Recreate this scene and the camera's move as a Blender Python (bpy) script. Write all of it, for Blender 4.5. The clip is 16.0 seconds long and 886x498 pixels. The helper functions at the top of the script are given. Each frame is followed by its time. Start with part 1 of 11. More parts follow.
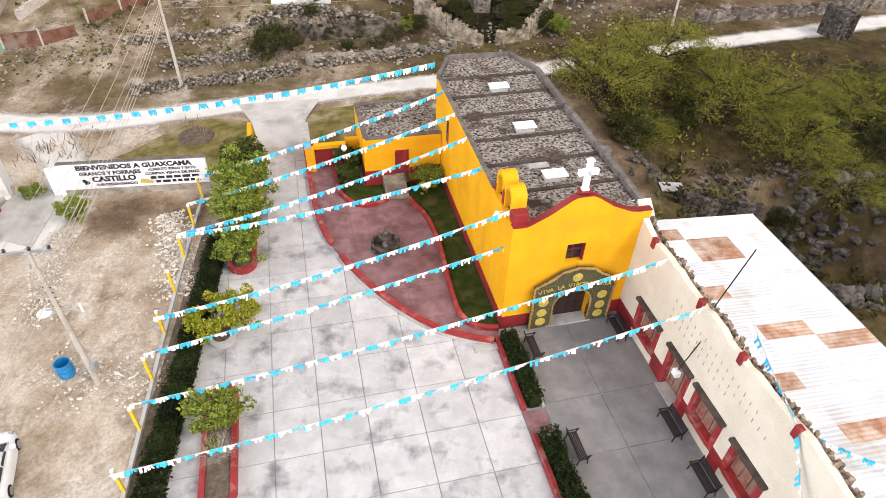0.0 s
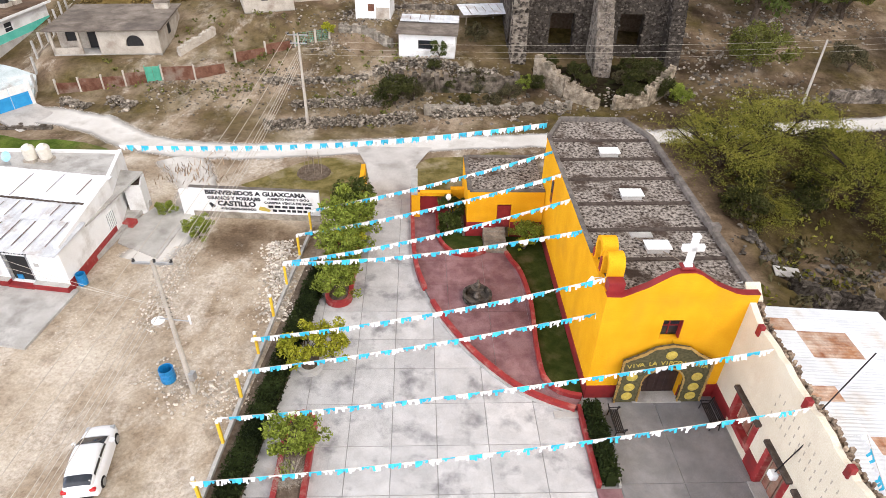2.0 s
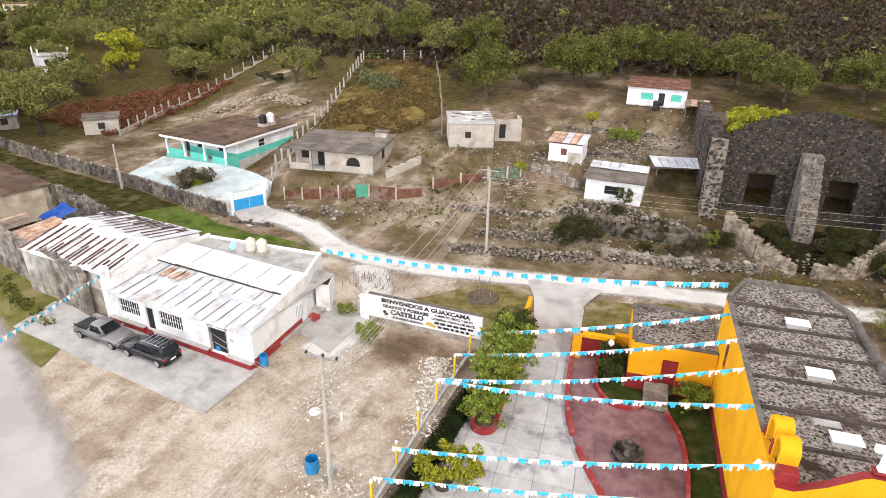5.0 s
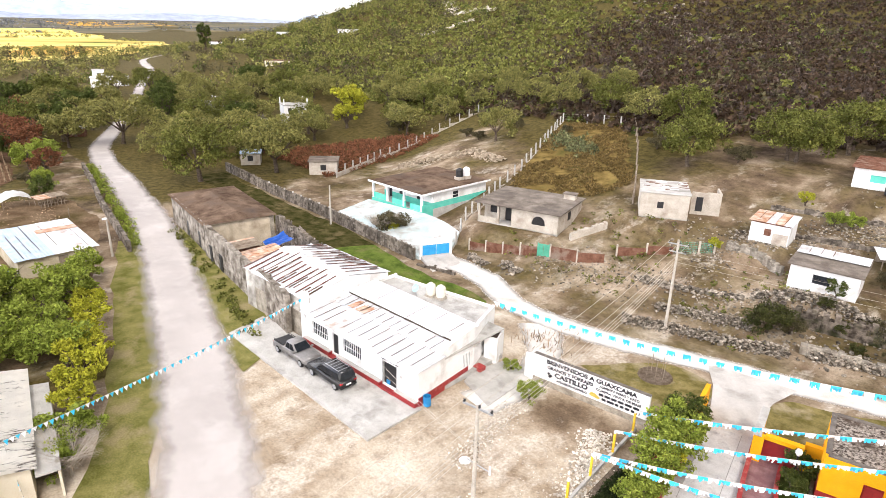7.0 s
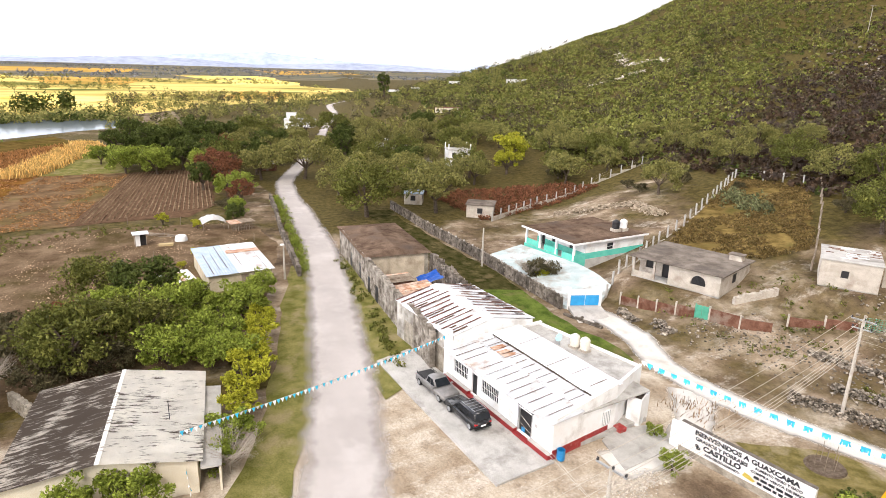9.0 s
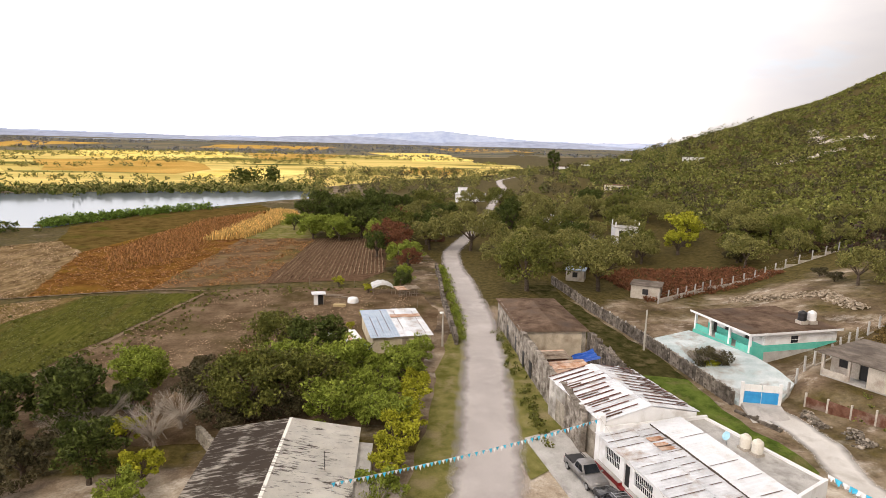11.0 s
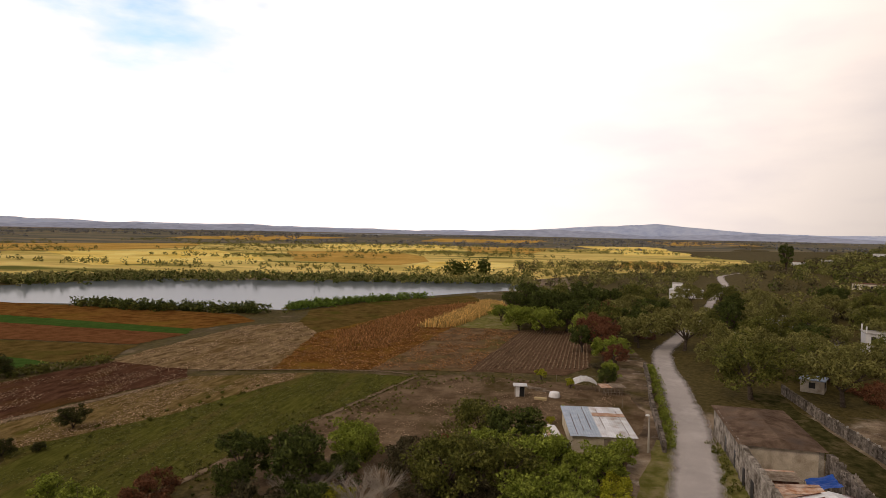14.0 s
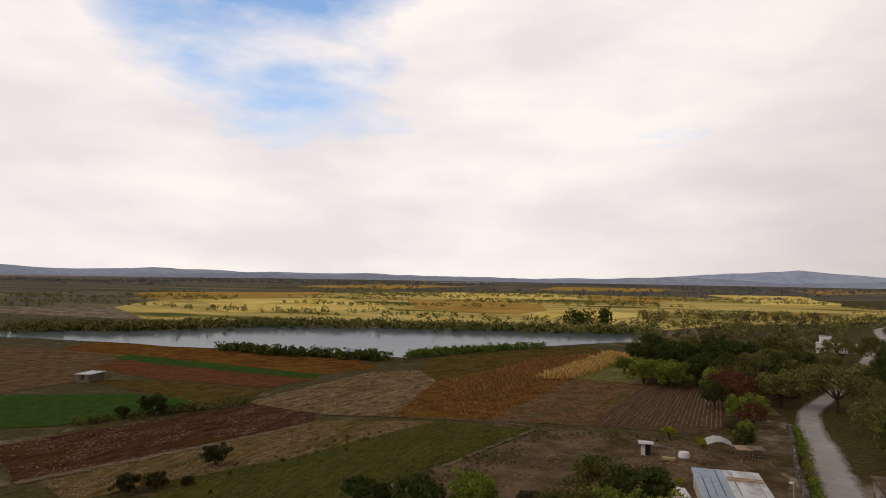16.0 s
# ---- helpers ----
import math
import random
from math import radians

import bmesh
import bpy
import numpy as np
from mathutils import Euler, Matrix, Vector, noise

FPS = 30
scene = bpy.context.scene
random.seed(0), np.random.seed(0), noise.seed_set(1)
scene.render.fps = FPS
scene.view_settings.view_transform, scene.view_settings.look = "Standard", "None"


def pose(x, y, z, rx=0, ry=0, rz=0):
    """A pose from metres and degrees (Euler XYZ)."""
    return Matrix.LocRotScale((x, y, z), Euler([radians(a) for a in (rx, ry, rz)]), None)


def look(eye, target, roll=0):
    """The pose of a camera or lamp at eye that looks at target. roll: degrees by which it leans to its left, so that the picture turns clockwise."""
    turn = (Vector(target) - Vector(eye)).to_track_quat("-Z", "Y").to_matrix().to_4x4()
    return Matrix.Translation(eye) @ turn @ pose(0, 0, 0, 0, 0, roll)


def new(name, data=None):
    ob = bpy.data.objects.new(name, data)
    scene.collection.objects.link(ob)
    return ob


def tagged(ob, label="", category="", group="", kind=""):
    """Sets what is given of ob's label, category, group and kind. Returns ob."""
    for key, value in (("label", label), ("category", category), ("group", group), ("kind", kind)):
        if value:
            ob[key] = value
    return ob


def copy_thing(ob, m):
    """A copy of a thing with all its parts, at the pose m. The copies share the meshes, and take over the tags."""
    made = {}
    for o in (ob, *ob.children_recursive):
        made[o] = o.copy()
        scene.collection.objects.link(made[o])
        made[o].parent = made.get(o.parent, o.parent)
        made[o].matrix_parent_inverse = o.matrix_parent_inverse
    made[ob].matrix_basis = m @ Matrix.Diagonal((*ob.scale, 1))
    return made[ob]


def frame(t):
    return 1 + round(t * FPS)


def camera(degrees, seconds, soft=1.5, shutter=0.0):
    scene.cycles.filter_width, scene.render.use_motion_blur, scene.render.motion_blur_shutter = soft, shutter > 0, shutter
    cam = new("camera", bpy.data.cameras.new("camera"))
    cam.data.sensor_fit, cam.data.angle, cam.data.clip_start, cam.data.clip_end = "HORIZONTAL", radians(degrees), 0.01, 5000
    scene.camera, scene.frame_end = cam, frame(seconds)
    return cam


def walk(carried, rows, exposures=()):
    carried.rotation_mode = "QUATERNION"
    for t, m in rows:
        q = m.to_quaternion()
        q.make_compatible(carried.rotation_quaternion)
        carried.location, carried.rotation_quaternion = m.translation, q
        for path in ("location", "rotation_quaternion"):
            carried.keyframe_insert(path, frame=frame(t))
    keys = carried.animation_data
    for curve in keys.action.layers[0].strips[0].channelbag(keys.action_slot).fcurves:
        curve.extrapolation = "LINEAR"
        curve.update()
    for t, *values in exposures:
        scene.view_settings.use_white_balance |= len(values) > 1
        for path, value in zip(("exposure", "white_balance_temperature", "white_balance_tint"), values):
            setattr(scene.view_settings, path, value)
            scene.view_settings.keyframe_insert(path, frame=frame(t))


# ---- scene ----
cam = camera(71.09, 16.0, soft=0.6)
# seconds, x, y, z, yaw, pitch, roll
PATH = [
    (0.0, -0.001, -0.000, 28.001, 0.066, -40.641, 2.030),
    (0.5, 0.070, 0.025, 28.073, 2.757, -40.236, 1.822),
    (1.0, 0.119, 0.021, 28.155, 6.059, -38.873, 1.742),
    (1.5, 0.177, -0.003, 28.238, 9.670, -37.776, 1.758),
    (2.0, 0.220, -0.047, 28.298, 11.676, -36.295, 1.609),
    (2.5, 0.252, -0.104, 28.337, 13.266, -34.066, 1.510),
    (3.0, 0.350, -0.158, 28.403, 16.478, -31.943, 1.419),
    (3.5, 0.476, -0.195, 28.460, 19.833, -29.942, 1.431),
    (4.0, 0.638, -0.252, 28.555, 22.720, -27.984, 1.343),
    (6.5, 1.760, -0.582, 29.377, 44.052, -21.131, 1.448),
    (7.0, 1.972, -0.651, 29.485, 48.415, -20.042, 1.509),
    (7.5, 2.161, -0.695, 29.544, 52.368, -18.964, 1.576),
    (8.0, 2.349, -0.707, 29.572, 56.174, -18.034, 1.648),
    (8.5, 2.521, -0.698, 29.597, 59.870, -17.140, 1.700),
    (9.0, 2.690, -0.691, 29.635, 63.238, -16.248, 1.730),
    (9.5, 2.905, -0.642, 29.679, 67.108, -14.812, 1.683),
    (10.0, 3.142, -0.519, 29.719, 71.316, -13.045, 1.649),
    (12.5, 4.319, 0.179, 29.870, 89.049, -5.753, 1.343),
    (13.0, 4.585, 0.323, 29.879, 92.502, -4.397, 1.300),
    (13.5, 4.860, 0.448, 29.888, 95.514, -3.036, 1.292),
    (14.0, 5.148, 0.536, 29.923, 98.193, -1.750, 1.198),
    (14.5, 5.446, 0.597, 29.979, 100.998, -0.622, 1.102),
    (15.0, 5.771, 0.677, 30.054, 103.842, 0.439, 1.066),
    (15.5, 6.113, 0.783, 30.145, 106.455, 1.537, 0.967),
    (16.0, 6.469, 0.889, 30.230, 109.114, 2.530, 0.909),
]
EXPOSURES = [(0.0, -0.72, 6200, 12), (4.0, -0.84, 6150, 12), (7.0, -0.36, 6250, 12), (8.5, -0.42, 6300, 12), (10.0, -0.75, 6500, 12), (12.5, -1.62, 7150, 17), (14.0, -2.2, 7300, 18), (16.0, -2.68, 6850, 14)]
walk(cam, [(t, pose(x, y, z, 90 + pitch, 0, yaw) @ pose(0, 0, 0, 0, 0, roll)) for t, x, y, z, yaw, pitch, roll in PATH], EXPOSURES)

# ---------- light ----------
SUN_YAW, SUN_UP = -118.0, 50.0
SUN_DIR = Vector((-math.sin(radians(SUN_YAW)) * math.cos(radians(SUN_UP)), math.cos(radians(SUN_YAW)) * math.cos(radians(SUN_UP)), math.sin(radians(SUN_UP))))
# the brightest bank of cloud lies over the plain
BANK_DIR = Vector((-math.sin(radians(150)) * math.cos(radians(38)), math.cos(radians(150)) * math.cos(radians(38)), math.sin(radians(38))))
world = bpy.data.worlds.new("sky")
scene.world = world
world.use_nodes = True
wn, wl = world.node_tree.nodes, world.node_tree.links
wn.clear()
w_out = wn.new("ShaderNodeOutputWorld")
w_bg = wn.new("ShaderNodeBackground")
w_sky = wn.new("ShaderNodeTexSky")
w_sky.sky_type, w_sky.sun_disc = "NISHITA", False
w_sky.sun_elevation, w_sky.sun_rotation = radians(SUN_UP), radians(-SUN_YAW)
w_sky.air_density, w_sky.dust_density = 1.0, 2.0
w_geo = wn.new("ShaderNodeTexCoord")
w_map = wn.new("ShaderNodeMapping")
w_map.inputs["Scale"].default_value = (1.0, 1.0, 3.2)
w_noise = wn.new("ShaderNodeTexNoise")
w_noise.inputs["Scale"].default_value, w_noise.inputs["Detail"].default_value, w_noise.inputs["Roughness"].default_value = 2.3, 8.0, 0.55
w_ramp = wn.new("ShaderNodeValToRGB")
w_ramp.color_ramp.elements[0].position, w_ramp.color_ramp.elements[1].position = 0.32, 0.54
w_noise2 = wn.new("ShaderNodeTexNoise")
w_noise2.inputs["Scale"].default_value, w_noise2.inputs["Detail"].default_value = 3.4, 7.0
w_cloud = wn.new("ShaderNodeValToRGB")
w_cloud.color_ramp.elements[0].position, w_cloud.color_ramp.elements[0].color = 0.34, (10.4, 10.2, 10.6, 1)
w_cloud.color_ramp.elements[1].position, w_cloud.color_ramp.elements[1].color = 0.62, (12.8, 12.3, 11.9, 1)
w_mix = wn.new("ShaderNodeMix")
w_mix.data_type = "RGBA"
wl.new(w_geo.outputs["Generated"], w_map.inputs["Vector"])
wl.new(w_map.outputs[0], w_noise.inputs["Vector"])
wl.new(w_map.outputs[0], w_noise2.inputs["Vector"])
# the cloud sheet thins out in one part of the sky, where blue shows
w_gap = wn.new("ShaderNodeVectorMath")
w_gap.operation = "DOT_PRODUCT"
w_gap.inputs[1].default_value = (-math.sin(radians(126)) * math.cos(radians(27)), math.cos(radians(126)) * math.cos(radians(27)), math.sin(radians(27)))
w_thin = wn.new("ShaderNodeMapRange")
w_thin.interpolation_type = "SMOOTHSTEP"
w_thin.inputs["From Min"].default_value, w_thin.inputs["From Max"].default_value = 0.93, 0.998
w_thin.inputs["To Min"].default_value, w_thin.inputs["To Max"].default_value = 0.16, -0.19
w_sum = wn.new("ShaderNodeMath")
wl.new(w_gap.outputs["Value"], w_thin.inputs["Value"])
wl.new(w_thin.outputs[0], w_sum.inputs[0])
wl.new(w_noise.outputs["Fac"], w_sum.inputs[1])
wl.new(w_sum.outputs[0], w_ramp.inputs["Fac"])
wl.new(w_noise2.outputs["Fac"], w_cloud.inputs["Fac"])
wl.new(w_ramp.outputs["Color"], w_mix.inputs["Factor"])
w_tint = wn.new("ShaderNodeVectorMath")
w_tint.operation = "MULTIPLY"
w_tint.inputs[1].default_value = (2.3, 2.75, 3.0)
wl.new(w_sky.outputs["Color"], w_tint.inputs[0])
wl.new(w_tint.outputs[0], w_mix.inputs[6])
wl.new(w_cloud.outputs["Color"], w_mix.inputs[7])
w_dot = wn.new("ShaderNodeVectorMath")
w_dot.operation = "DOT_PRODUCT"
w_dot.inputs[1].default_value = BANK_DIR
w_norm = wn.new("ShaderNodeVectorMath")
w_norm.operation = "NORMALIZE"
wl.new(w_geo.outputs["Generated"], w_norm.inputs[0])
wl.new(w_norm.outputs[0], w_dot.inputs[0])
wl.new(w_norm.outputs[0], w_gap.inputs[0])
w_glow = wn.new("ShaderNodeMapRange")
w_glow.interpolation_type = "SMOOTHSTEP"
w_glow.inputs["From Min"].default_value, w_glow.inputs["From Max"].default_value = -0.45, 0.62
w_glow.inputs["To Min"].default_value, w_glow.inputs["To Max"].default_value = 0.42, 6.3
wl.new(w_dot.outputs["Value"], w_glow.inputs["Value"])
w_mul = wn.new("ShaderNodeVectorMath")
w_mul.operation = "SCALE"
wl.new(w_mix.outputs[2], w_mul.inputs[0])
# the unseen sky overhead is darkened to weaken its fill light
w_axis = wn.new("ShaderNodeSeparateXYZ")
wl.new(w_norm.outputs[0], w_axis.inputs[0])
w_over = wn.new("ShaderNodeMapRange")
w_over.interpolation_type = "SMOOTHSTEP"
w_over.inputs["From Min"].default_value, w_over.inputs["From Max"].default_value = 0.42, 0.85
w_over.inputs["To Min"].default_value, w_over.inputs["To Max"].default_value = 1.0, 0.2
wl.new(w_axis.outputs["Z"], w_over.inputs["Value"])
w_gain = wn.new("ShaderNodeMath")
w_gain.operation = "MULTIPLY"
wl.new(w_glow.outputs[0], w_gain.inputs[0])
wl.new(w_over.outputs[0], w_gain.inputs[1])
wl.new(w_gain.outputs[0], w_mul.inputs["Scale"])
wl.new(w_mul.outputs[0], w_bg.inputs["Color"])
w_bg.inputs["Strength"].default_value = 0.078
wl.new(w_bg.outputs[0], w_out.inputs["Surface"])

sun = new("sun", bpy.data.lights.new("sun", "SUN"))
sun.data.energy, sun.data.angle, sun.data.color = 3.2, radians(16), (1.0, 0.92, 0.80)
sun.matrix_world = look(SUN_DIR * 400, (0, 0, 0))


# ---------- materials ----------
def material(name, low, high, scale=4.0, rough=0.85, bump=0.2, fine=40.0, stain=None, stain_scale=0.6, stain_amount=0.5, metal=0.0,
             space="Object", stretch=(1, 1, 1), vary=0.0, detail=6.0, island=0.0):
    """Two colours mixed by coarse noise, broken by fine grain, with optional stains, relief and a change from object to object."""
    m = bpy.data.materials.new(name)
    m.use_nodes = True
    n, l = m.node_tree.nodes, m.node_tree.links
    b = n["Principled BSDF"]
    b.inputs["Metallic"].default_value = metal
    if rough >= 0.68:
        b.inputs["Specular IOR Level"].default_value = 0.08 if rough < 0.9 else 0.0
    if space == "World":
        co = n.new("ShaderNodeNewGeometry").outputs["Position"]
    else:
        co = n.new("ShaderNodeTexCoord").outputs["Object"]
    mp = n.new("ShaderNodeMapping")
    mp.inputs["Scale"].default_value = stretch
    l.new(co, mp.inputs["Vector"])
    co = mp.outputs[0]

    def tex(s, d):
        t = n.new("ShaderNodeTexNoise")
        t.inputs["Scale"].default_value, t.inputs["Detail"].default_value, t.inputs["Roughness"].default_value = s, d, 0.6
        l.new(co, t.inputs["Vector"])
        return t.outputs["Fac"]

    def ramp(fac, a, z):
        r = n.new("ShaderNodeMapRange")
        r.inputs["From Min"].default_value, r.inputs["From Max"].default_value = a, z
        l.new(fac, r.inputs["Value"])
        return r.outputs["Result"]

    def mix(fac, a, z, mode="MIX"):
        x = n.new("ShaderNodeMix")
        x.data_type, x.blend_type = "RGBA", mode
        for slot, v in ((0, fac), (6, a), (7, z)):
            if isinstance(v, (int, float)):
                x.inputs[slot].default_value = v
            elif isinstance(v, tuple):
                x.inputs[slot].default_value = (*v[:3], 1)
            else:
                l.new(v, x.inputs[slot])
        return x.outputs[2]

    big, small = tex(scale, detail), tex(fine, 3.0)
    col = mix(ramp(big, 0.36, 0.64), low, high)
    if stain:
        col = mix(ramp(tex(stain_scale, 7.0), 0.52, 0.52 + 0.3 * (1.05 - stain_amount)), col, stain)
    col = mix(0.35, col, mix(ramp(small, 0.3, 0.7), (0.25, 0.25, 0.25), (0.75, 0.75, 0.75)), "OVERLAY")
    if vary or island:
        src = n.new("ShaderNodeObjectInfo").outputs["Random"] if vary else n.new("ShaderNodeNewGeometry").outputs["Random Per Island"]
        amount = vary or island
        hs = n.new("ShaderNodeHueSaturation")
        r = n.new("ShaderNodeMapRange")
        r.inputs["To Min"].default_value, r.inputs["To Max"].default_value = 1 - amount, 1 + amount
        l.new(src, r.inputs["Value"])
        l.new(r.outputs[0], hs.inputs["Value"])
        l.new(col, hs.inputs["Color"])
        col = hs.outputs["Color"]
    l.new(col, b.inputs["Base Color"])
    rr = n.new("ShaderNodeMapRange")
    rr.inputs["To Min"].default_value, rr.inputs["To Max"].default_value = max(0.05, rough - 0.12), min(1, rough + 0.1)
    l.new(small, rr.inputs["Value"])
    l.new(rr.outputs[0], b.inputs["Roughness"])
    if bump:
        bp = n.new("ShaderNodeBump")
        bp.inputs["Strength"].default_value, bp.inputs["Distance"].default_value = bump, 0.03
        hsum = n.new("ShaderNodeMath")
        l.new(big, hsum.inputs[0])
        l.new(small, hsum.inputs[1])
        l.new(hsum.outputs[0], bp.inputs["Height"])
        l.new(bp.outputs[0], b.inputs["Normal"])
    return m


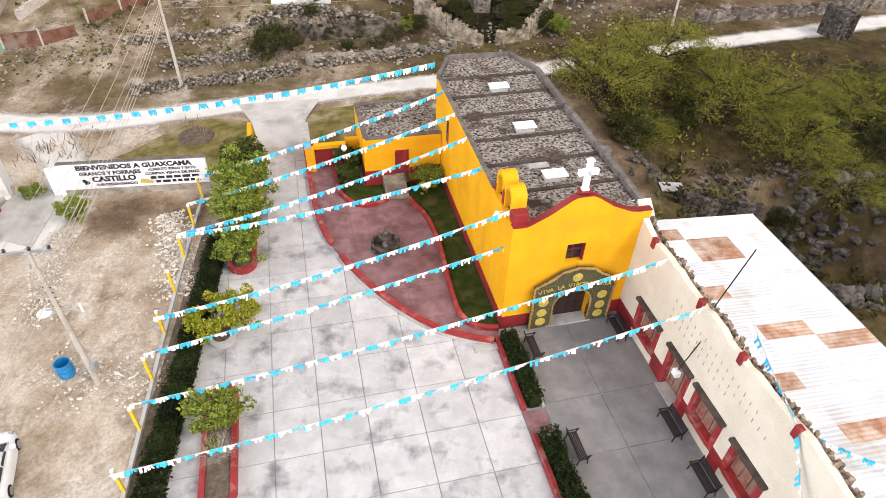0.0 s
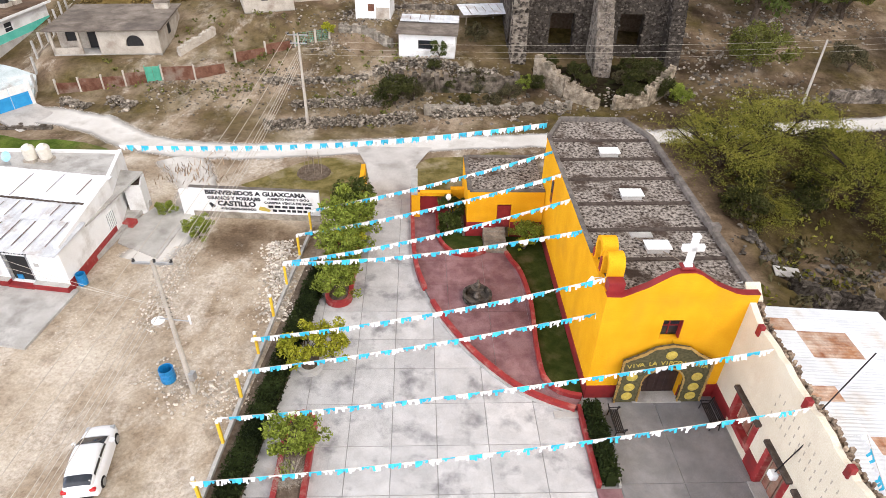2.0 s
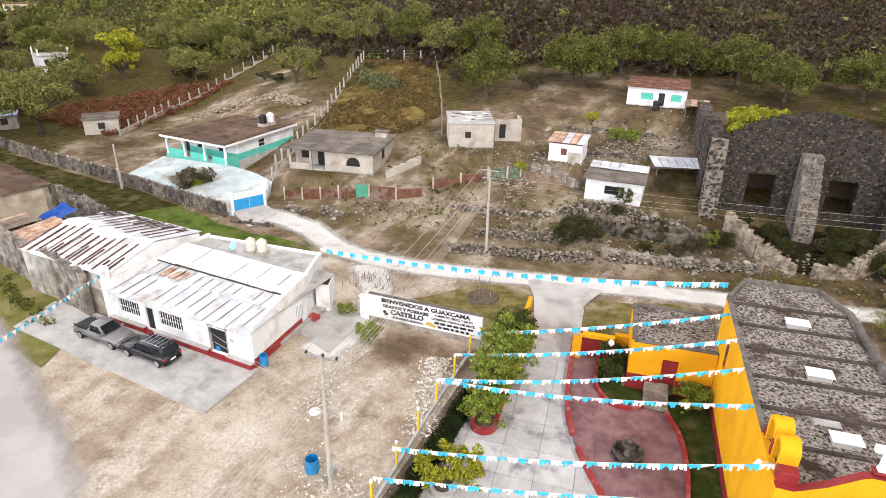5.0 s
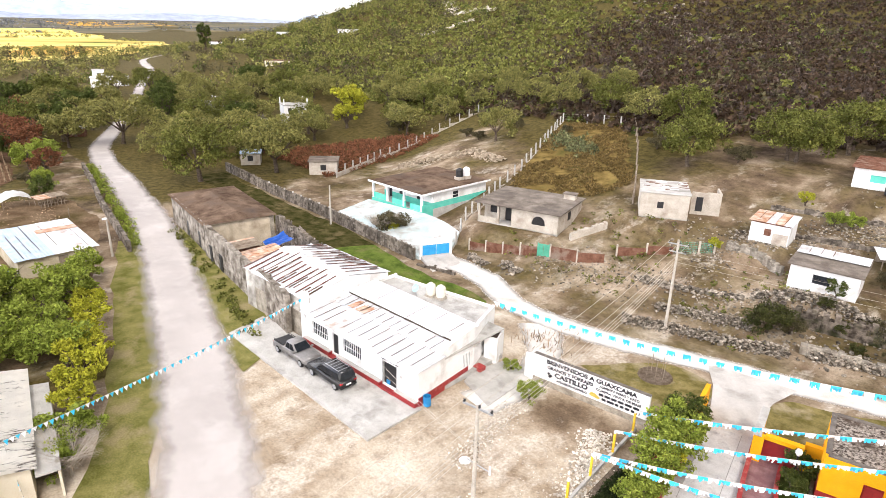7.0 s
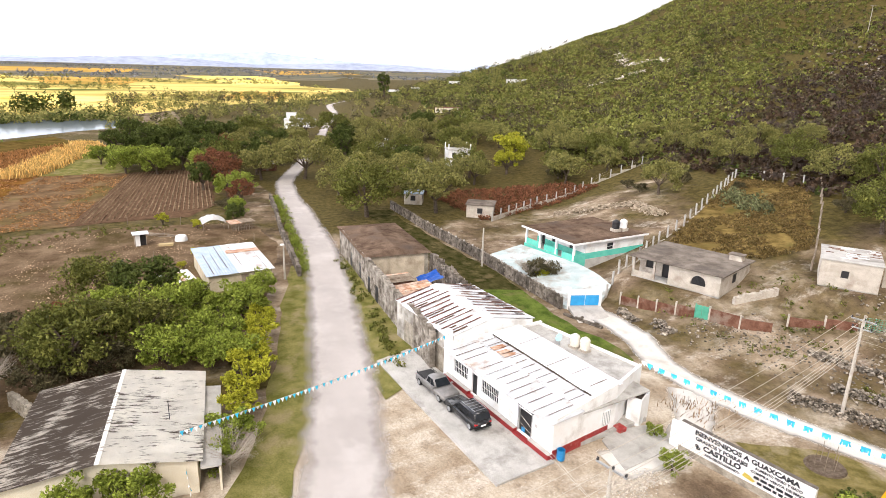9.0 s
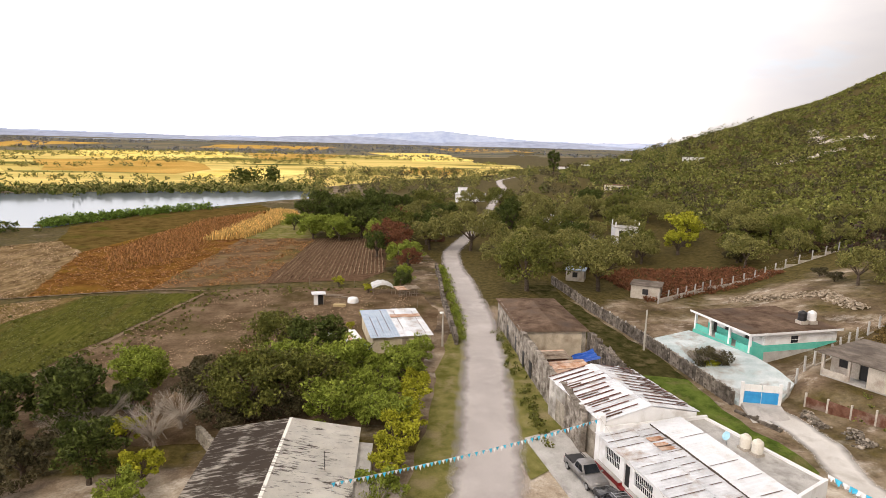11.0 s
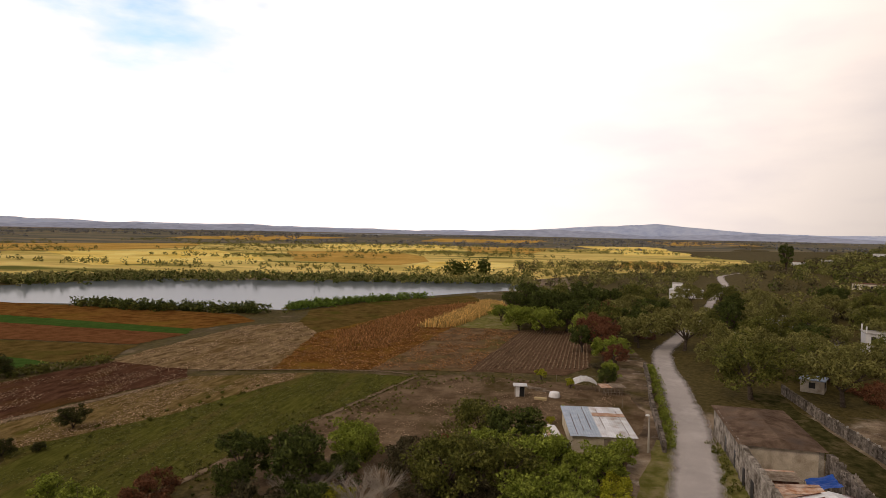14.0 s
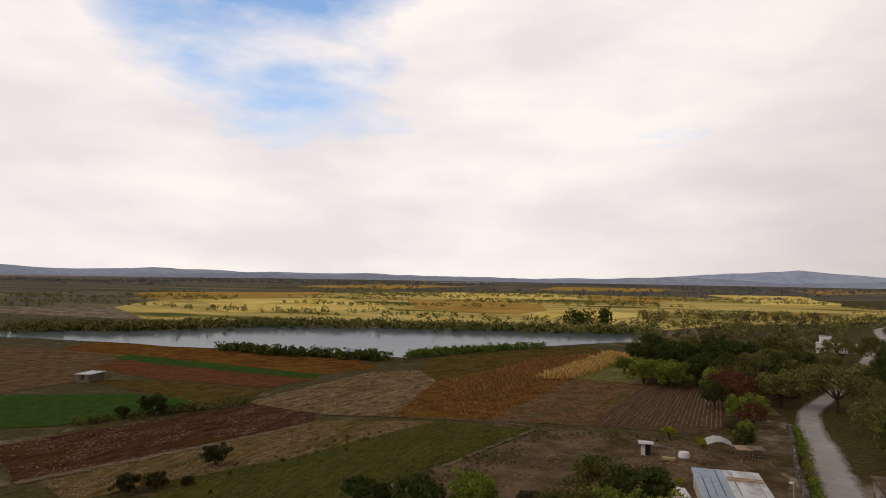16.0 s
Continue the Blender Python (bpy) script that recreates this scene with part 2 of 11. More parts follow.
M = dict(
    slab=material("concrete_slab", (0.46, 0.445, 0.435), (0.57, 0.55, 0.54), 0.9, 0.8, 0.15, 30, (0.22, 0.21, 0.215), 0.55, 0.46, vary=0.08, space="World"),
    # courtyard slabs are a darker grey than the plaza slabs
    slab_court=material("darker_courtyard_slab", (0.20, 0.19, 0.188), (0.275, 0.262, 0.258), 0.7, 0.8, 0.15, 30, (0.19, 0.185, 0.18), 0.5, 0.4, vary=0.06, space="World"),
    grout=material("slab_joint", (0.26, 0.25, 0.24), (0.34, 0.33, 0.31), 2, 0.9, 0.2),
    concrete=material("old_concrete", (0.40, 0.38, 0.35), (0.52, 0.50, 0.47), 0.7, 0.85, 0.2, 25, (0.25, 0.23, 0.21), 0.5, 0.4, space="World"),
    pink=material("rose_dyed_concrete", (0.20, 0.10, 0.105), (0.30, 0.175, 0.178), 1.1, 0.8, 0.15, 22, (0.15, 0.075, 0.075), 0.5, 0.5, vary=0.05, space="World"),
    red=material("red_kerb_paint", (0.25, 0.016, 0.018), (0.35, 0.032, 0.030), 1.4, 0.6, 0.15, 30, (0.45, 0.22, 0.18), 1.6, 0.25),
    darkred=material("dark_red_paint", (0.22, 0.012, 0.014), (0.30, 0.022, 0.022), 1.2, 0.6, 0.1, 30, (0.16, 0.02, 0.02), 0.7, 0.4),
    yellow=material("ochre_yellow_lime_paint", (0.76, 0.36, 0.008), (0.83, 0.42, 0.014), 0.6, 0.75, 0.12, 18, (0.70, 0.33, 0.02), 0.35, 0.35),
    postyellow=material("post_yellow_paint", (0.78, 0.50, 0.02), (0.85, 0.58, 0.05), 2, 0.55, 0.1, 30),
    cream=material("cream_lime_wash", (0.68, 0.61, 0.48), (0.76, 0.69, 0.555), 0.5, 0.85, 0.1, 14, (0.66, 0.57, 0.44), 0.45, 0.35),
    white=material("white_wall_paint", (0.80, 0.79, 0.775), (0.87, 0.865, 0.855), 0.6, 0.8, 0.15, 20, (0.55, 0.52, 0.48), 0.5, 0.25),
    gravelroof=material("pebbled_roof", (0.05, 0.038, 0.031), (0.40, 0.35, 0.305), 5.6, 0.95, 0.9, 20, (0.075, 0.054, 0.042), 0.42, 0.66, detail=2.0),
    roofbeam=material("mossy_roof_beam", (0.06, 0.046, 0.038), (0.11, 0.088, 0.075), 2.0, 0.95, 0.3, 20),
    parapet=material("weathered_parapet", (0.12, 0.105, 0.092), (0.21, 0.185, 0.165), 1.5, 0.95, 0.4, 15, (0.12, 0.10, 0.09), 0.8, 0.5),
    brownroof=material("mouldy_flat_roof", (0.085, 0.056, 0.040), (0.20, 0.140, 0.100), 0.5, 0.9, 0.3, 12, (0.09, 0.07, 0.06), 0.25, 0.4),
    greyroof=material("grey_cement_roof", (0.13, 0.108, 0.090), (0.27, 0.230, 0.195), 0.45, 0.9, 0.3, 12, (0.13, 0.11, 0.095), 0.2, 0.5),
    tin=material("galvanised_sheet", (0.55, 0.555, 0.57), (0.72, 0.73, 0.75), 0.8, 0.55, 0.1, 18, (0.36, 0.27, 0.21), 0.5, 0.35, metal=0.1, vary=0.12),
    tinrust=material("rusty_sheet", (0.42, 0.21, 0.11), (0.66, 0.52, 0.42), 1.2, 0.7, 0.15, 18, (0.30, 0.12, 0.06), 0.8, 0.4, metal=0.1, vary=0.12),
    stone=material("field_stone", (0.09, 0.075, 0.06), (0.25, 0.215, 0.18), 1.6, 0.95, 0.6, 9, (0.10, 0.085, 0.07), 0.7, 0.4, island=0.5, space="World"),
    mortar=material("lime_mortar", (0.20, 0.175, 0.14), (0.36, 0.32, 0.265), 1.4, 0.95, 0.5, 9, (0.16, 0.135, 0.11), 0.5, 0.5, space="World", island=0.3),
    darkstone=material("dark_rubble_stone", (0.032, 0.027, 0.023), (0.135, 0.115, 0.098), 2.2, 0.95, 0.6, 8, (0.07, 0.06, 0.05), 0.6, 0.4, island=0.5, space="World"),
    brick=material("clay_brick_wall", (0.125, 0.056, 0.036), (0.215, 0.115, 0.080), 1.2, 0.9, 0.3, 12, (0.25, 0.2, 0.16), 0.6, 0.4),
    block=material("grey_block_wall", (0.42, 0.37, 0.31), (0.55, 0.50, 0.43), 0.8, 0.9, 0.3, 12, (0.33, 0.27, 0.22), 0.5, 0.4),
    teal=material("turquoise_wall_paint", (0.10, 0.50, 0.40), (0.16, 0.58, 0.47), 0.8, 0.7, 0.1, 20),
    bluepaint=material("bright_blue_paint", (0.02, 0.28, 0.62), (0.04, 0.36, 0.72), 1.5, 0.5, 0.1, 20),
    greenpaint=material("green_gate_paint", (0.06, 0.30, 0.20), (0.09, 0.38, 0.26), 1.5, 0.6, 0.1, 20),
    bluetarp=material("blue_tarpaulin", (0.02, 0.12, 0.55), (0.03, 0.17, 0.66), 3, 0.5, 0.2, 20),
    barrel=material("blue_plastic", (0.01, 0.17, 0.42), (0.02, 0.23, 0.50), 2, 0.4, 0.05, 20),
    black=material("black_opening", (0.012, 0.012, 0.014), (0.022, 0.02, 0.02), 2, 0.6, 0.0),
    iron=material("black_wrought_iron", (0.015, 0.013, 0.015), (0.03, 0.026, 0.028), 6, 0.45, 0.1, 40, metal=0.4),
    olive=material("olive_garland", (0.07, 0.065, 0.035), (0.14, 0.125, 0.07), 6, 0.9, 0.5, 30),
    gold=material("gold_rosette", (0.48, 0.36, 0.05), (0.62, 0.48, 0.10), 6, 0.55, 0.3, 40),
    pole=material("concrete_pole", (0.40, 0.36, 0.31), (0.52, 0.48, 0.42), 1.5, 0.85, 0.15, 25),
    wire=material("weathered_cable", (0.42, 0.37, 0.30), (0.55, 0.50, 0.42), 2, 0.6, 0.0),
    metal=material("grey_metal", (0.35, 0.36, 0.37), (0.48, 0.49, 0.50), 2, 0.4, 0.05, 30, metal=0.6),
    carwhite=material("white_car_paint", (0.78, 0.78, 0.79), (0.82, 0.82, 0.83), 1, 0.2, 0.0),
    carblack=material("black_car_paint", (0.014, 0.014, 0.016), (0.022, 0.022, 0.024), 1, 0.25, 0.0),
    carsilver=material("dusty_silver_paint", (0.22, 0.21, 0.205), (0.30, 0.285, 0.275), 2, 0.35, 0.0, metal=0.4),
    glass=material("dark_window_glass", (0.02, 0.025, 0.03), (0.035, 0.04, 0.05), 2, 0.08, 0.0),
    rubber=material("tyre_rubber", (0.02, 0.02, 0.02), (0.035, 0.033, 0.032), 6, 0.85, 0.1),
    lampred=material("red_lamp_lens", (0.45, 0.01, 0.015), (0.55, 0.02, 0.02), 4, 0.2, 0.0),
    sky=material("sky_blue_paper", (0.05, 0.45, 0.68), (0.09, 0.55, 0.78), 3, 0.7, 0.1, vary=0.1),
    paper=material("white_paper", (0.80, 0.80, 0.80), (0.88, 0.88, 0.88), 3, 0.7, 0.1),
    ink=material("black_sign_paint", (0.02, 0.02, 0.025), (0.05, 0.05, 0.055), 6, 0.7, 0.0),
    wood=material("grey_old_wood", (0.20, 0.155, 0.115), (0.33, 0.27, 0.21), 2, 0.9, 0.3, 20, stretch=(1, 1, 0.2)),
    bark=material("mesquite_bark", (0.07, 0.052, 0.04), (0.14, 0.11, 0.085), 3, 0.95, 0.6, 20),
    palebark=material("pale_bare_branches", (0.36, 0.31, 0.26), (0.50, 0.44, 0.37), 3, 0.9, 0.4, 20),
    ruinstone=material("ruin_stones", (0.030, 0.025, 0.021), (0.125, 0.106, 0.088), 3.0, 0.95, 0.7, 9, (0.05, 0.042, 0.034), 0.5, 0.3, island=0.55, space="World"),
    darkbark=material("dark_gnarled_bark", (0.025, 0.019, 0.015), (0.06, 0.047, 0.037), 3, 0.95, 0.6, 20),
    boulder=material("grey_brown_boulders", (0.05, 0.042, 0.035), (0.17, 0.15, 0.13), 1.2, 0.95, 0.6, 6, island=0.35, space="World"),
    heap=material("tumbled_stones", (0.10, 0.082, 0.064), (0.34, 0.295, 0.24), 2.5, 0.95, 0.5, 9, island=0.65, space="World"),
    rubblewhite=material("pale_lime_gravel", (0.42, 0.365, 0.30), (0.66, 0.60, 0.52), 2.5, 0.95, 0.5, 9, island=0.35, space="World"),
    cutbank=material("pale_cut_earth", (0.26, 0.205, 0.145), (0.46, 0.385, 0.295), 1.5, 0.95, 0.5, 7, island=0.15, space="World"),
    oldbrick=material("crumbling_brick", (0.15, 0.10, 0.07), (0.42, 0.33, 0.24), 4, 0.95, 0.5, 14, (0.12, 0.09, 0.07), 1.2, 0.5, island=0.3),
    soil=material("planter_soil", (0.10, 0.075, 0.055), (0.18, 0.14, 0.105), 3, 0.95, 0.6, 15),
    water=None,
)


def leaf_material(name, low, high, trans=0.14, vary=0.7):
    low, high = [(0.84 * r, 0.78 * g, 0.78 * b) for r, g, b in (low, high)]
    m = material(name, low, high, 0.6, 0.7, 0.0, 6, island=vary)
    n, l = m.node_tree.nodes, m.node_tree.links
    b = n["Principled BSDF"]
    out = n["Material Output"]
    t = n.new("ShaderNodeBsdfTranslucent")
    t.inputs["Color"].default_value = (*[min(1, 1.6 * c) for c in high], 1)
    x = n.new("ShaderNodeMixShader")
    x.inputs[0].default_value = trans
    l.new(b.outputs[0], x.inputs[1])
    l.new(t.outputs[0], x.inputs[2])
    l.new(x.outputs[0], out.inputs["Surface"])
    return m


M.update(
    leaf_mesquite=leaf_material("mesquite_leaves", (0.085, 0.105, 0.024), (0.20, 0.215, 0.052)),
    leaf_near=leaf_material("fine_mesquite_leaves", (0.13, 0.145, 0.024), (0.32, 0.32, 0.055)),
    leaf_soft=leaf_material("grey_green_mesquite_leaves", (0.148, 0.160, 0.048), (0.30, 0.30, 0.096)),
    leaf_stubble=leaf_material("pale_stubble", (0.36, 0.27, 0.16), (0.62, 0.48, 0.32)),
    leaf_crop=leaf_material("young_crop_leaves", (0.095, 0.110, 0.028), (0.18, 0.19, 0.055)),
    leaf_stalk=leaf_material("dead_stalks", (0.26, 0.19, 0.115), (0.44, 0.34, 0.22)),
    # distance haze is mixed into the next two leaf colours
    leaf_plain=leaf_material("hazy_green_plain_trees", (0.17, 0.185, 0.055), (0.33, 0.335, 0.115)),
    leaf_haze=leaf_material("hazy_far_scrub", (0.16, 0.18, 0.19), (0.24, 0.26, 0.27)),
    leaf_bush=leaf_material("bank_bush_leaves", (0.036, 0.046, 0.014), (0.100, 0.108, 0.034)),
    leaf_purple=leaf_material("grey_purple_twigs", (0.055, 0.044, 0.036), (0.125, 0.098, 0.078)),
    # brown brush is darkened for cloud shade, the yellow-green scrub brightened for sun
    leaf_brown=leaf_material("cloud_shaded_brown_brush", (0.040, 0.029, 0.019), (0.098, 0.068, 0.043)),
    leaf_hill=leaf_material("sunlit_yellow_green_scrub", (0.14, 0.163, 0.042), (0.275, 0.295, 0.08)),
    leaf_cactus=leaf_material("prickly_pear_pads", (0.11, 0.13, 0.06), (0.23, 0.25, 0.12), 0.05),
    leaf_rust=leaf_material("russet_weeds", (0.27, 0.14, 0.052), (0.44, 0.245, 0.095)),
    leaf_dark=leaf_material("dark_green_leaves", (0.048, 0.072, 0.017), (0.125, 0.160, 0.040)),
    leaf_green=leaf_material("green_leaves", (0.16, 0.225, 0.032), (0.33, 0.41, 0.072)),
    leaf_lime=leaf_material("yellow_green_leaves", (0.29, 0.325, 0.028), (0.47, 0.49, 0.05)),
    leaf_red=leaf_material("russet_leaves", (0.15, 0.068, 0.036), (0.27, 0.128, 0.066)),
    leaf_hedge=leaf_material("hedge_leaves", (0.016, 0.026, 0.008), (0.038, 0.056, 0.016)),
    leaf_grey=leaf_material("grey_green_scrub", (0.070, 0.068, 0.036), (0.135, 0.124, 0.064)),
    leaf_reed=leaf_material("reed_leaves", (0.10, 0.17, 0.025), (0.17, 0.27, 0.05)),
    leaf_straw=leaf_material("dry_corn_leaves", (0.56, 0.37, 0.12), (0.82, 0.60, 0.22)),
    grass=leaf_material("dry_grass_blades", (0.13, 0.10, 0.035), (0.25, 0.185, 0.07)),
    lawn=material("lawn", (0.028, 0.042, 0.010), (0.055, 0.068, 0.018), 1.2, 0.95, 0.6, 30, (0.10, 0.085, 0.04), 0.6, 0.4, space="World"),
)
wm = bpy.data.materials.new("lake_water")
wm.use_nodes = True
wnn = wm.node_tree.nodes
wb = wnn.new("ShaderNodeBsdfGlossy")
wb.inputs["Roughness"].default_value, wb.inputs["Color"].default_value = 0.1, (0.85, 0.9, 0.95, 1)
wdf = wnn.new("ShaderNodeBsdfDiffuse")
wdf.inputs["Color"].default_value = (0.12, 0.14, 0.15, 1)
wmx = wnn.new("ShaderNodeMixShader")
wmx.inputs[0].default_value = 0.3
wm.node_tree.links.new(wdf.outputs[0], wmx.inputs[1])
wm.node_tree.links.new(wb.outputs[0], wmx.inputs[2])
wm.node_tree.links.new(wmx.outputs[0], wnn["Material Output"].inputs["Surface"])
wt, wbp = wm.node_tree.nodes.new("ShaderNodeTexNoise"), wm.node_tree.nodes.new("ShaderNodeBump")
wt.inputs["Scale"].default_value, wbp.inputs["Strength"].default_value, wbp.inputs["Distance"].default_value = 1.2, 0.08, 0.05
wm.node_tree.links.new(wt.outputs["Fac"], wbp.inputs["Height"])
wm.node_tree.links.new(wbp.outputs[0], wb.inputs["Normal"])
M["water"] = wm


# ---------- building helpers ----------
def mesh_of(name, bm, mat, smooth=False):
    me = bpy.data.meshes.new(name)
    bmesh.ops.recalc_face_normals(bm, faces=bm.faces)
    bm.to_mesh(me)
    bm.free()
    for m in mat if isinstance(mat, (list, tuple)) else [mat]:
        me.materials.append(m)
    if smooth:
        me.polygons.foreach_set("use_smooth", [True] * len(me.polygons))
    return me


def part(name, bm, mat, parent, label="", smooth=False):
    """One mesh part under a thing or under a part."""
    me = bm if isinstance(bm, bpy.types.Mesh) else mesh_of(name, bm, mat, smooth)
    ob = new(name, me)
    ob.parent = parent
    if label:
        ob["label"] = label
    return ob


def thing(name, m, label, category, group="", kind=""):
    ob = new(name)
    ob.empty_display_size = 0.2
    ob.matrix_world = m
    return tagged(ob, label, category, group, kind)


def solid(name, bm, mat, label, category, m=None, kind="", group="", smooth=False):
    """A thing that is one mesh."""
    ob = new(name, mesh_of(name, bm, mat, smooth))
    if m is not None:
        ob.matrix_world = m
    return tagged(ob, label, category, group, kind)


def box(x0, x1, y0, y1, z0, z1, bm=None, m=None, bevel=0.0):
    bm = bm or bmesh.new()
    r = bmesh.ops.create_cube(bm, size=1)
    vs = r["verts"]
    for v in vs:
        v.co = Vector((x0 + (v.co.x + 0.5) * (x1 - x0), y0 + (v.co.y + 0.5) * (y1 - y0), z0 + (v.co.z + 0.5) * (z1 - z0)))
        if m is not None:
            v.co = m @ v.co
    if bevel:
        es = list({e for v in vs for e in v.link_edges})
        bmesh.ops.bevel(bm, geom=es, offset=bevel, segments=1, affect="EDGES")
    return bm


def prism(points, z0, z1, bm=None, m=None):
    """An upright block on a polygon of (x, y); z1 may be one height or one for each point."""
    bm = bm or bmesh.new()
    tops = z1 if isinstance(z1, (list, tuple)) else [z1] * len(points)
    lo = [bm.verts.new((x, y, z0)) for x, y in points]
    hi = [bm.verts.new((x, y, z)) for (x, y), z in zip(points, tops)]
    bm.faces.new(lo[::-1])
    bm.faces.new(hi)
    n = len(points)
    for i in range(n):
        bm.faces.new((lo[i], lo[(i + 1) % n], hi[(i + 1) % n], hi[i]))
    if m is not None:
        for v in lo + hi:
            v.co = m @ v.co
    return bm


def slab_of(profile, depth, bm=None, m=None):
    """An extruded upright profile: (x, z) points, from y = 0 to y = depth."""
    bm = bm or bmesh.new()
    a = [bm.verts.new((x, 0, z)) for x, z in profile]
    b = [bm.verts.new((x, depth, z)) for x, z in profile]
    bm.faces.new(a)
    bm.faces.new(b[::-1])
    n = len(profile)
    for i in range(n):
        bm.faces.new((a[i], b[i], b[(i + 1) % n], a[(i + 1) % n]))
    if m is not None:
        for v in a + b:
            v.co = m @ v.co
    return bm


def tube(a, b, r0, r1=None, sides=8, bm=None, caps=True):
    bm = bm or bmesh.new()
    a, b = Vector(a), Vector(b)
    r1 = r0 if r1 is None else r1
    q = (b - a).to_track_quat("Z", "Y")
    ring = [[bm.verts.new(p + q @ Vector((math.cos(t) * r, math.sin(t) * r, 0))) for t in [2 * math.pi * i / sides for i in range(sides)]] for p, r in ((a, r0), (b, r1))]
    for i in range(sides):
        bm.faces.new((ring[0][i], ring[0][(i + 1) % sides], ring[1][(i + 1) % sides], ring[1][i]))
    if caps:
        bm.faces.new(ring[0][::-1])
        bm.faces.new(ring[1])
    return bm


def lathe(profile, sides=20, bm=None, m=None):
    """A turned shape from (radius, z) points."""
    bm = bm or bmesh.new()
    rows = []
    for r, z in profile:
        rows.append([bm.verts.new((r * math.cos(2 * math.pi * i / sides), r * math.sin(2 * math.pi * i / sides), z)) for i in range(sides)])
    for a, b in zip(rows, rows[1:]):
        for i in range(sides):
            bm.faces.new((a[i], a[(i + 1) % sides], b[(i + 1) % sides], b[i]))
    bm.faces.new(rows[0][::-1])
    bm.faces.new(rows[-1])
    if m is not None:
        for row in rows:
            for v in row:
                v.co = m @ v.co
    return bm


def pipe(points, radius, sides=5):
    """One bent tube along points; radius is one number or one for each point."""
    bm = bmesh.new()
    pts = [Vector(p) for p in points]
    rs = radius if isinstance(radius, (list, tuple)) else [radius] * len(pts)
    rows = []
    for i, (p, r) in enumerate(zip(pts, rs)):
        q = (pts[min(i + 1, len(pts) - 1)] - pts[max(i - 1, 0)]).to_track_quat("Z", "Y")
        rows.append([bm.verts.new(p + q @ Vector((r * math.cos(2 * math.pi * k / sides), r * math.sin(2 * math.pi * k / sides), 0))) for k in range(sides)])
    for a, b in zip(rows, rows[1:]):
        for k in range(sides):
            bm.faces.new((a[k], a[(k + 1) % sides], b[(k + 1) % sides], b[k]))
    return bm


def ribbon(line, width, z0, z1, bm=None):
    """A kerb or low wall along a line of (x, y), upright sides, from z0 to z1."""
    bm = bm or bmesh.new()
    pts = [Vector((*p[:2], 0)) for p in line]
    rows = []
    for i, p in enumerate(pts):
        d = (pts[min(i + 1, len(pts) - 1)] - pts[max(i - 1, 0)]).normalized()
        n = Vector((-d.y, d.x, 0)) * width / 2
        rows.append([bm.verts.new((*(p + s * n).xy, z)) for s, z in ((1, z0), (1, z1), (-1, z1), (-1, z0))])
    for a, b in zip(rows, rows[1:]):
        for i in range(4):
            bm.faces.new((a[i], a[(i + 1) % 4], b[(i + 1) % 4], b[i]))
    bm.faces.new(rows[0][::-1])
    bm.faces.new(rows[-1])
    return bm


def curve_through(points, step=0.5):
    """Points along a smooth line (Catmull-Rom) through the given ones."""
    p = [Vector(q) for q in points]
    p = [2 * p[0] - p[1], *p, 2 * p[-1] - p[-2]]
    out = []
    for a, b, c, d in zip(p, p[1:], p[2:], p[3:]):
        n = max(1, int((c - b).length / step))
        for i in range(n):
            t = i / n
            out.append(0.5 * (2 * b + (c - a) * t + (2 * a - 5 * b + 4 * c - d) * t * t + (3 * b - a - 3 * c + d) * t ** 3))
    return [*out, p[-2]]


PLAZA = Matrix.Translation((3.6, 25.4, 0)) @ Matrix.Rotation(radians(14.5), 4, "Z")


def plaza(u, v, z=0.0):
    return PLAZA @ Vector((u, v, z))


# ---------- terrain ----------
def bump01(x, a, b):
    t = min(1.0, max(0.0, (x - a) / (b - a)))
    return t * t * (3 - 2 * t)


PLOTS = ((-55.2, 64.6, 6.6, 2.9), (-40.3, 77.4, 5.2, 5.6), (-17.5, 73.4, 4.4, 3.0), (-25.9, 78.8, 3.4, 5.1), (-20.3, 102.2, 7.0, 9.6))


# the ridge falls off towards the plain: metres along it, and its share of the full height
RIDGE = ((0, 150, 217, 251, 293, 322, 343, 359, 385, 430, 500), (1.0, 0.94, 0.815, 0.755, 0.60, 0.47, 0.38, 0.305, 0.21, 0.10, 0.0))


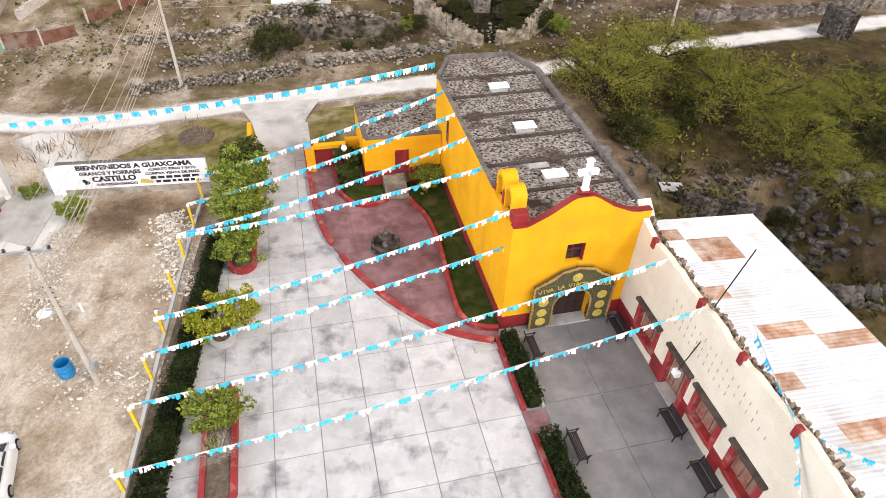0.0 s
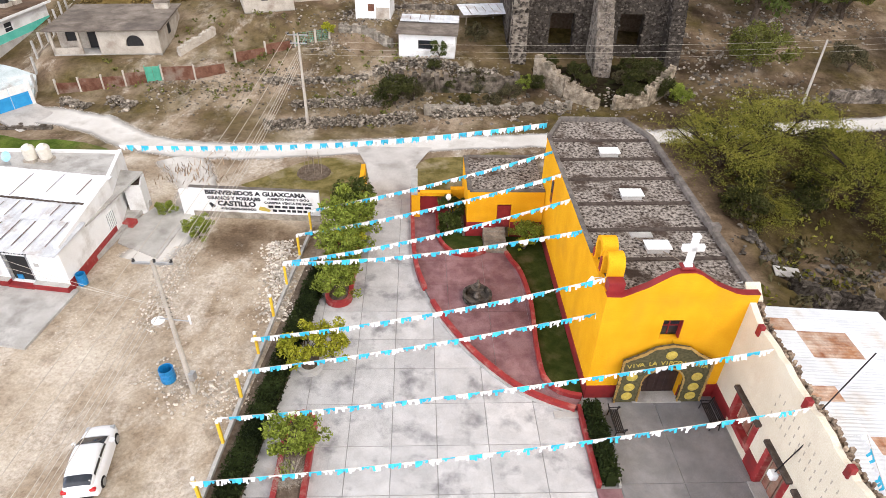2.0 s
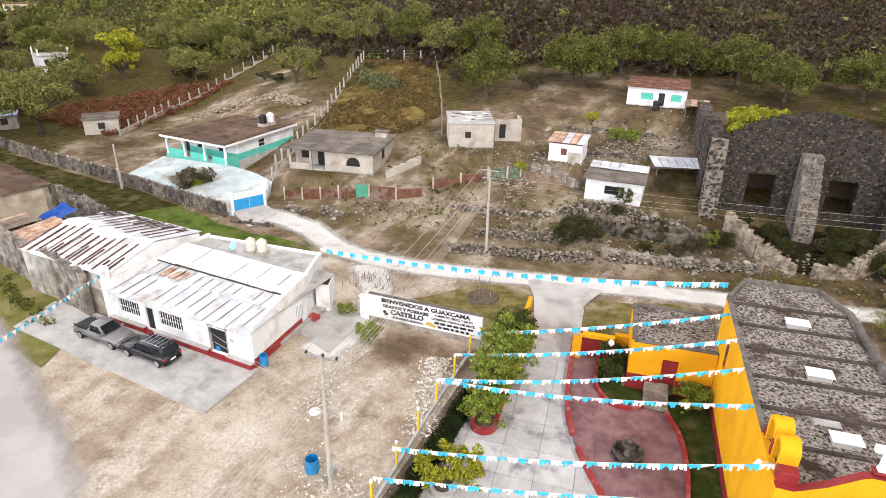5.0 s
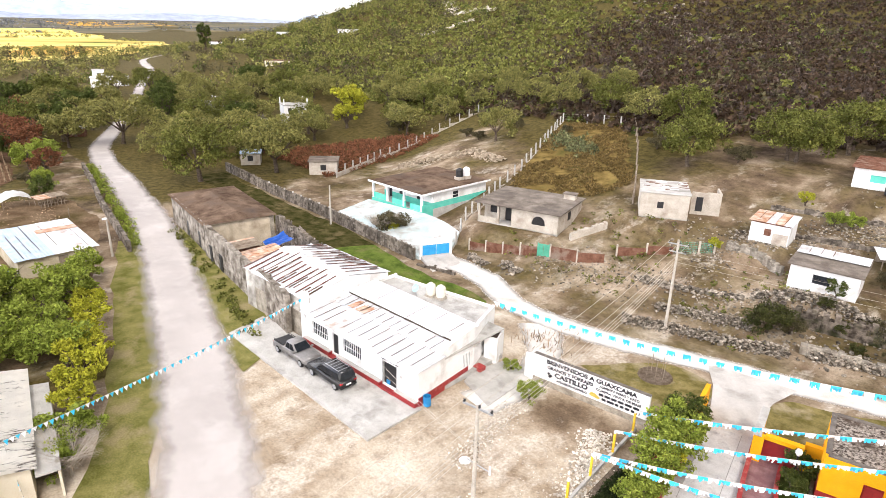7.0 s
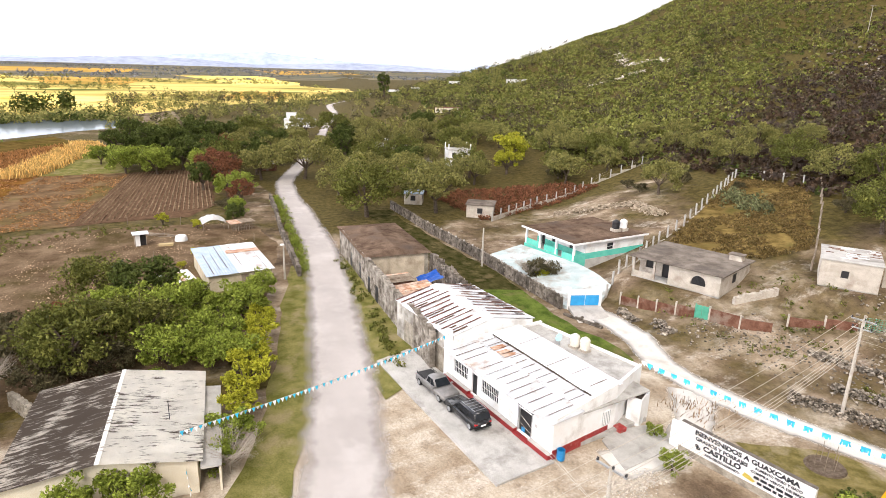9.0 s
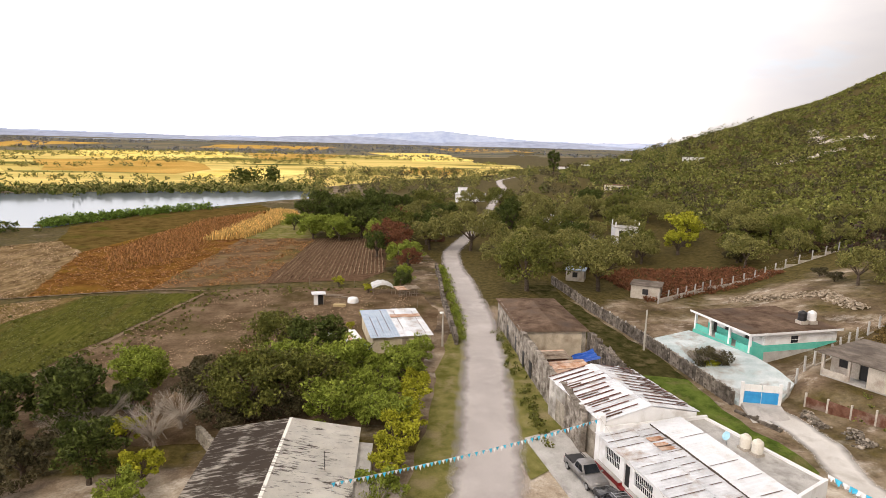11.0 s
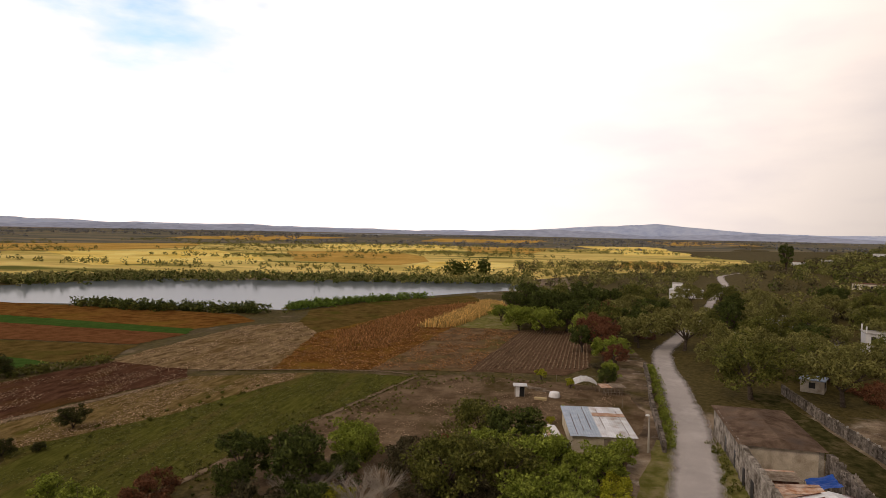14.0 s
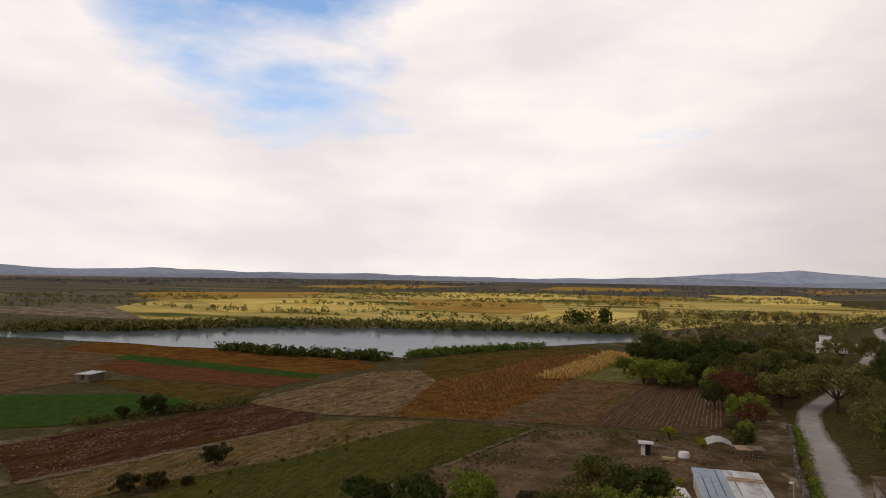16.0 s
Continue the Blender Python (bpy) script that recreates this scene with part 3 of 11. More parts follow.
def height(x, y):
    """The lie of the land."""
    c = 60 + 0.62 * max(0.0, -x - 45) + 0.6 * max(0.0, -x - 88)
    s = max(0.0, -0.35 * x + 0.94 * y - c)
    near = 0.27 * s * s / (s + 9)
    near = 14 * math.tanh(near / 14)
    r, k = math.hypot(x, y), math.atan2(-x, y)
    d1, d2 = r * math.cos(k - radians(24)) - 640, r * math.sin(k - radians(24))
    side = float(np.interp(d2, RIDGE[0], RIDGE[1])) if d2 > 0 else math.exp(-(max(0.0, -d2 - 40) / 225) ** 2 / 2)
    hill = math.exp(-(d1 / (190 if d1 < 0 else 300)) ** 2 / 2) * side
    z = near + 104 * max(0.0, hill - 0.03) / 0.97
    if z > 3:
        z += 0.06 * min(z - 3, 40) * noise.noise((x * 0.02, y * 0.02, 0)) * 2
    z -= 2.2 * bump01(-x, 100, 230) * (1 - bump01(y + 0.3 * (x + 100), 15, 70)) 
    # levelled house plots
    for px, py, pr, pz in PLOTS:
        z += (pz - 0.05 - z) * bump01(pr + 3.0 - math.hypot(x - px, y - py), 0, 3.0)
    # dry stream bed east of the cloister
    u, v = 0.968 * (x - 3.6) + 0.25 * (y - 25.4), -0.25 * (x - 3.6) + 0.968 * (y - 25.4)
    z -= 3.2 * bump01(u, 16.5, 22) * (1 - bump01(u, 60, 90)) * (1 - bump01(v, 18, 34)) 
    # rocky hollow beside the stream bed
    z -= 8.5 * bump01(8.0 - math.hypot((x - 34) / 1.3, y - 40.5), 0, 2.2)
    return z


def axis(n, fine, far):
    k = np.linspace(-1, 1, n)
    b = math.asinh(far / fine)
    return fine * np.sinh(b * k)


def add_terrain():
    n = 330
    xs, ys = axis(n, 32, 4900) - 30, axis(n, 32, 4900) + 35
    zs = np.array([[height(x, y) for x in xs] for y in ys])
    verts = [(xs[i], ys[j], zs[j, i] - 0.03) for j in range(n) for i in range(n)]
    faces = [(j * n + i, j * n + i + 1, (j + 1) * n + i + 1, (j + 1) * n + i) for j in range(n - 1) for i in range(n - 1)]
    me = bpy.data.meshes.new("ground")
    me.from_pydata(verts, [], faces)
    me.polygons.foreach_set("use_smooth", [True] * len(me.polygons))
    cover = me.attributes.new("cover", "FLOAT", "POINT")
    val = []
    for x, y, z in verts:
        r = math.hypot(x, y)
        g = 0.16
        if -0.35 * x + 0.94 * y > 56:
            g = 0.355 + 0.45 * bump01(z, 3.5, 11) * bump01(-x, 44, 56) + 0.3 * bump01(z, 10.5, 14) + 0.06 * bump01(x, -30, -5) * bump01(12 - x, 0, 8)
        if y > 28:
            g = max(g, 0.72 * bump01(-x, 84, 118))
        if -330 < x < -52 and y < 9 - 0.09 * (x + 52):
            g = max(g, 0.55)
        if x > 16:
            g = 0.40 if y < 78 else 0.34
        val.append(g)
    cover.data.foreach_set("value", val)
    powder = me.attributes.new("dust", "FLOAT", "POINT")
    val = []
    for x, y, z in verts:
        k = 0.14 * bump01(55 - y, 0, 12) * bump01(x + 52, 0, 8)
        if -0.35 * x + 0.94 * y > 56:
            k = 0.0 - 0.05 * bump01(-x, 40, 56) - 0.13 * bump01(z, 2, 9) * bump01(-x, 30, 60) - 0.08 * bump01(z, 6, 10)
        if x < -84:
            k = -0.12 + 0.08 * bump01(y, 15, 40)
        if x < -300:
            k = -0.05
        k -= 0.16 * bump01(x, -20, 0) * bump01(y, 56, 62) + 0.30 * bump01(x, 9, 16) * (1 - 0.8 * bump01(y, 67, 75))
        k -= 0.07 * bump01(x + 42, 0, 8) * bump01(y, 66, 74) * bump01(14 - x, 0, 6)
        k += 0.09 * bump01(x, 12, 20) * bump01(y, 76, 84)
        k -= 0.15 * bump01(y, 29, 34) * bump01(38.5 - y, 0, 1.5) * bump01(x + 27, 0, 3) * bump01(-15.5 - x, 0, 2)
        val.append(k)
    powder.data.foreach_set("value", val)
    m = bpy.data.materials.new("dry_ground")
    m.use_nodes = True
    nd, ln = m.node_tree.nodes, m.node_tree.links
    b = nd["Principled BSDF"]
    b.inputs["Roughness"].default_value = 0.95
    b.inputs["Specular IOR Level"].default_value = 0.05
    pos = nd.new("ShaderNodeNewGeometry").outputs["Position"]

    def nz(scale, det, rough=0.62, stretch=None):
        t = nd.new("ShaderNodeTexNoise")
        t.inputs["Scale"].default_value, t.inputs["Detail"].default_value, t.inputs["Roughness"].default_value = scale, det, rough
        src = pos
        if stretch:
            mp = nd.new("ShaderNodeMapping")
            mp.inputs["Scale"].default_value, mp.inputs["Rotation"].default_value = stretch, (0, 0, radians(-14))
            ln.new(pos, mp.inputs["Vector"])
            src = mp.outputs[0]
        ln.new(src, t.inputs["Vector"])
        return t.outputs["Fac"]

    def ramp(fac, stops):
        r = nd.new("ShaderNodeValToRGB")
        e = r.color_ramp.elements
        while len(e) < len(stops):
            e.new(0.5)
        for el, (p, c) in zip(e, stops):
            el.position, el.color = p, (*c, 1)
        ln.new(fac, r.inputs["Fac"])
        return r.outputs["Color"]

    def mx(fac, a, c, mode="MIX"):
        x = nd.new("ShaderNodeMix")
        x.data_type, x.blend_type = "RGBA", mode
        for slot, v in ((0, fac), (6, a), (7, c)):
            if isinstance(v, float):
                x.inputs[slot].default_value = v
            else:
                ln.new(v, x.inputs[slot])
        return x.outputs[2]

    dust = nd.new("ShaderNodeAttribute")
    dust.attribute_name = "dust"
    lift = nd.new("ShaderNodeMath")
    ln.new(dust.outputs["Fac"], lift.inputs[0])
    ln.new(nz(0.16, 5), lift.inputs[1])
    dirt = ramp(lift.outputs[0], [(0.22, (0.045, 0.030, 0.019)), (0.42, (0.175, 0.124, 0.080)), (0.56, (0.325, 0.252, 0.178)), (0.68, (0.46, 0.382, 0.292)), (0.82, (0.60, 0.53, 0.435))])
    chalk = nd.new("ShaderNodeMapRange")
    chalk.inputs["From Min"].default_value, chalk.inputs["From Max"].default_value, chalk.inputs["To Max"].default_value = 0.53, 0.65, 0.75
    veins = nd.new("ShaderNodeMath")
    veins.operation = "MULTIPLY_ADD"
    veins.inputs[1].default_value = 0.35
    ln.new(dust.outputs["Fac"], veins.inputs[0])
    ln.new(nz(0.3, 14, 0.7, (1.0, 0.55, 1.0)), veins.inputs[2])
    ln.new(veins.outputs[0], chalk.inputs["Value"])
    dirt = mx(chalk.outputs[0], dirt, ramp(nz(3.0, 6), [(0.3, (0.43, 0.365, 0.29)), (0.7, (0.72, 0.65, 0.56))]))
    grit = ramp(nz(5, 12, 0.8), [(0.36, (0.20, 0.19, 0.18)), (0.5, (0.5, 0.5, 0.5)), (0.64, (0.80, 0.80, 0.80))])
    dirt = mx(0.42, dirt, grit, "OVERLAY")
    clod = ramp(nz(0.9, 12, 0.7), [(0.36, (0.22, 0.20, 0.18)), (0.48, (0.5, 0.5, 0.5)), (0.7, (0.58, 0.58, 0.58))])
    dirt = mx(0.45, dirt, clod, "OVERLAY")
    turf = ramp(nz(0.9, 13, 0.75), [(0.3, (0.026, 0.021, 0.008)), (0.5, (0.082, 0.064, 0.019)), (0.7, (0.155, 0.115, 0.042))])
    at = nd.new("ShaderNodeAttribute")
    at.attribute_name = "cover"
    add = nd.new("ShaderNodeMath")
    ln.new(at.outputs["Fac"], add.inputs[0])
    ln.new(nz(0.12, 9), add.inputs[1])
    fac = nd.new("ShaderNodeMapRange")
    fac.inputs["From Min"].default_value, fac.inputs["From Max"].default_value = 0.78, 1.05
    ln.new(add.outputs[0], fac.inputs["Value"])
    ln.new(mx(fac.outputs[0], dirt, turf), b.inputs["Base Color"])
    bp = nd.new("ShaderNodeBump")
    bp.inputs["Strength"].default_value, bp.inputs["Distance"].default_value = 0.5, 0.10
    ln.new(nz(2.4, 12, 0.7), bp.inputs["Height"])
    ln.new(bp.outputs[0], b.inputs["Normal"])
    me.materials.append(m)
    tagged(new("ground", me), "dry stony ground with sparse grass and pale dust", "ground", kind="structure")


add_terrain()


def strip(name, line, widths, mat, label, category, lift=0.03, across=9, step=2.0, rough_edge=0.0):
    """A road or band that lies on the land along a line of (x, y)."""
    pts = curve_through([(*p, 0) for p in line], step)
    ws = np.interp(np.linspace(0, 1, len(pts)), np.linspace(0, 1, len(widths)), widths)
    bm = bmesh.new()
    rows = []
    for i, p in enumerate(pts):
        d = (pts[min(i + 1, len(pts) - 1)] - pts[max(i - 1, 0)]).normalized()
        nrm = Vector((-d.y, d.x, 0))
        row = []
        for k in range(across):
            s = k / (across - 1) - 0.5
            w = ws[i] + (rough_edge * 2 * noise.noise((p.x * 0.25, p.y * 0.25, k * 3.0)) if k in (0, across - 1) else 0)
            q = p + nrm * s * w
            row.append(bm.verts.new((q.x, q.y, height(q.x, q.y) + lift)))
        rows.append(row)
    for a, b in zip(rows, rows[1:]):
        for k in range(across - 1):
            bm.faces.new((a[k], a[k + 1], b[k + 1], b[k]))
    ob = solid(name, bm, mat, label, category, kind="structure", smooth=True)
    at = ob.data.attributes.new("edge", "FLOAT", "POINT")
    at.data.foreach_set("value", [1 - abs(2 * (i % across) / (across - 1) - 1) for i in range(len(ob.data.vertices))])
    return ob


def soft_edged(m, low=0.0, high=0.45):
    """Lets a band wear away unevenly into the ground at its edges."""
    n, l = m.node_tree.nodes, m.node_tree.links
    a = n.new("ShaderNodeAttribute")
    a.attribute_name = "edge"
    t = n.new("ShaderNodeTexNoise")
    t.inputs["Scale"].default_value, t.inputs["Detail"].default_value = 0.55, 7.0
    l.new(n.new("ShaderNodeNewGeometry").outputs["Position"], t.inputs["Vector"])
    s = n.new("ShaderNodeMath")
    s.operation = "MULTIPLY_ADD"
    s.inputs[1].default_value, s.inputs[2].default_value = 0.55, -0.28
    l.new(t.outputs["Fac"], s.inputs[0])
    d = n.new("ShaderNodeMath")
    l.new(a.outputs["Fac"], d.inputs[0])
    l.new(s.outputs[0], d.inputs[1])
    r = n.new("ShaderNodeMapRange")
    r.inputs["From Min"].default_value, r.inputs["From Max"].default_value = low, high
    l.new(d.outputs[0], r.inputs["Value"])
    l.new(r.outputs[0], n["Principled BSDF"].inputs["Alpha"])
    return m


def patch(name, outline, mat, label, category, lift=0.05, kind="structure", step=4.0, wobble=1.0):
    """A field or yard that lies on the land within an outline of (x, y)."""
    bm = bmesh.new()
    ragged = []
    for (x0, y0), (x1, y1) in zip(outline, [*outline[1:], outline[0]]):
        n = max(1, min(40, int(math.hypot(x1 - x0, y1 - y0) / (step * 0.6))))
        for i in range(n):
            x, y = x0 + (x1 - x0) * i / n, y0 + (y1 - y0) * i / n
            j = wobble * step * 0.25
            ragged.append((x + j * noise.noise((x * 0.9 / step, y * 0.9 / step, 1)), y + j * noise.noise((x * 0.9 / step, y * 0.9 / step, 8))))
    outline = ragged
    f = bm.faces.new([bm.verts.new((x, y, 0)) for x, y in outline])
    xs, ys = [p[0] for p in outline], [p[1] for p in outline]
    for lo, hi, ax in ((min(xs), max(xs), (1, 0, 0)), (min(ys), max(ys), (0, 1, 0))):
        n = min(40, int((hi - lo) / step))
        for i in range(1, n):
            c = lo + (hi - lo) * i / n
            bmesh.ops.bisect_plane(bm, geom=bm.verts[:] + bm.edges[:] + bm.faces[:], plane_co=Vector(ax) * c, plane_no=ax)
    for v in bm.verts:
        v.co.z = height(v.co.x, v.co.y) + lift
    return solid(name, bm, mat, label, category, kind=kind)


# ---------- plaza ----------
def hedge_edge(v):
    return -18.5 + (v + 7) * 2.1 / 16


def lay_slabs(parent, cols, rows, mat, skip=None, left=None, top=0.0, name="slab", gap=0.02):
    """Concrete slabs, each its own piece with an open joint round it."""
    made = {}
    for a, b in zip(cols, cols[1:]):
        for c, d in zip(rows, rows[1:]):
            if skip and skip((a + b) / 2, (c + d) / 2):
                continue
            key = (round(b - a, 3), round(d - c, 3))
            lx = left if (left and a == cols[0]) else None
            if lx:
                bm = prism([(lx(c), c + gap), (b - gap, c + gap), (b - gap, d - gap), (lx(d), d - gap)], top - 0.12, top)
                part(name, bm, mat, parent)
                continue
            if key not in made:
                bm = box(gap, b - a - gap, gap, d - c - gap, -0.12, 0.0, bevel=0.008)
                made[key] = mesh_of(name, bm, mat)
            ob = part(name, made[key], mat, parent)
            ob.location = (a, c, top)


pav = thing("plaza_pavement", PLAZA, "pale grey stained concrete slabs of the church plaza", "pavement", kind="structure")
part("bed", prism([(hedge_edge(-34), -34), (7.6, -34), (7.6, 0.2), (-0.4, 0.2), (-0.4, -1), (-4, 0.8), (-7.2, 5.4), (-9.6, 11.6), (-10.1, 23.4), (-14.2, 23.4), (hedge_edge(12), 12)], -0.2, 0.02), M["grout"], pav)
COLS = [-16.0, -13.45, -11.1, -8.65, -5.85, -3.05, -0.65]
ROWS_V = [-34.0, -31.2, -28.4, -25.7, -23.0, -20.2, -17.4, -14.6, -11.8, -8.95, -6.1, -3.2, -0.35, 2.35, 4.85, 7.5, 10.2, 12.9, 15.6, 18.3, 21.0, 23.4]


def off_plaza(u, v):
    edge = np.interp(v, [-1.3, 0.7, 3.0, 5.3, 8.2, 11.5, 14.6, 23], [-0.6, -3.9, -5.9, -7.3, -8.7, -9.7, -10.0, -10.2])
    return v > -1.3 and u > edge + 1.6 or (v > 12.5 and u < -14)


lay_slabs(pav, [-18.5, -16.0], ROWS_V[:18], M["slab"], left=lambda v: min(-16.1, hedge_edge(v)), top=0.055)
lay_slabs(pav, COLS, ROWS_V, M["slab"], off_plaza, top=0.055)
lay_slabs(pav, [0.65, 4.0, 7.55], [-34, -30.5, -26.9, -23.4, -19.8, -16.2, -12.6, -9.1, -5.7, -0.05], M["slab_court"], top=0.055)
for v0, v1 in ((-7.5, -5.9), (-16.2, -14.6)):
    part("crossing", box(-0.62, 0.62, v0 + 0.05, v1 - 0.05, -0.1, 0.07, bevel=0.01), M["pink"], pav, "rose-coloured ribbed concrete crossing between the hedges")

# rose patio
OUTER = [(-10.2, 23.2), (-10.12, 18.4), (-10.0, 14.6), (-9.65, 11.5), (-8.7, 8.3), (-7.3, 5.3), (-5.85, 3.0), (-3.9, 0.75), (-2.1, -0.45), (-0.75, -1.05)]
OUTER_C = [tuple(p.xy) for p in curve_through([(*p, 0) for p in OUTER], 0.45)]
INNER = [(-0.2, -0.2), (-1.4, 0.2), (-2.15, 1.3), (-2.2, 4.0), (-1.95, 8.0), (-2.2, 11.3), (-2.75, 12.9), (-3.0, 13.8)]
INNER2 = [(-4.6, 14.0), (-5.6, 13.5), (-6.9, 13.7), (-7.9, 15.2), (-8.1, 17.2), (-8.1, 19.6)]
IN_C = [tuple(p.xy) for p in curve_through([(*p, 0) for p in INNER], 0.5)]
IN2_C = [tuple(p.xy) for p in curve_through([(*p, 0) for p in INNER2], 0.5)]
patio = thing("patio", PLAZA, "rose-dyed concrete patio round the fountain", "patio", kind="structure")
part("base", prism([*OUTER_C, *IN_C, *IN2_C, (-8.1, 23.2)], -0.1, 0.17), M["grout"], patio)


def in_poly(x, y, poly):
    inside = False
    for (x0, y0), (x1, y1) in zip(poly, [*poly[1:], poly[0]]):
        if (y0 > y) != (y1 > y) and x < (x1 - x0) * (y - y0) / (y1 - y0) + x0:
            inside = not inside
    return inside


PATIO = [*OUTER_C, *IN_C, *IN2_C, (-8.1, 23.2)]
ucuts, vcuts = [-10.4, -7.6, -4.9, -2.3, -0.1], [-1.3, 1.6, 4.4, 7.3, 10.2, 13.0, 15.8, 18.6, 21.0, 23.4]
for a, b in zip(ucuts, ucuts[1:]):
    for c, d in zip(vcuts, vcuts[1:]):
        bm = bmesh.new()
        bm.faces.new([bm.verts.new((*p, 0)) for p in PATIO])
        for co, no in (((a + 0.012, 0, 0), (-1, 0, 0)), ((b - 0.012, 0, 0), (1, 0, 0)), ((0, c + 0.012, 0), (0, -1, 0)), ((0, d - 0.012, 0), (0, 1, 0))):
            bmesh.ops.bisect_plane(bm, geom=bm.verts[:] + bm.edges[:] + bm.faces[:], plane_co=co, plane_no=no, clear_outer=True)
        if not bm.faces:
            bm.free()
            continue
        r = bmesh.ops.extrude_face_region(bm, geom=bm.faces[:])
        for v in bm.verts:
            v.co.z = 0.1
        for v in r["geom"]:
            if isinstance(v, bmesh.types.BMVert):
                v.co.z = 0.2
        part("slab", bm, M["pink"], patio)
k = min(range(len(OUTER_C)), key=lambda i: abs(OUTER_C[i][1] - 8.6))
part("kerb", ribbon(OUTER_C[: k - 1], 0.3, 0.0, 0.52), M["red"], patio, "chipped red-painted kerb")
part("kerb", ribbon([(u, v) for u, v in OUTER_C[k + 1:]], 0.3, 0.0, 0.46), M["red"], patio, "chipped red-painted kerb")
part("kerb_foot", ribbon([(u - 0.19, v - 0.12) for u, v in OUTER_C[k + 1:]], 0.14, 0.0, 0.2), M["concrete"], patio, "pale stone footing of the kerb")
part("kerb", ribbon(IN_C, 0.26, 0.1, 0.5), M["red"], patio)
part("kerb", ribbon(IN2_C, 0.26, 0.1, 0.5), M["red"], patio)
part("step", box(-2.0, -0.5, -1.55, -1.05, 0.0, 0.16, bevel=0.02), M["concrete"], patio)
solid("lawn", prism([*IN_C[1:], (-2.9, 16.0), (-0.06, 16.0), (-0.06, 0.1)], 0.0, 0.24), M["lawn"], "short dark green lawn along the church wall", "lawn", PLAZA, kind="structure")
solid("lawn", prism([*IN2_C, (-6.2, 19.6), (-6.2, 16.1), (-4.7, 16.1)], 0.0, 0.24), M["lawn"], "short dark green lawn beside the side chapel", "lawn", PLAZA, kind="structure")


def add_stairs():
    st = thing("entrance_steps", PLAZA @ Matrix.Translation((-3.75, 14.0, 0.15)), "weathered stone steps up to the side chapel door", "steps", kind="structure")
    for i in range(5):
        part("step", box(-0.85, 0.85, 0.44 * i, 2.3, 0.17 * i, 0.17 * (i + 1), bevel=0.015), M["mortar"], st)


add_stairs()


def add_fountain():
    f = thing("fountain", PLAZA @ Matrix.Translation((-5.6, 8.6, 0.2)), "dark carved stone fountain with an empty round basin", "fountain")
    part("basin", lathe([(0.95, 0), (1.02, 0.1), (0.9, 0.2), (0.98, 0.42), (1.02, 0.5), (0.82, 0.5), (0.76, 0.18), (0.1, 0.14)], 28), M["darkstone"], f, smooth=False)
    part("column", lathe([(0.3, 0.14), (0.28, 0.3), (0.16, 0.42), (0.15, 0.7), (0.22, 0.8), (0.15, 0.86)], 16), M["darkstone"], f)
    part("bowl", lathe([(0.12, 0.84), (0.42, 1.0), (0.46, 1.06), (0.36, 1.06), (0.1, 0.96)], 20), M["darkstone"], f)
    part("finial", lathe([(0.11, 0.96), (0.14, 1.12), (0.08, 1.2), (0.2, 1.34), (0.12, 1.44), (0.07, 1.52), (0.1, 1.6), (0.02, 1.72)], 14), M["darkstone"], f)
    return f


add_fountain()


# ---------- church ----------
def arch_points(cx, half, spring, rise, n=12):
    return [(cx + half * math.cos(math.pi * i / n), spring + rise * math.sin(math.pi * i / n)) for i in range(n + 1)]


# the shade inside the doorway is put into the door colour
M["doordark"] = material("shade_darkened_door", (0.025, 0.012, 0.010), (0.05, 0.024, 0.02), 2, 0.6, 0.1, 20)


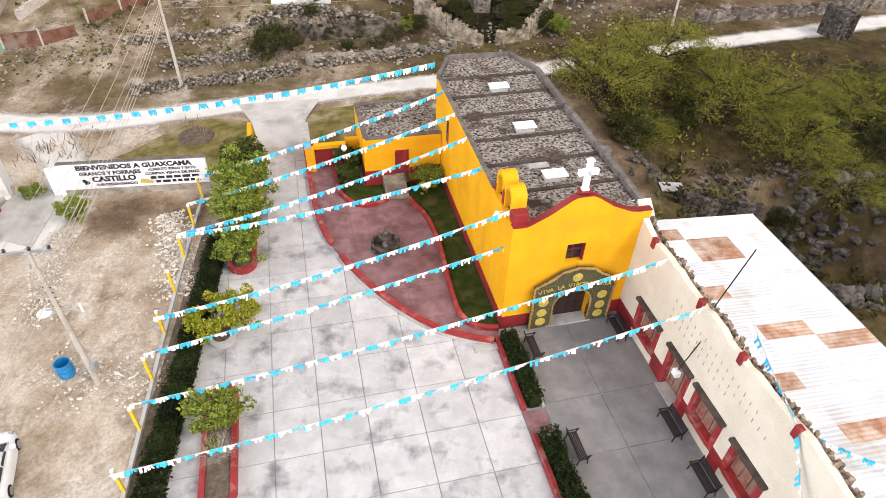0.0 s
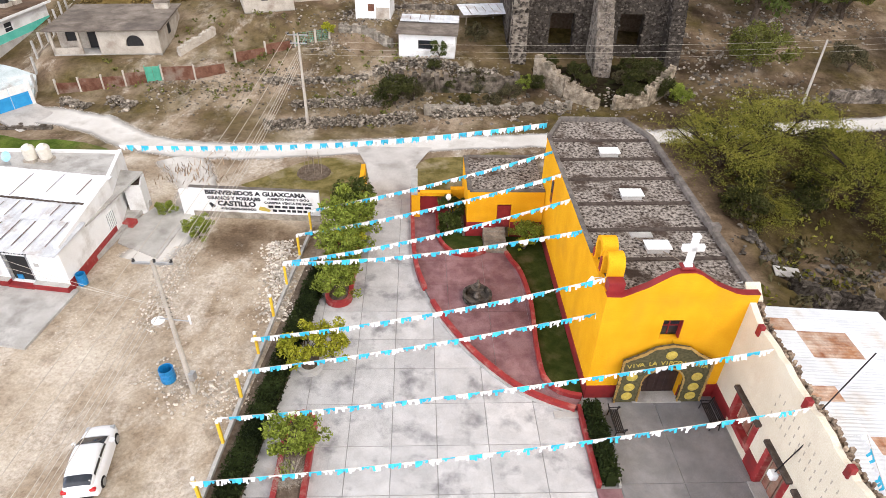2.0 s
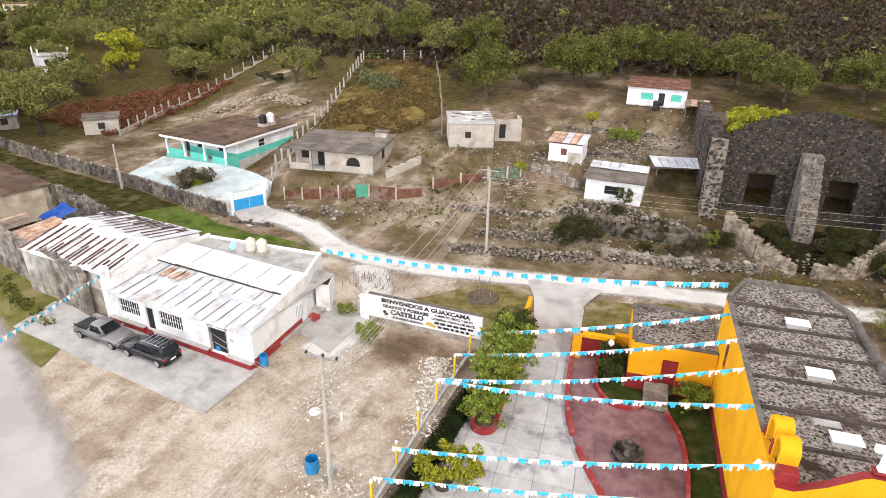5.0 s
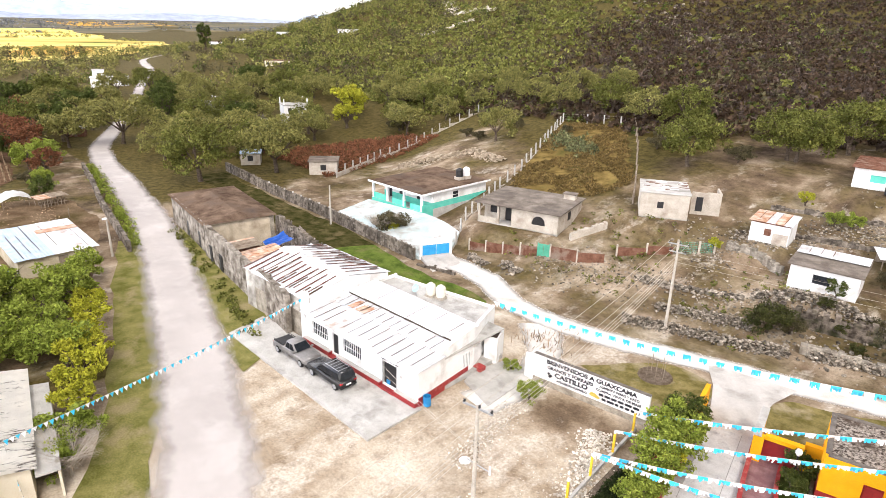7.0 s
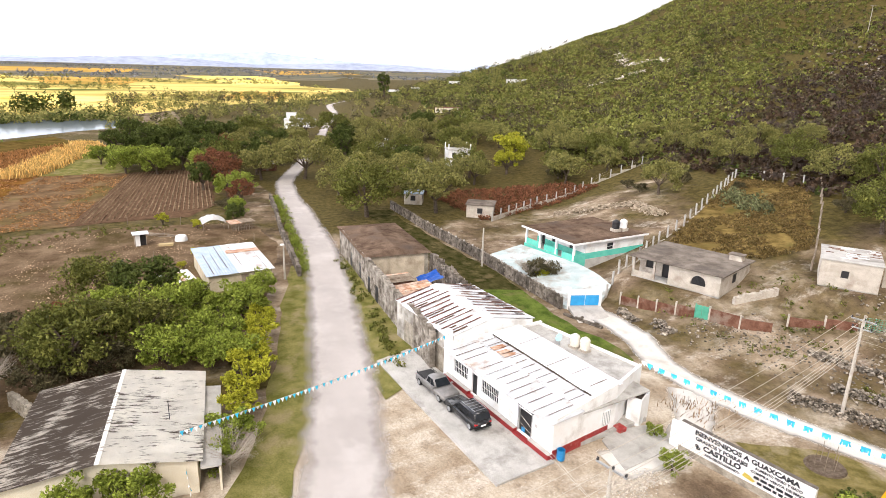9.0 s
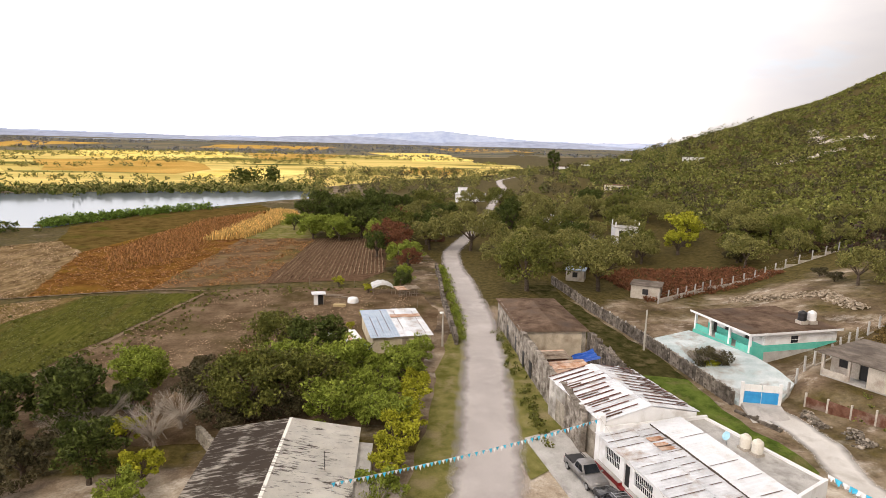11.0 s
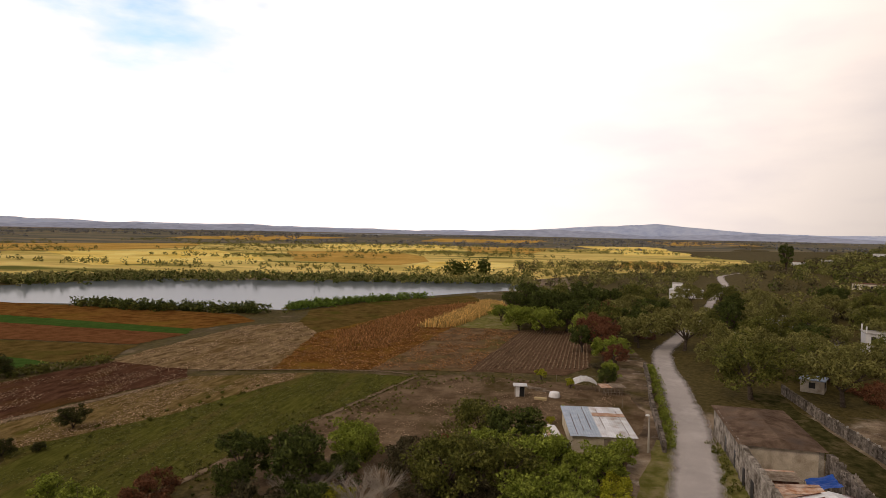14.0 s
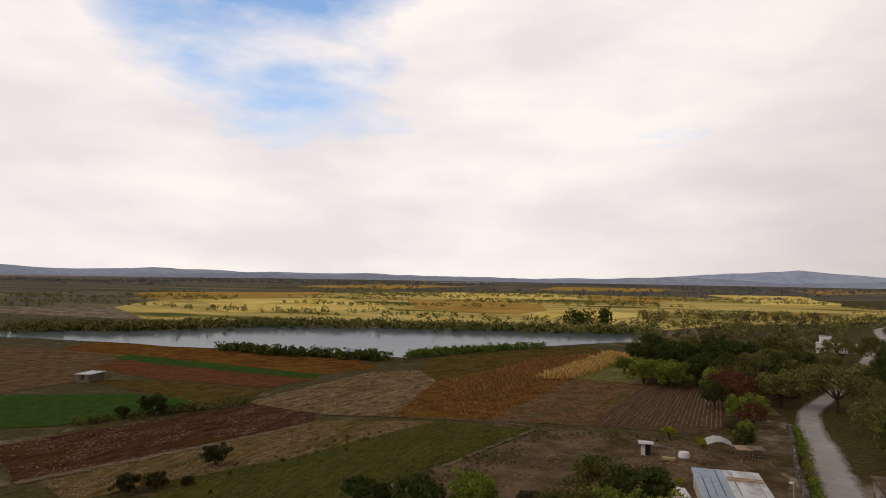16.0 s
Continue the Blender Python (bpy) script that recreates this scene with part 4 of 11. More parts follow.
def add_church():
    ch = thing("church", PLAZA, "ochre-yellow church with dark red base, stepped gable and pebbled flat roof", "church")
    top, deck = 7.75, 7.62
    # front wall with a door and a window opening, joined from bands
    door, win = arch_points(4.15, 1.22, 2.0, 0.95), (3.35, 4.45, 4.75, 6.1)
    gable = [(0, 7.75), (0.75, 7.72), (1.05, 7.85), (2.0, 8.35), (3.1, 9.15), (3.45, 9.3), (4.25, 9.3), (4.6, 9.15), (5.6, 8.45), (6.7, 7.95), (7.2, 7.85), (8.0, 7.85)]
    bm = bmesh.new()
    left = [(0, 0)] + [(4.15 - 1.22, 0)] + [p for p in door[::-1] if p[0] <= 4.15] + [(4.15, win[2])] + [(win[0], win[2]), (win[0], win[3]), (3.85, win[3])]
    left += [p for p in gable if p[0] <= 3.85][::-1]
    li = left.index((win[0], win[3])) + 1
    left.insert(li + 1, (3.85, 9.3))
    slab_of(left, 0.36, bm)
    right = [(4.15 + 1.22, 0), (8.0, 0)] + [p for p in gable if p[0] > 3.85][::-1] + [(3.85, 9.3), (3.85, win[3]), (win[1], win[3]), (win[1], win[2]), (4.15, win[2])] + [p for p in door[::-1] if p[0] > 4.15 + 1e-6]
    slab_of(right, 0.36, bm)
    part("front_wall", bm, M["yellow"], ch)
    part("side_wall", box(0, 0.3, 0.36, 18.2, 0, top), M["yellow"], ch)
    part("side_wall", box(7.4, 8.0, 0.36, 18.2, 0, deck), M["cream"], ch)
    part("apse_wall", prism([(0, 18.2), (0.6, 18.2), (2.0, 21.0), (6.3, 20.9), (7.4, 18.2), (8.0, 18.2), (6.7, 21.5), (1.6, 21.6)], 0, deck - 0.03), M["yellow"], ch)
    # coping, a hair proud
    cop = ribbon([(x, 0.18) for x, z in gable], 0.40, 0, 0.08)
    for i, (x, z) in enumerate(gable):
        for v in cop.verts:
            if abs(v.co.x - x) < 0.02:
                v.co.z = z + (-0.01 if v.co.z < 0.04 else 0.05)
    part("gable_coping", cop, M["darkred"], ch, "thin dark red painted coping of the gable")
    part("coping", box(0.0, 0.31, 3.75, 18.2, top, top + 0.04, bevel=0.01), M["parapet"], ch)
    for v0, v1 in ((1.0, 5.6), (5.75, 12.2), (12.4, 18.1)):
        part("coping", box(7.62, 8.0, v0, v1, deck, top + 0.24, bevel=0.03), M["parapet"], ch)
    part("coping", box(7.5, 8.05, 5.5, 6.0, top, top + 0.6, bevel=0.03), M["parapet"], ch)
    part("apse_coping", ribbon([(0.12, 18.2), (1.66, 21.45), (6.62, 21.35), (7.85, 18.2)], 0.3, deck - 0.02, top + 0.2), M["parapet"], ch)
    part("roof_deck", prism([(0.3, 0.36), (7.62, 0.36), (7.85, 18.2), (6.62, 21.35), (1.66, 21.45), (0.12, 18.2), (0.3, 18.0)], deck - 0.3, deck + 0.01), M["gravelroof"], ch, "pebbled brown roof deck")
    for v in (3.2, 6.1, 9.0, 12.1, 14.9, 17.8):
        part("roof_beam", prism([(0.32, v - 0.13), (7.6, v + 0.03), (7.6, v + 0.27), (0.32, v + 0.11)], deck, deck + 0.13), M["roofbeam"], ch, "dark mossy beam across the roof")
    # skylights
    for u, v in ((4.0, 15.7), (4.0, 9.9), (3.9, 4.2)):
        sk = part("skylight", box(u - 0.62, u + 0.62, v - 0.36, v + 0.36, deck, deck + 0.34, bevel=0.02), M["concrete"], ch, "white box skylight on the roof")
        part("cover", box(u - 0.72, u + 0.72, v - 0.45, v + 0.45, deck + 0.34, deck + 0.42, bevel=0.015), M["white"], sk)
    part("roof_patch", box(2.8, 4.1, 5.4, 5.95, deck, deck + 0.06, bevel=0.01), M["concrete"], ch)
    part("roof_pole", tube((2.9, 5.2, deck + 0.2), (6.5, 1.3, deck + 0.06), 0.03, sides=6), M["wood"], ch, "pale wooden pole lying on the roof")
    # cross
    cr = part("plinth", box(3.5, 4.2, 0.1, 0.6, 9.4, 9.52, bevel=0.02), M["darkred"], ch)
    bm = box(3.7, 4.0, 0.22, 0.48, 9.5, 11.35, bevel=0.02)
    box(3.3, 4.4, 0.22, 0.48, 10.45, 10.78, bm, bevel=0.02)
    for a in ((3.66, 4.04, 11.26, 11.38), (3.66, 4.04, 9.5, 9.66)):
        box(a[0], a[1], 0.19, 0.51, a[2], a[3], bm, bevel=0.02)
    part("cross", bm, M["white"], cr, "white masonry cross")
    # bell wall on the side parapet: two arches
    for v in (1.55, 2.95):
        prof = [(-0.62, 0), (-0.4, 0)] + [(-0.4 * math.cos(math.pi * i / 8), 1.0 + 0.4 * math.sin(math.pi * i / 8)) for i in range(9)] + [(0.4, 0), (0.62, 0), (0.62, 1.0)]
        prof += [(0.62 * math.cos(math.pi * i / 10), 1.05 + 0.62 * math.sin(math.pi * i / 10)) for i in range(11)]
        bm = slab_of(prof, 0.85)
        ob = part("bell_arch", bm, M["yellow"], ch, "round yellow bell arch")
        ob.matrix_local = Matrix.Translation((0.98, v, top)) @ Matrix.Rotation(radians(90), 4, "Z")
        bell = part("bell", lathe([(0.27, 0.5), (0.24, 0.56), (0.17, 0.85), (0.08, 1.0), (0.03, 1.25)], 14), M["iron"], ob, "dark bronze bell")
        bell.location = (0, 0.42, -0.05)
    part("bell_block", box(0.08, 0.95, 0.3, 0.9, top, top + 0.62, bevel=0.02), M["darkred"], ch, "dark red block at the foot of the bell arches")
    part("bell_pier", box(0.1, 0.9, 2.1, 2.4, top, top + 0.85), M["darkred"], ch)
    part("bell_pier", box(0.1, 0.9, 3.5, 3.75, top, top + 0.5), M["darkred"], ch)
    # dark red base, a hair proud
    for a in ((-0.03, 0, -0.03, 16.5, 1.05),):
        part("wainscot", box(*a[:4], 0, a[4]), M["darkred"], ch, "dark red painted base band")
    part("wainscot", box(-0.03, 2.9, -0.03, 0.0, 0, 1.05), M["darkred"], ch)
    part("wainscot", box(5.4, 7.6, -0.03, 0.0, 0, 1.05), M["darkred"], ch)
    # openings
    d = part("door", box(2.95, 5.35, 0.35, 0.45, 0, 2.0), M["doordark"], ch, "brown panelled double door darkened for the doorway's shade")
    part("door_leaf", slab_of([(2.95, 1.99)] + arch_points(4.15, 1.21, 2.0, 0.94)[::-1] + [(5.35, 1.99)], 0.1, m=Matrix.Translation((0, 0.35, 0))), M["doordark"], d)
    for i in range(4):
        part("panel", box(3.1 + 0.57 * i, 3.52 + 0.57 * i, 0.3, 0.35, 0.25, 1.85, bevel=0.02), M["doordark"], d)
    part("threshold", box(2.7, 5.6, -0.5, 0.35, 0.0, 0.14, bevel=0.02), M["concrete"], ch)
    w = part("window", box(3.36, 4.44, 0.4, 0.46, 4.76, 6.09), M["glass"], ch, "dark choir window")
    part("mullion", box(3.86, 3.92, 0.34, 0.4, 4.76, 6.09), M["darkred"], w)
    part("mullion", box(3.36, 4.44, 0.34, 0.4, 5.4, 5.46), M["darkred"], w)
    part("reveal", box(4.40, 4.449, 0.02, 0.34, 4.752, 6.095), M["darkred"], w)
    w = part("window", box(-0.012, 0.0, 14.1, 14.75, 4.4, 6.3), M["darkred"], ch, "narrow dark red side window")
    part("pane", box(-0.03, -0.013, 14.2, 14.65, 4.6, 6.2), M["glass"], w)
    # garland portal
    pt = thing("door_garland", PLAZA @ Matrix.Translation((4.15, -0.42, 0.06)), "olive and gold garland portal with lettering and rosettes", "door decoration")
    outer = [(-2.5, 0), (-2.5, 3.35), (-2.3, 3.45), (-1.5, 3.9), (-0.95, 4.35), (0, 4.55), (0.95, 4.35), (1.5, 3.9), (2.3, 3.45), (2.5, 3.35), (2.5, 0)]
    inner = [(1.2 * math.cos(math.pi * i / 14), 1.65 + 1.2 * math.sin(math.pi * i / 14)) for i in range(15)]
    part("panel", slab_of(outer + [(1.2, 0)] + inner + [(-1.2, 0)], 0.2), M["olive"], pt)
    for line, r in ((outer, 0.075), ([(1.2, 0)] + inner + [(-1.2, 0)], 0.06)):
        path = []
        for (a, b), (c, e) in zip(line, line[1:]):
            n = max(1, int(math.hypot(c - a, e - b) / 0.09))
            path += [(a + (c - a) * i / n + random.uniform(-0.02, 0.02), -0.02, b + (e - b) * i / n) for i in range(n)]
        part("garland", pipe(path, [r * random.uniform(0.6, 1.3) for p in path], 6), M["leaf_straw"], pt, "straw-coloured leaf garland")
    for x, z in ((-1.85, 0.55), (-1.85, 1.3), (-1.85, 2.15), (1.85, 0.55), (1.85, 1.3), (1.85, 2.15), (0, 3.85)):
        part("rosette", lathe([(0.3, 0), (0.32, 0.04), (0.24, 0.07), (0.2, 0.05), (0.12, 0.1), (0.02, 0.12)], 14, m=Matrix.Translation((x, 0, z)) @ Matrix.Rotation(radians(90), 4, "X")), M["gold"], pt, "gold paper rosette")
    for i, c in enumerate("VIVA LA VIRGEN MARIA"):
        if c == " ":
            continue
        cu = bpy.data.curves.new("letter", "FONT")
        cu.body, cu.size, cu.extrude, cu.align_x = c, 0.42, 0.015, "CENTER"
        s = (i - 9.5) / 9.5
        tmp = bpy.data.objects.new("letter", cu)
        me = bpy.data.meshes.new_from_object(tmp)
        me.materials.append(M["gold"])
        ob = new("letter", me)
        ob.parent = pt
        ob.matrix_local = Matrix.Translation((2.12 * s, -0.02, 3.12 - 0.28 * s * s)) @ Matrix.Rotation(radians(90), 4, "X") @ Matrix.Rotation(-0.2 * s, 4, "Z")
    # floodlight on the bell wall
    fl = thing("floodlight", PLAZA @ Matrix.Translation((-0.55, 1.2, 7.9)), "white floodlight on an arm above the nave wall", "floodlight")
    part("arm", tube((0.6, 0.2, 0.0), (0, 0, 0.12), 0.03), M["white"], fl)
    part("lamp", lathe([(0.08, 0.2), (0.12, 0.1), (0.22, -0.15), (0.2, -0.18)], 14), M["white"], fl)
    return ch


add_church()


def add_chapel():
    c = thing("side_chapel", PLAZA @ Matrix.Translation((-5.9, 16.2, 0)), "yellow flat-roofed side chapel with dark red base", "chapel")
    part("wall", box(0, 2.3, 0, 0.4, 0, 4.2), M["yellow"], c)
    part("wall", box(3.4, 5.85, 0, 0.4, 0, 4.2), M["yellow"], c)
    part("wall", box(2.3, 3.4, 0, 0.4, 3.1, 4.2), M["yellow"], c)
    part("wall", box(0, 0.4, 0.4, 5.8, 0, 4.2), M["yellow"], c)
    part("wall", box(0.4, 5.85, 5.4, 5.8, 0, 4.2), M["yellow"], c)
    part("roof_deck", box(0.3, 5.85, 0.3, 5.6, 3.9, 4.21), M["gravelroof"], c, "pebbled brown flat roof")
    part("coping", ribbon([(0.15, 0.15), (5.85, 0.15)], 0.34, 4.2, 4.3), M["parapet"], c)
    part("coping", ribbon([(0.15, 0.3), (0.15, 5.7)], 0.34, 4.2, 4.3), M["parapet"], c)
    part("coping", ribbon([(0.3, 5.65), (5.85, 5.65)], 0.34, 4.2, 4.3), M["parapet"], c)
    part("wainscot", box(-0.03, 2.3, -0.03, 0, 0, 1.5), M["darkred"], c)
    part("wainscot", box(3.4, 5.85, -0.03, 0, 0, 1.5), M["darkred"], c)
    part("wainscot", box(-0.03, 0, 0, 5.8, 0, 1.5), M["darkred"], c)
    d = part("door", box(2.3, 3.4, 0.2, 0.3, 0.9, 3.1), M["darkred"], c, "dark red chapel door in shade")
    part("panel", box(2.4, 2.8, 0.16, 0.2, 1.1, 2.9), M["darkred"], d)
    part("panel", box(2.9, 3.3, 0.16, 0.2, 1.1, 2.9), M["darkred"], d)


add_chapel()


def add_gate_wall():
    g = thing("gate_wall", PLAZA @ Matrix.Translation((-10.2, 18.9, 0)), "low yellow wall with a dark red gate beside the chapel", "gate wall", kind="structure")
    part("wall", box(0, 0.7, 0, 0.45, 0, 2.3), M["yellow"], g)
    part("wall", box(0, 0.45, 0.45, 4.2, 0, 2.3), M["yellow"], g)
    part("wall", box(3.2, 4.3, 0.9, 1.35, 0, 2.3, m=None), M["yellow"], g)
    part("lintel", box(0.7, 3.2, 0.3, 0.8, 2.0, 2.3), M["yellow"], g)
    part("gate_leaf", box(0.7, 3.2, 0.55, 0.62, 0.2, 2.0), M["darkred"], g, "dark red sheet gate")
    part("coping", box(-0.05, 0.5, -0.05, 4.2, 2.3, 2.38, bevel=0.01), M["concrete"], g)
    g2 = thing("gate_pillar", PLAZA @ Matrix.Translation((-14.4, 20.2, 0)), "yellow gate pillar and wall of the plaza entrance", "gate pillar", kind="structure")
    part("pillar", box(-0.25, 0.25, -0.25, 0.25, 0, 2.5, bevel=0.02), M["yellow"], g2)
    part("wall", box(-0.18, 0.18, 0.25, 4.0, 0, 2.2), M["yellow"], g2)
    part("cap", box(-0.32, 0.32, -0.32, 0.32, 2.5, 2.6, bevel=0.02), M["concrete"], g2)
    lp = thing("lantern_post", PLAZA @ Matrix.Translation((-7.3, 17.2, 0)), "white globe lantern on a post in the chapel garden", "lamp post")
    part("pole", tube((0, 0, 0.2), (0, 0, 2.9), 0.05), M["iron"], lp)
    part("lantern", lathe([(0.1, 2.9), (0.2, 3.05), (0.22, 3.2), (0.16, 3.35), (0.05, 3.42)], 14), M["white"], lp)


add_gate_wall()


# ---------- old cloister east of the courtyard ----------
M["faded"] = material("faded_lettering", (0.36, 0.32, 0.26), (0.52, 0.46, 0.37), 3, 0.9, 0.1, 14)


M["sheetwhite"] = material("sun_bleached_sheet", (0.68, 0.69, 0.71), (0.82, 0.83, 0.85), 0.8, 0.6, 0.1, 18, (0.52, 0.44, 0.36), 0.4, 0.3, vary=0.06)


M["shutter"] = material("faded_red_shutter_paint", (0.23, 0.085, 0.06), (0.36, 0.17, 0.125), 2.5, 0.8, 0.2, 18, (0.30, 0.21, 0.15), 0.5, 0.4)


def add_cloister():
    c = thing("cloister_wing", PLAZA @ Matrix.Translation((7.6, 0, 0)), "cream lime-washed cloister wing with red-framed openings and ragged parapet", "building")
    tops = [7.6, 7.0, 7.05, 6.85, 7.0, 6.8, 6.95, 7.1, 6.9, 6.75, 7.0, 6.85, 7.0, 6.9, 6.8, 6.9, 7.0]
    opens = [(-4.1, -2.2, 0.95, 2.9, "window"), (-7.3, -5.7, 0.05, 2.9, "door"), (-10.2, -8.4, 0.95, 2.9, "window"), (-13.4, -11.6, 0.95, 2.9, "window"), (-17.0, -15.4, 0.05, 2.9, "door"), (-21.0, -19.2, 0.95, 2.9, "window"), (-25.5, -23.7, 0.95, 2.9, "window")]
    edges = [1.0] + [e for o in opens for e in (o[1], o[0])] + [-34.0]
    for i in range(0, len(edges), 2):
        part("wall", box(0, 0.8, edges[i + 1], edges[i], 0, 6.4), M["cream"], c)
    for a, b, z0, z1, kind in opens:
        part("wall", box(0, 0.8, a, b, z1, 6.4), M["cream"], c)
        if z0 > 0.5:
            part("wall", box(0, 0.8, a, b, 0, z0), M["cream"], c)
            o = part("window", box(0.42, 0.5, a, b, z0, z1), M["wood"], c, "faded reddish shutter in a red-painted frame")
        else:
            o = part("door", box(0.42, 0.5, a, b, 0.05, z1), M["wood"], c, "faded reddish wooden door in a red-painted frame")
            part("sill", box(-0.35, 0.4, a, b, 0, 0.14, bevel=0.02), M["concrete"], o)
        part("frame", box(-0.05, 0.3, a - 0.3, a + 0.04, max(0.0, z0 - 0.3), z1 - 0.01, bevel=0.015), M["red"], o)
        part("frame", box(-0.05, 0.3, b - 0.04, b + 0.3, max(0.0, z0 - 0.3), z1 - 0.01, bevel=0.015), M["red"], o)
        part("hood", box(-0.28, 0.25, a - 0.4, b + 0.4, z1, z1 + 0.2, bevel=0.03), M["roofbeam"], o, "dark weathered hood over the opening")
        if z0 > 0.5:
            part("frame", box(-0.08, 0.34, a, b, z0 - 0.3, z0 + 0.03, bevel=0.015), M["red"], o)
        for k in range(1, 4):
            part("plank", box(0.355, 0.415, a + (b - a) * (k - 0.9) / 3, a + (b - a) * (k - 0.12) / 3, max(z0, 0.15), z1), M["shutter"], o)
    for i in range(0, len(edges), 2):
        part("wainscot", box(-0.03, 0, edges[i + 1] + 0.3, edges[i] - (0.3 if i else 0), 0, 1.15), M["darkred"], c, "dark red painted base band")
    # ragged parapet of stones
    rng = random.Random(4)
    v, j = 1.0, 0
    bm = bmesh.new()
    while v > -34:
        w = rng.uniform(0.22, 0.5)
        t = float(np.interp(-v, np.linspace(-1, 34, len(tops)), tops)) + rng.uniform(-0.12, 0.12)
        w *= 0.45
        for k in range(2):
            u = 0.34 + 0.22 * k + rng.uniform(-0.05, 0.05)
            box(u, u + rng.uniform(0.12, 0.24), v - w, v - 0.01, 6.4, t - rng.uniform(0.0, 0.32), bm, bevel=0.03)
        v -= w
    part("parapet", bm, M["oldbrick"], c, "ragged crumbling brick parapet")
    face = [(1.0, 6.4)] + [(1.0 - 0.5 * i, float(np.interp(0.5 * i, np.linspace(0, 35, len(tops)), tops)) - 0.05 + rng.uniform(-0.12, 0.06)) for i in range(71)] + [(-34, 6.4)]
    part("parapet_face", slab_of([(-y, z) for y, z in face], 0.34, m=Matrix.Rotation(radians(-90), 4, "Z") @ Matrix.Identity(4)), M["cream"], c, "flaking cream plaster on the parapet")
    for v in (-1.5, -6.2, -9.6, -13.4, -18.5, -24.0):
        part("buttress_cap", box(-0.1, 0.2, v - 0.16, v + 0.16, 6.45, 7.1, bevel=0.03), M["darkred"], c, "red-painted stub on the parapet")
    part("gable_stub", prism([(0, 0.2), (0.8, 0.2), (0.8, 1.0), (0, 1.0)], 6.4, [7.3, 7.3, 7.9, 7.9]), M["cream"], c)
    # worn lettering along the wall: plain bars
    rng = random.Random(8)
    for row, (z, n) in enumerate(((5.35, 16), (4.75, 18), (4.2, 12))):
        for i in range(n):
            v = -4.6 - 0.46 * i
            h = rng.uniform(0.2, 0.3)
            part("faded_bar", box(-0.006, 0.0, v - 0.07, v + 0.0, z, z + h), M["faded"], c)
    # back walls and sheet roof
    part("wall", box(9.0, 9.5, -34, 2.2, -3.4, 4.18), M["mortar"], c)
    part("wall", box(0.8, 9.0, 1.7, 2.2, -3.4, 4.25), M["mortar"], c)
    rng = random.Random(11)
    meshes = {}
    v = 2.5
    col = 0
    while v > -34:
        for k, (u0, u1) in enumerate(((0.85, 3.6), (3.5, 6.5), (6.4, 9.7))):
            z0, z1 = 5.0 - 0.07 * u0, 5.0 - 0.07 * u1
            bm = bmesh.new()
            n = 9
            top = [[bm.verts.new((u, v - 1.0 * i / n, z + (0.016 if i % 2 else 0))) for i in range(n + 1)] for u, z in ((u0, z0 + 0.02 * (3 - k)), (u1, z1 + 0.02 * (3 - k)))]
            for i in range(n):
                bm.faces.new((top[0][i], top[0][i + 1], top[1][i + 1], top[1][i]))
            r = bmesh.ops.extrude_face_region(bm, geom=bm.faces[:])
            for w in r["geom"]:
                if isinstance(w, bmesh.types.BMVert):
                    w.co.z -= 0.015
            rust = (k, col) in ((0, 1), (0, 6), (1, 2), (1, 3), (0, 12), (1, 9), (2, 10), (1, 15), (2, 17), (0, 20))
            part("roof_sheet", bm, M["tinrust"] if rust else M["sheetwhite"], c, "rust-stained corrugated sheet" if rust else "")
        v -= 1.0
        col += 1
    # aerial and floodlight poles
    for v, u, h, lab in ((-6.6, 0.45, 2.6, "thin iron pole on the parapet"), (-6.9, -0.4, 2.1, "thin iron pole with a floodlight")):
        p = thing("roof_pole", PLAZA @ Matrix.Translation((7.6 + u, v, 6.9 if u > 0 else 2.6)), lab, "pole")
        part("pole", tube((0, 0, 0), (0.55, -0.3, h + 1.2), 0.03), M["iron"], p)
        if u < 0:
            part("lamp", box(-0.2, 0.15, -0.25, 0.2, -0.25, 0.15, bevel=0.05), M["white"], p)
            part("bracket", tube((0, 0, 0), (0.42, 0, -0.1), 0.03), M["white"], p)


add_cloister()


# ---------- roads, fields, water ----------
M["road"] = material("pale_caliche_road", (0.41, 0.370, 0.350), (0.50, 0.455, 0.43), 0.10, 0.95, 0.10, 25, (0.56, 0.52, 0.495), 0.14, 0.4, space="World")
soft_edged(M["road"])
M["road_white"] = soft_edged(material("white_caliche_road", (0.58, 0.545, 0.50), (0.70, 0.67, 0.63), 0.2, 0.95, 0.15, 20, (0.45, 0.41, 0.36), 0.3, 0.35, space="World"))
M["lot"] = material("worn_earth_lot", (0.36, 0.30, 0.235), (0.52, 0.46, 0.385), 0.35, 0.95, 0.35, 9, (0.62, 0.58, 0.52), 0.3, 0.45, space="World")
strip("road", [(-13, -60), (-16, -25), (-20, -6), (-26.5, 5), (-34, 10.4), (-41, 12.7), (-50, 15.4), (-61, 18.1), (-75, 21.5), (-96, 25.8), (-112, 27.7), (-125, 29.6), (-141, 31.0), (-165, 35.5), (-182, 41.5), (-212, 53), (-248, 67), (-296, 84), (-344, 103), (-400, 117), (-442, 129), (-460, 138), (-474, 153), (-490, 175)], [8, 8, 7.6, 6.6, 5.8, 5.2, 4.6, 4.6, 4.8, 5.0, 5.0, 6.0, 6.0], M["road"], "pale dusty caliche road through the village", "road", 0.05)
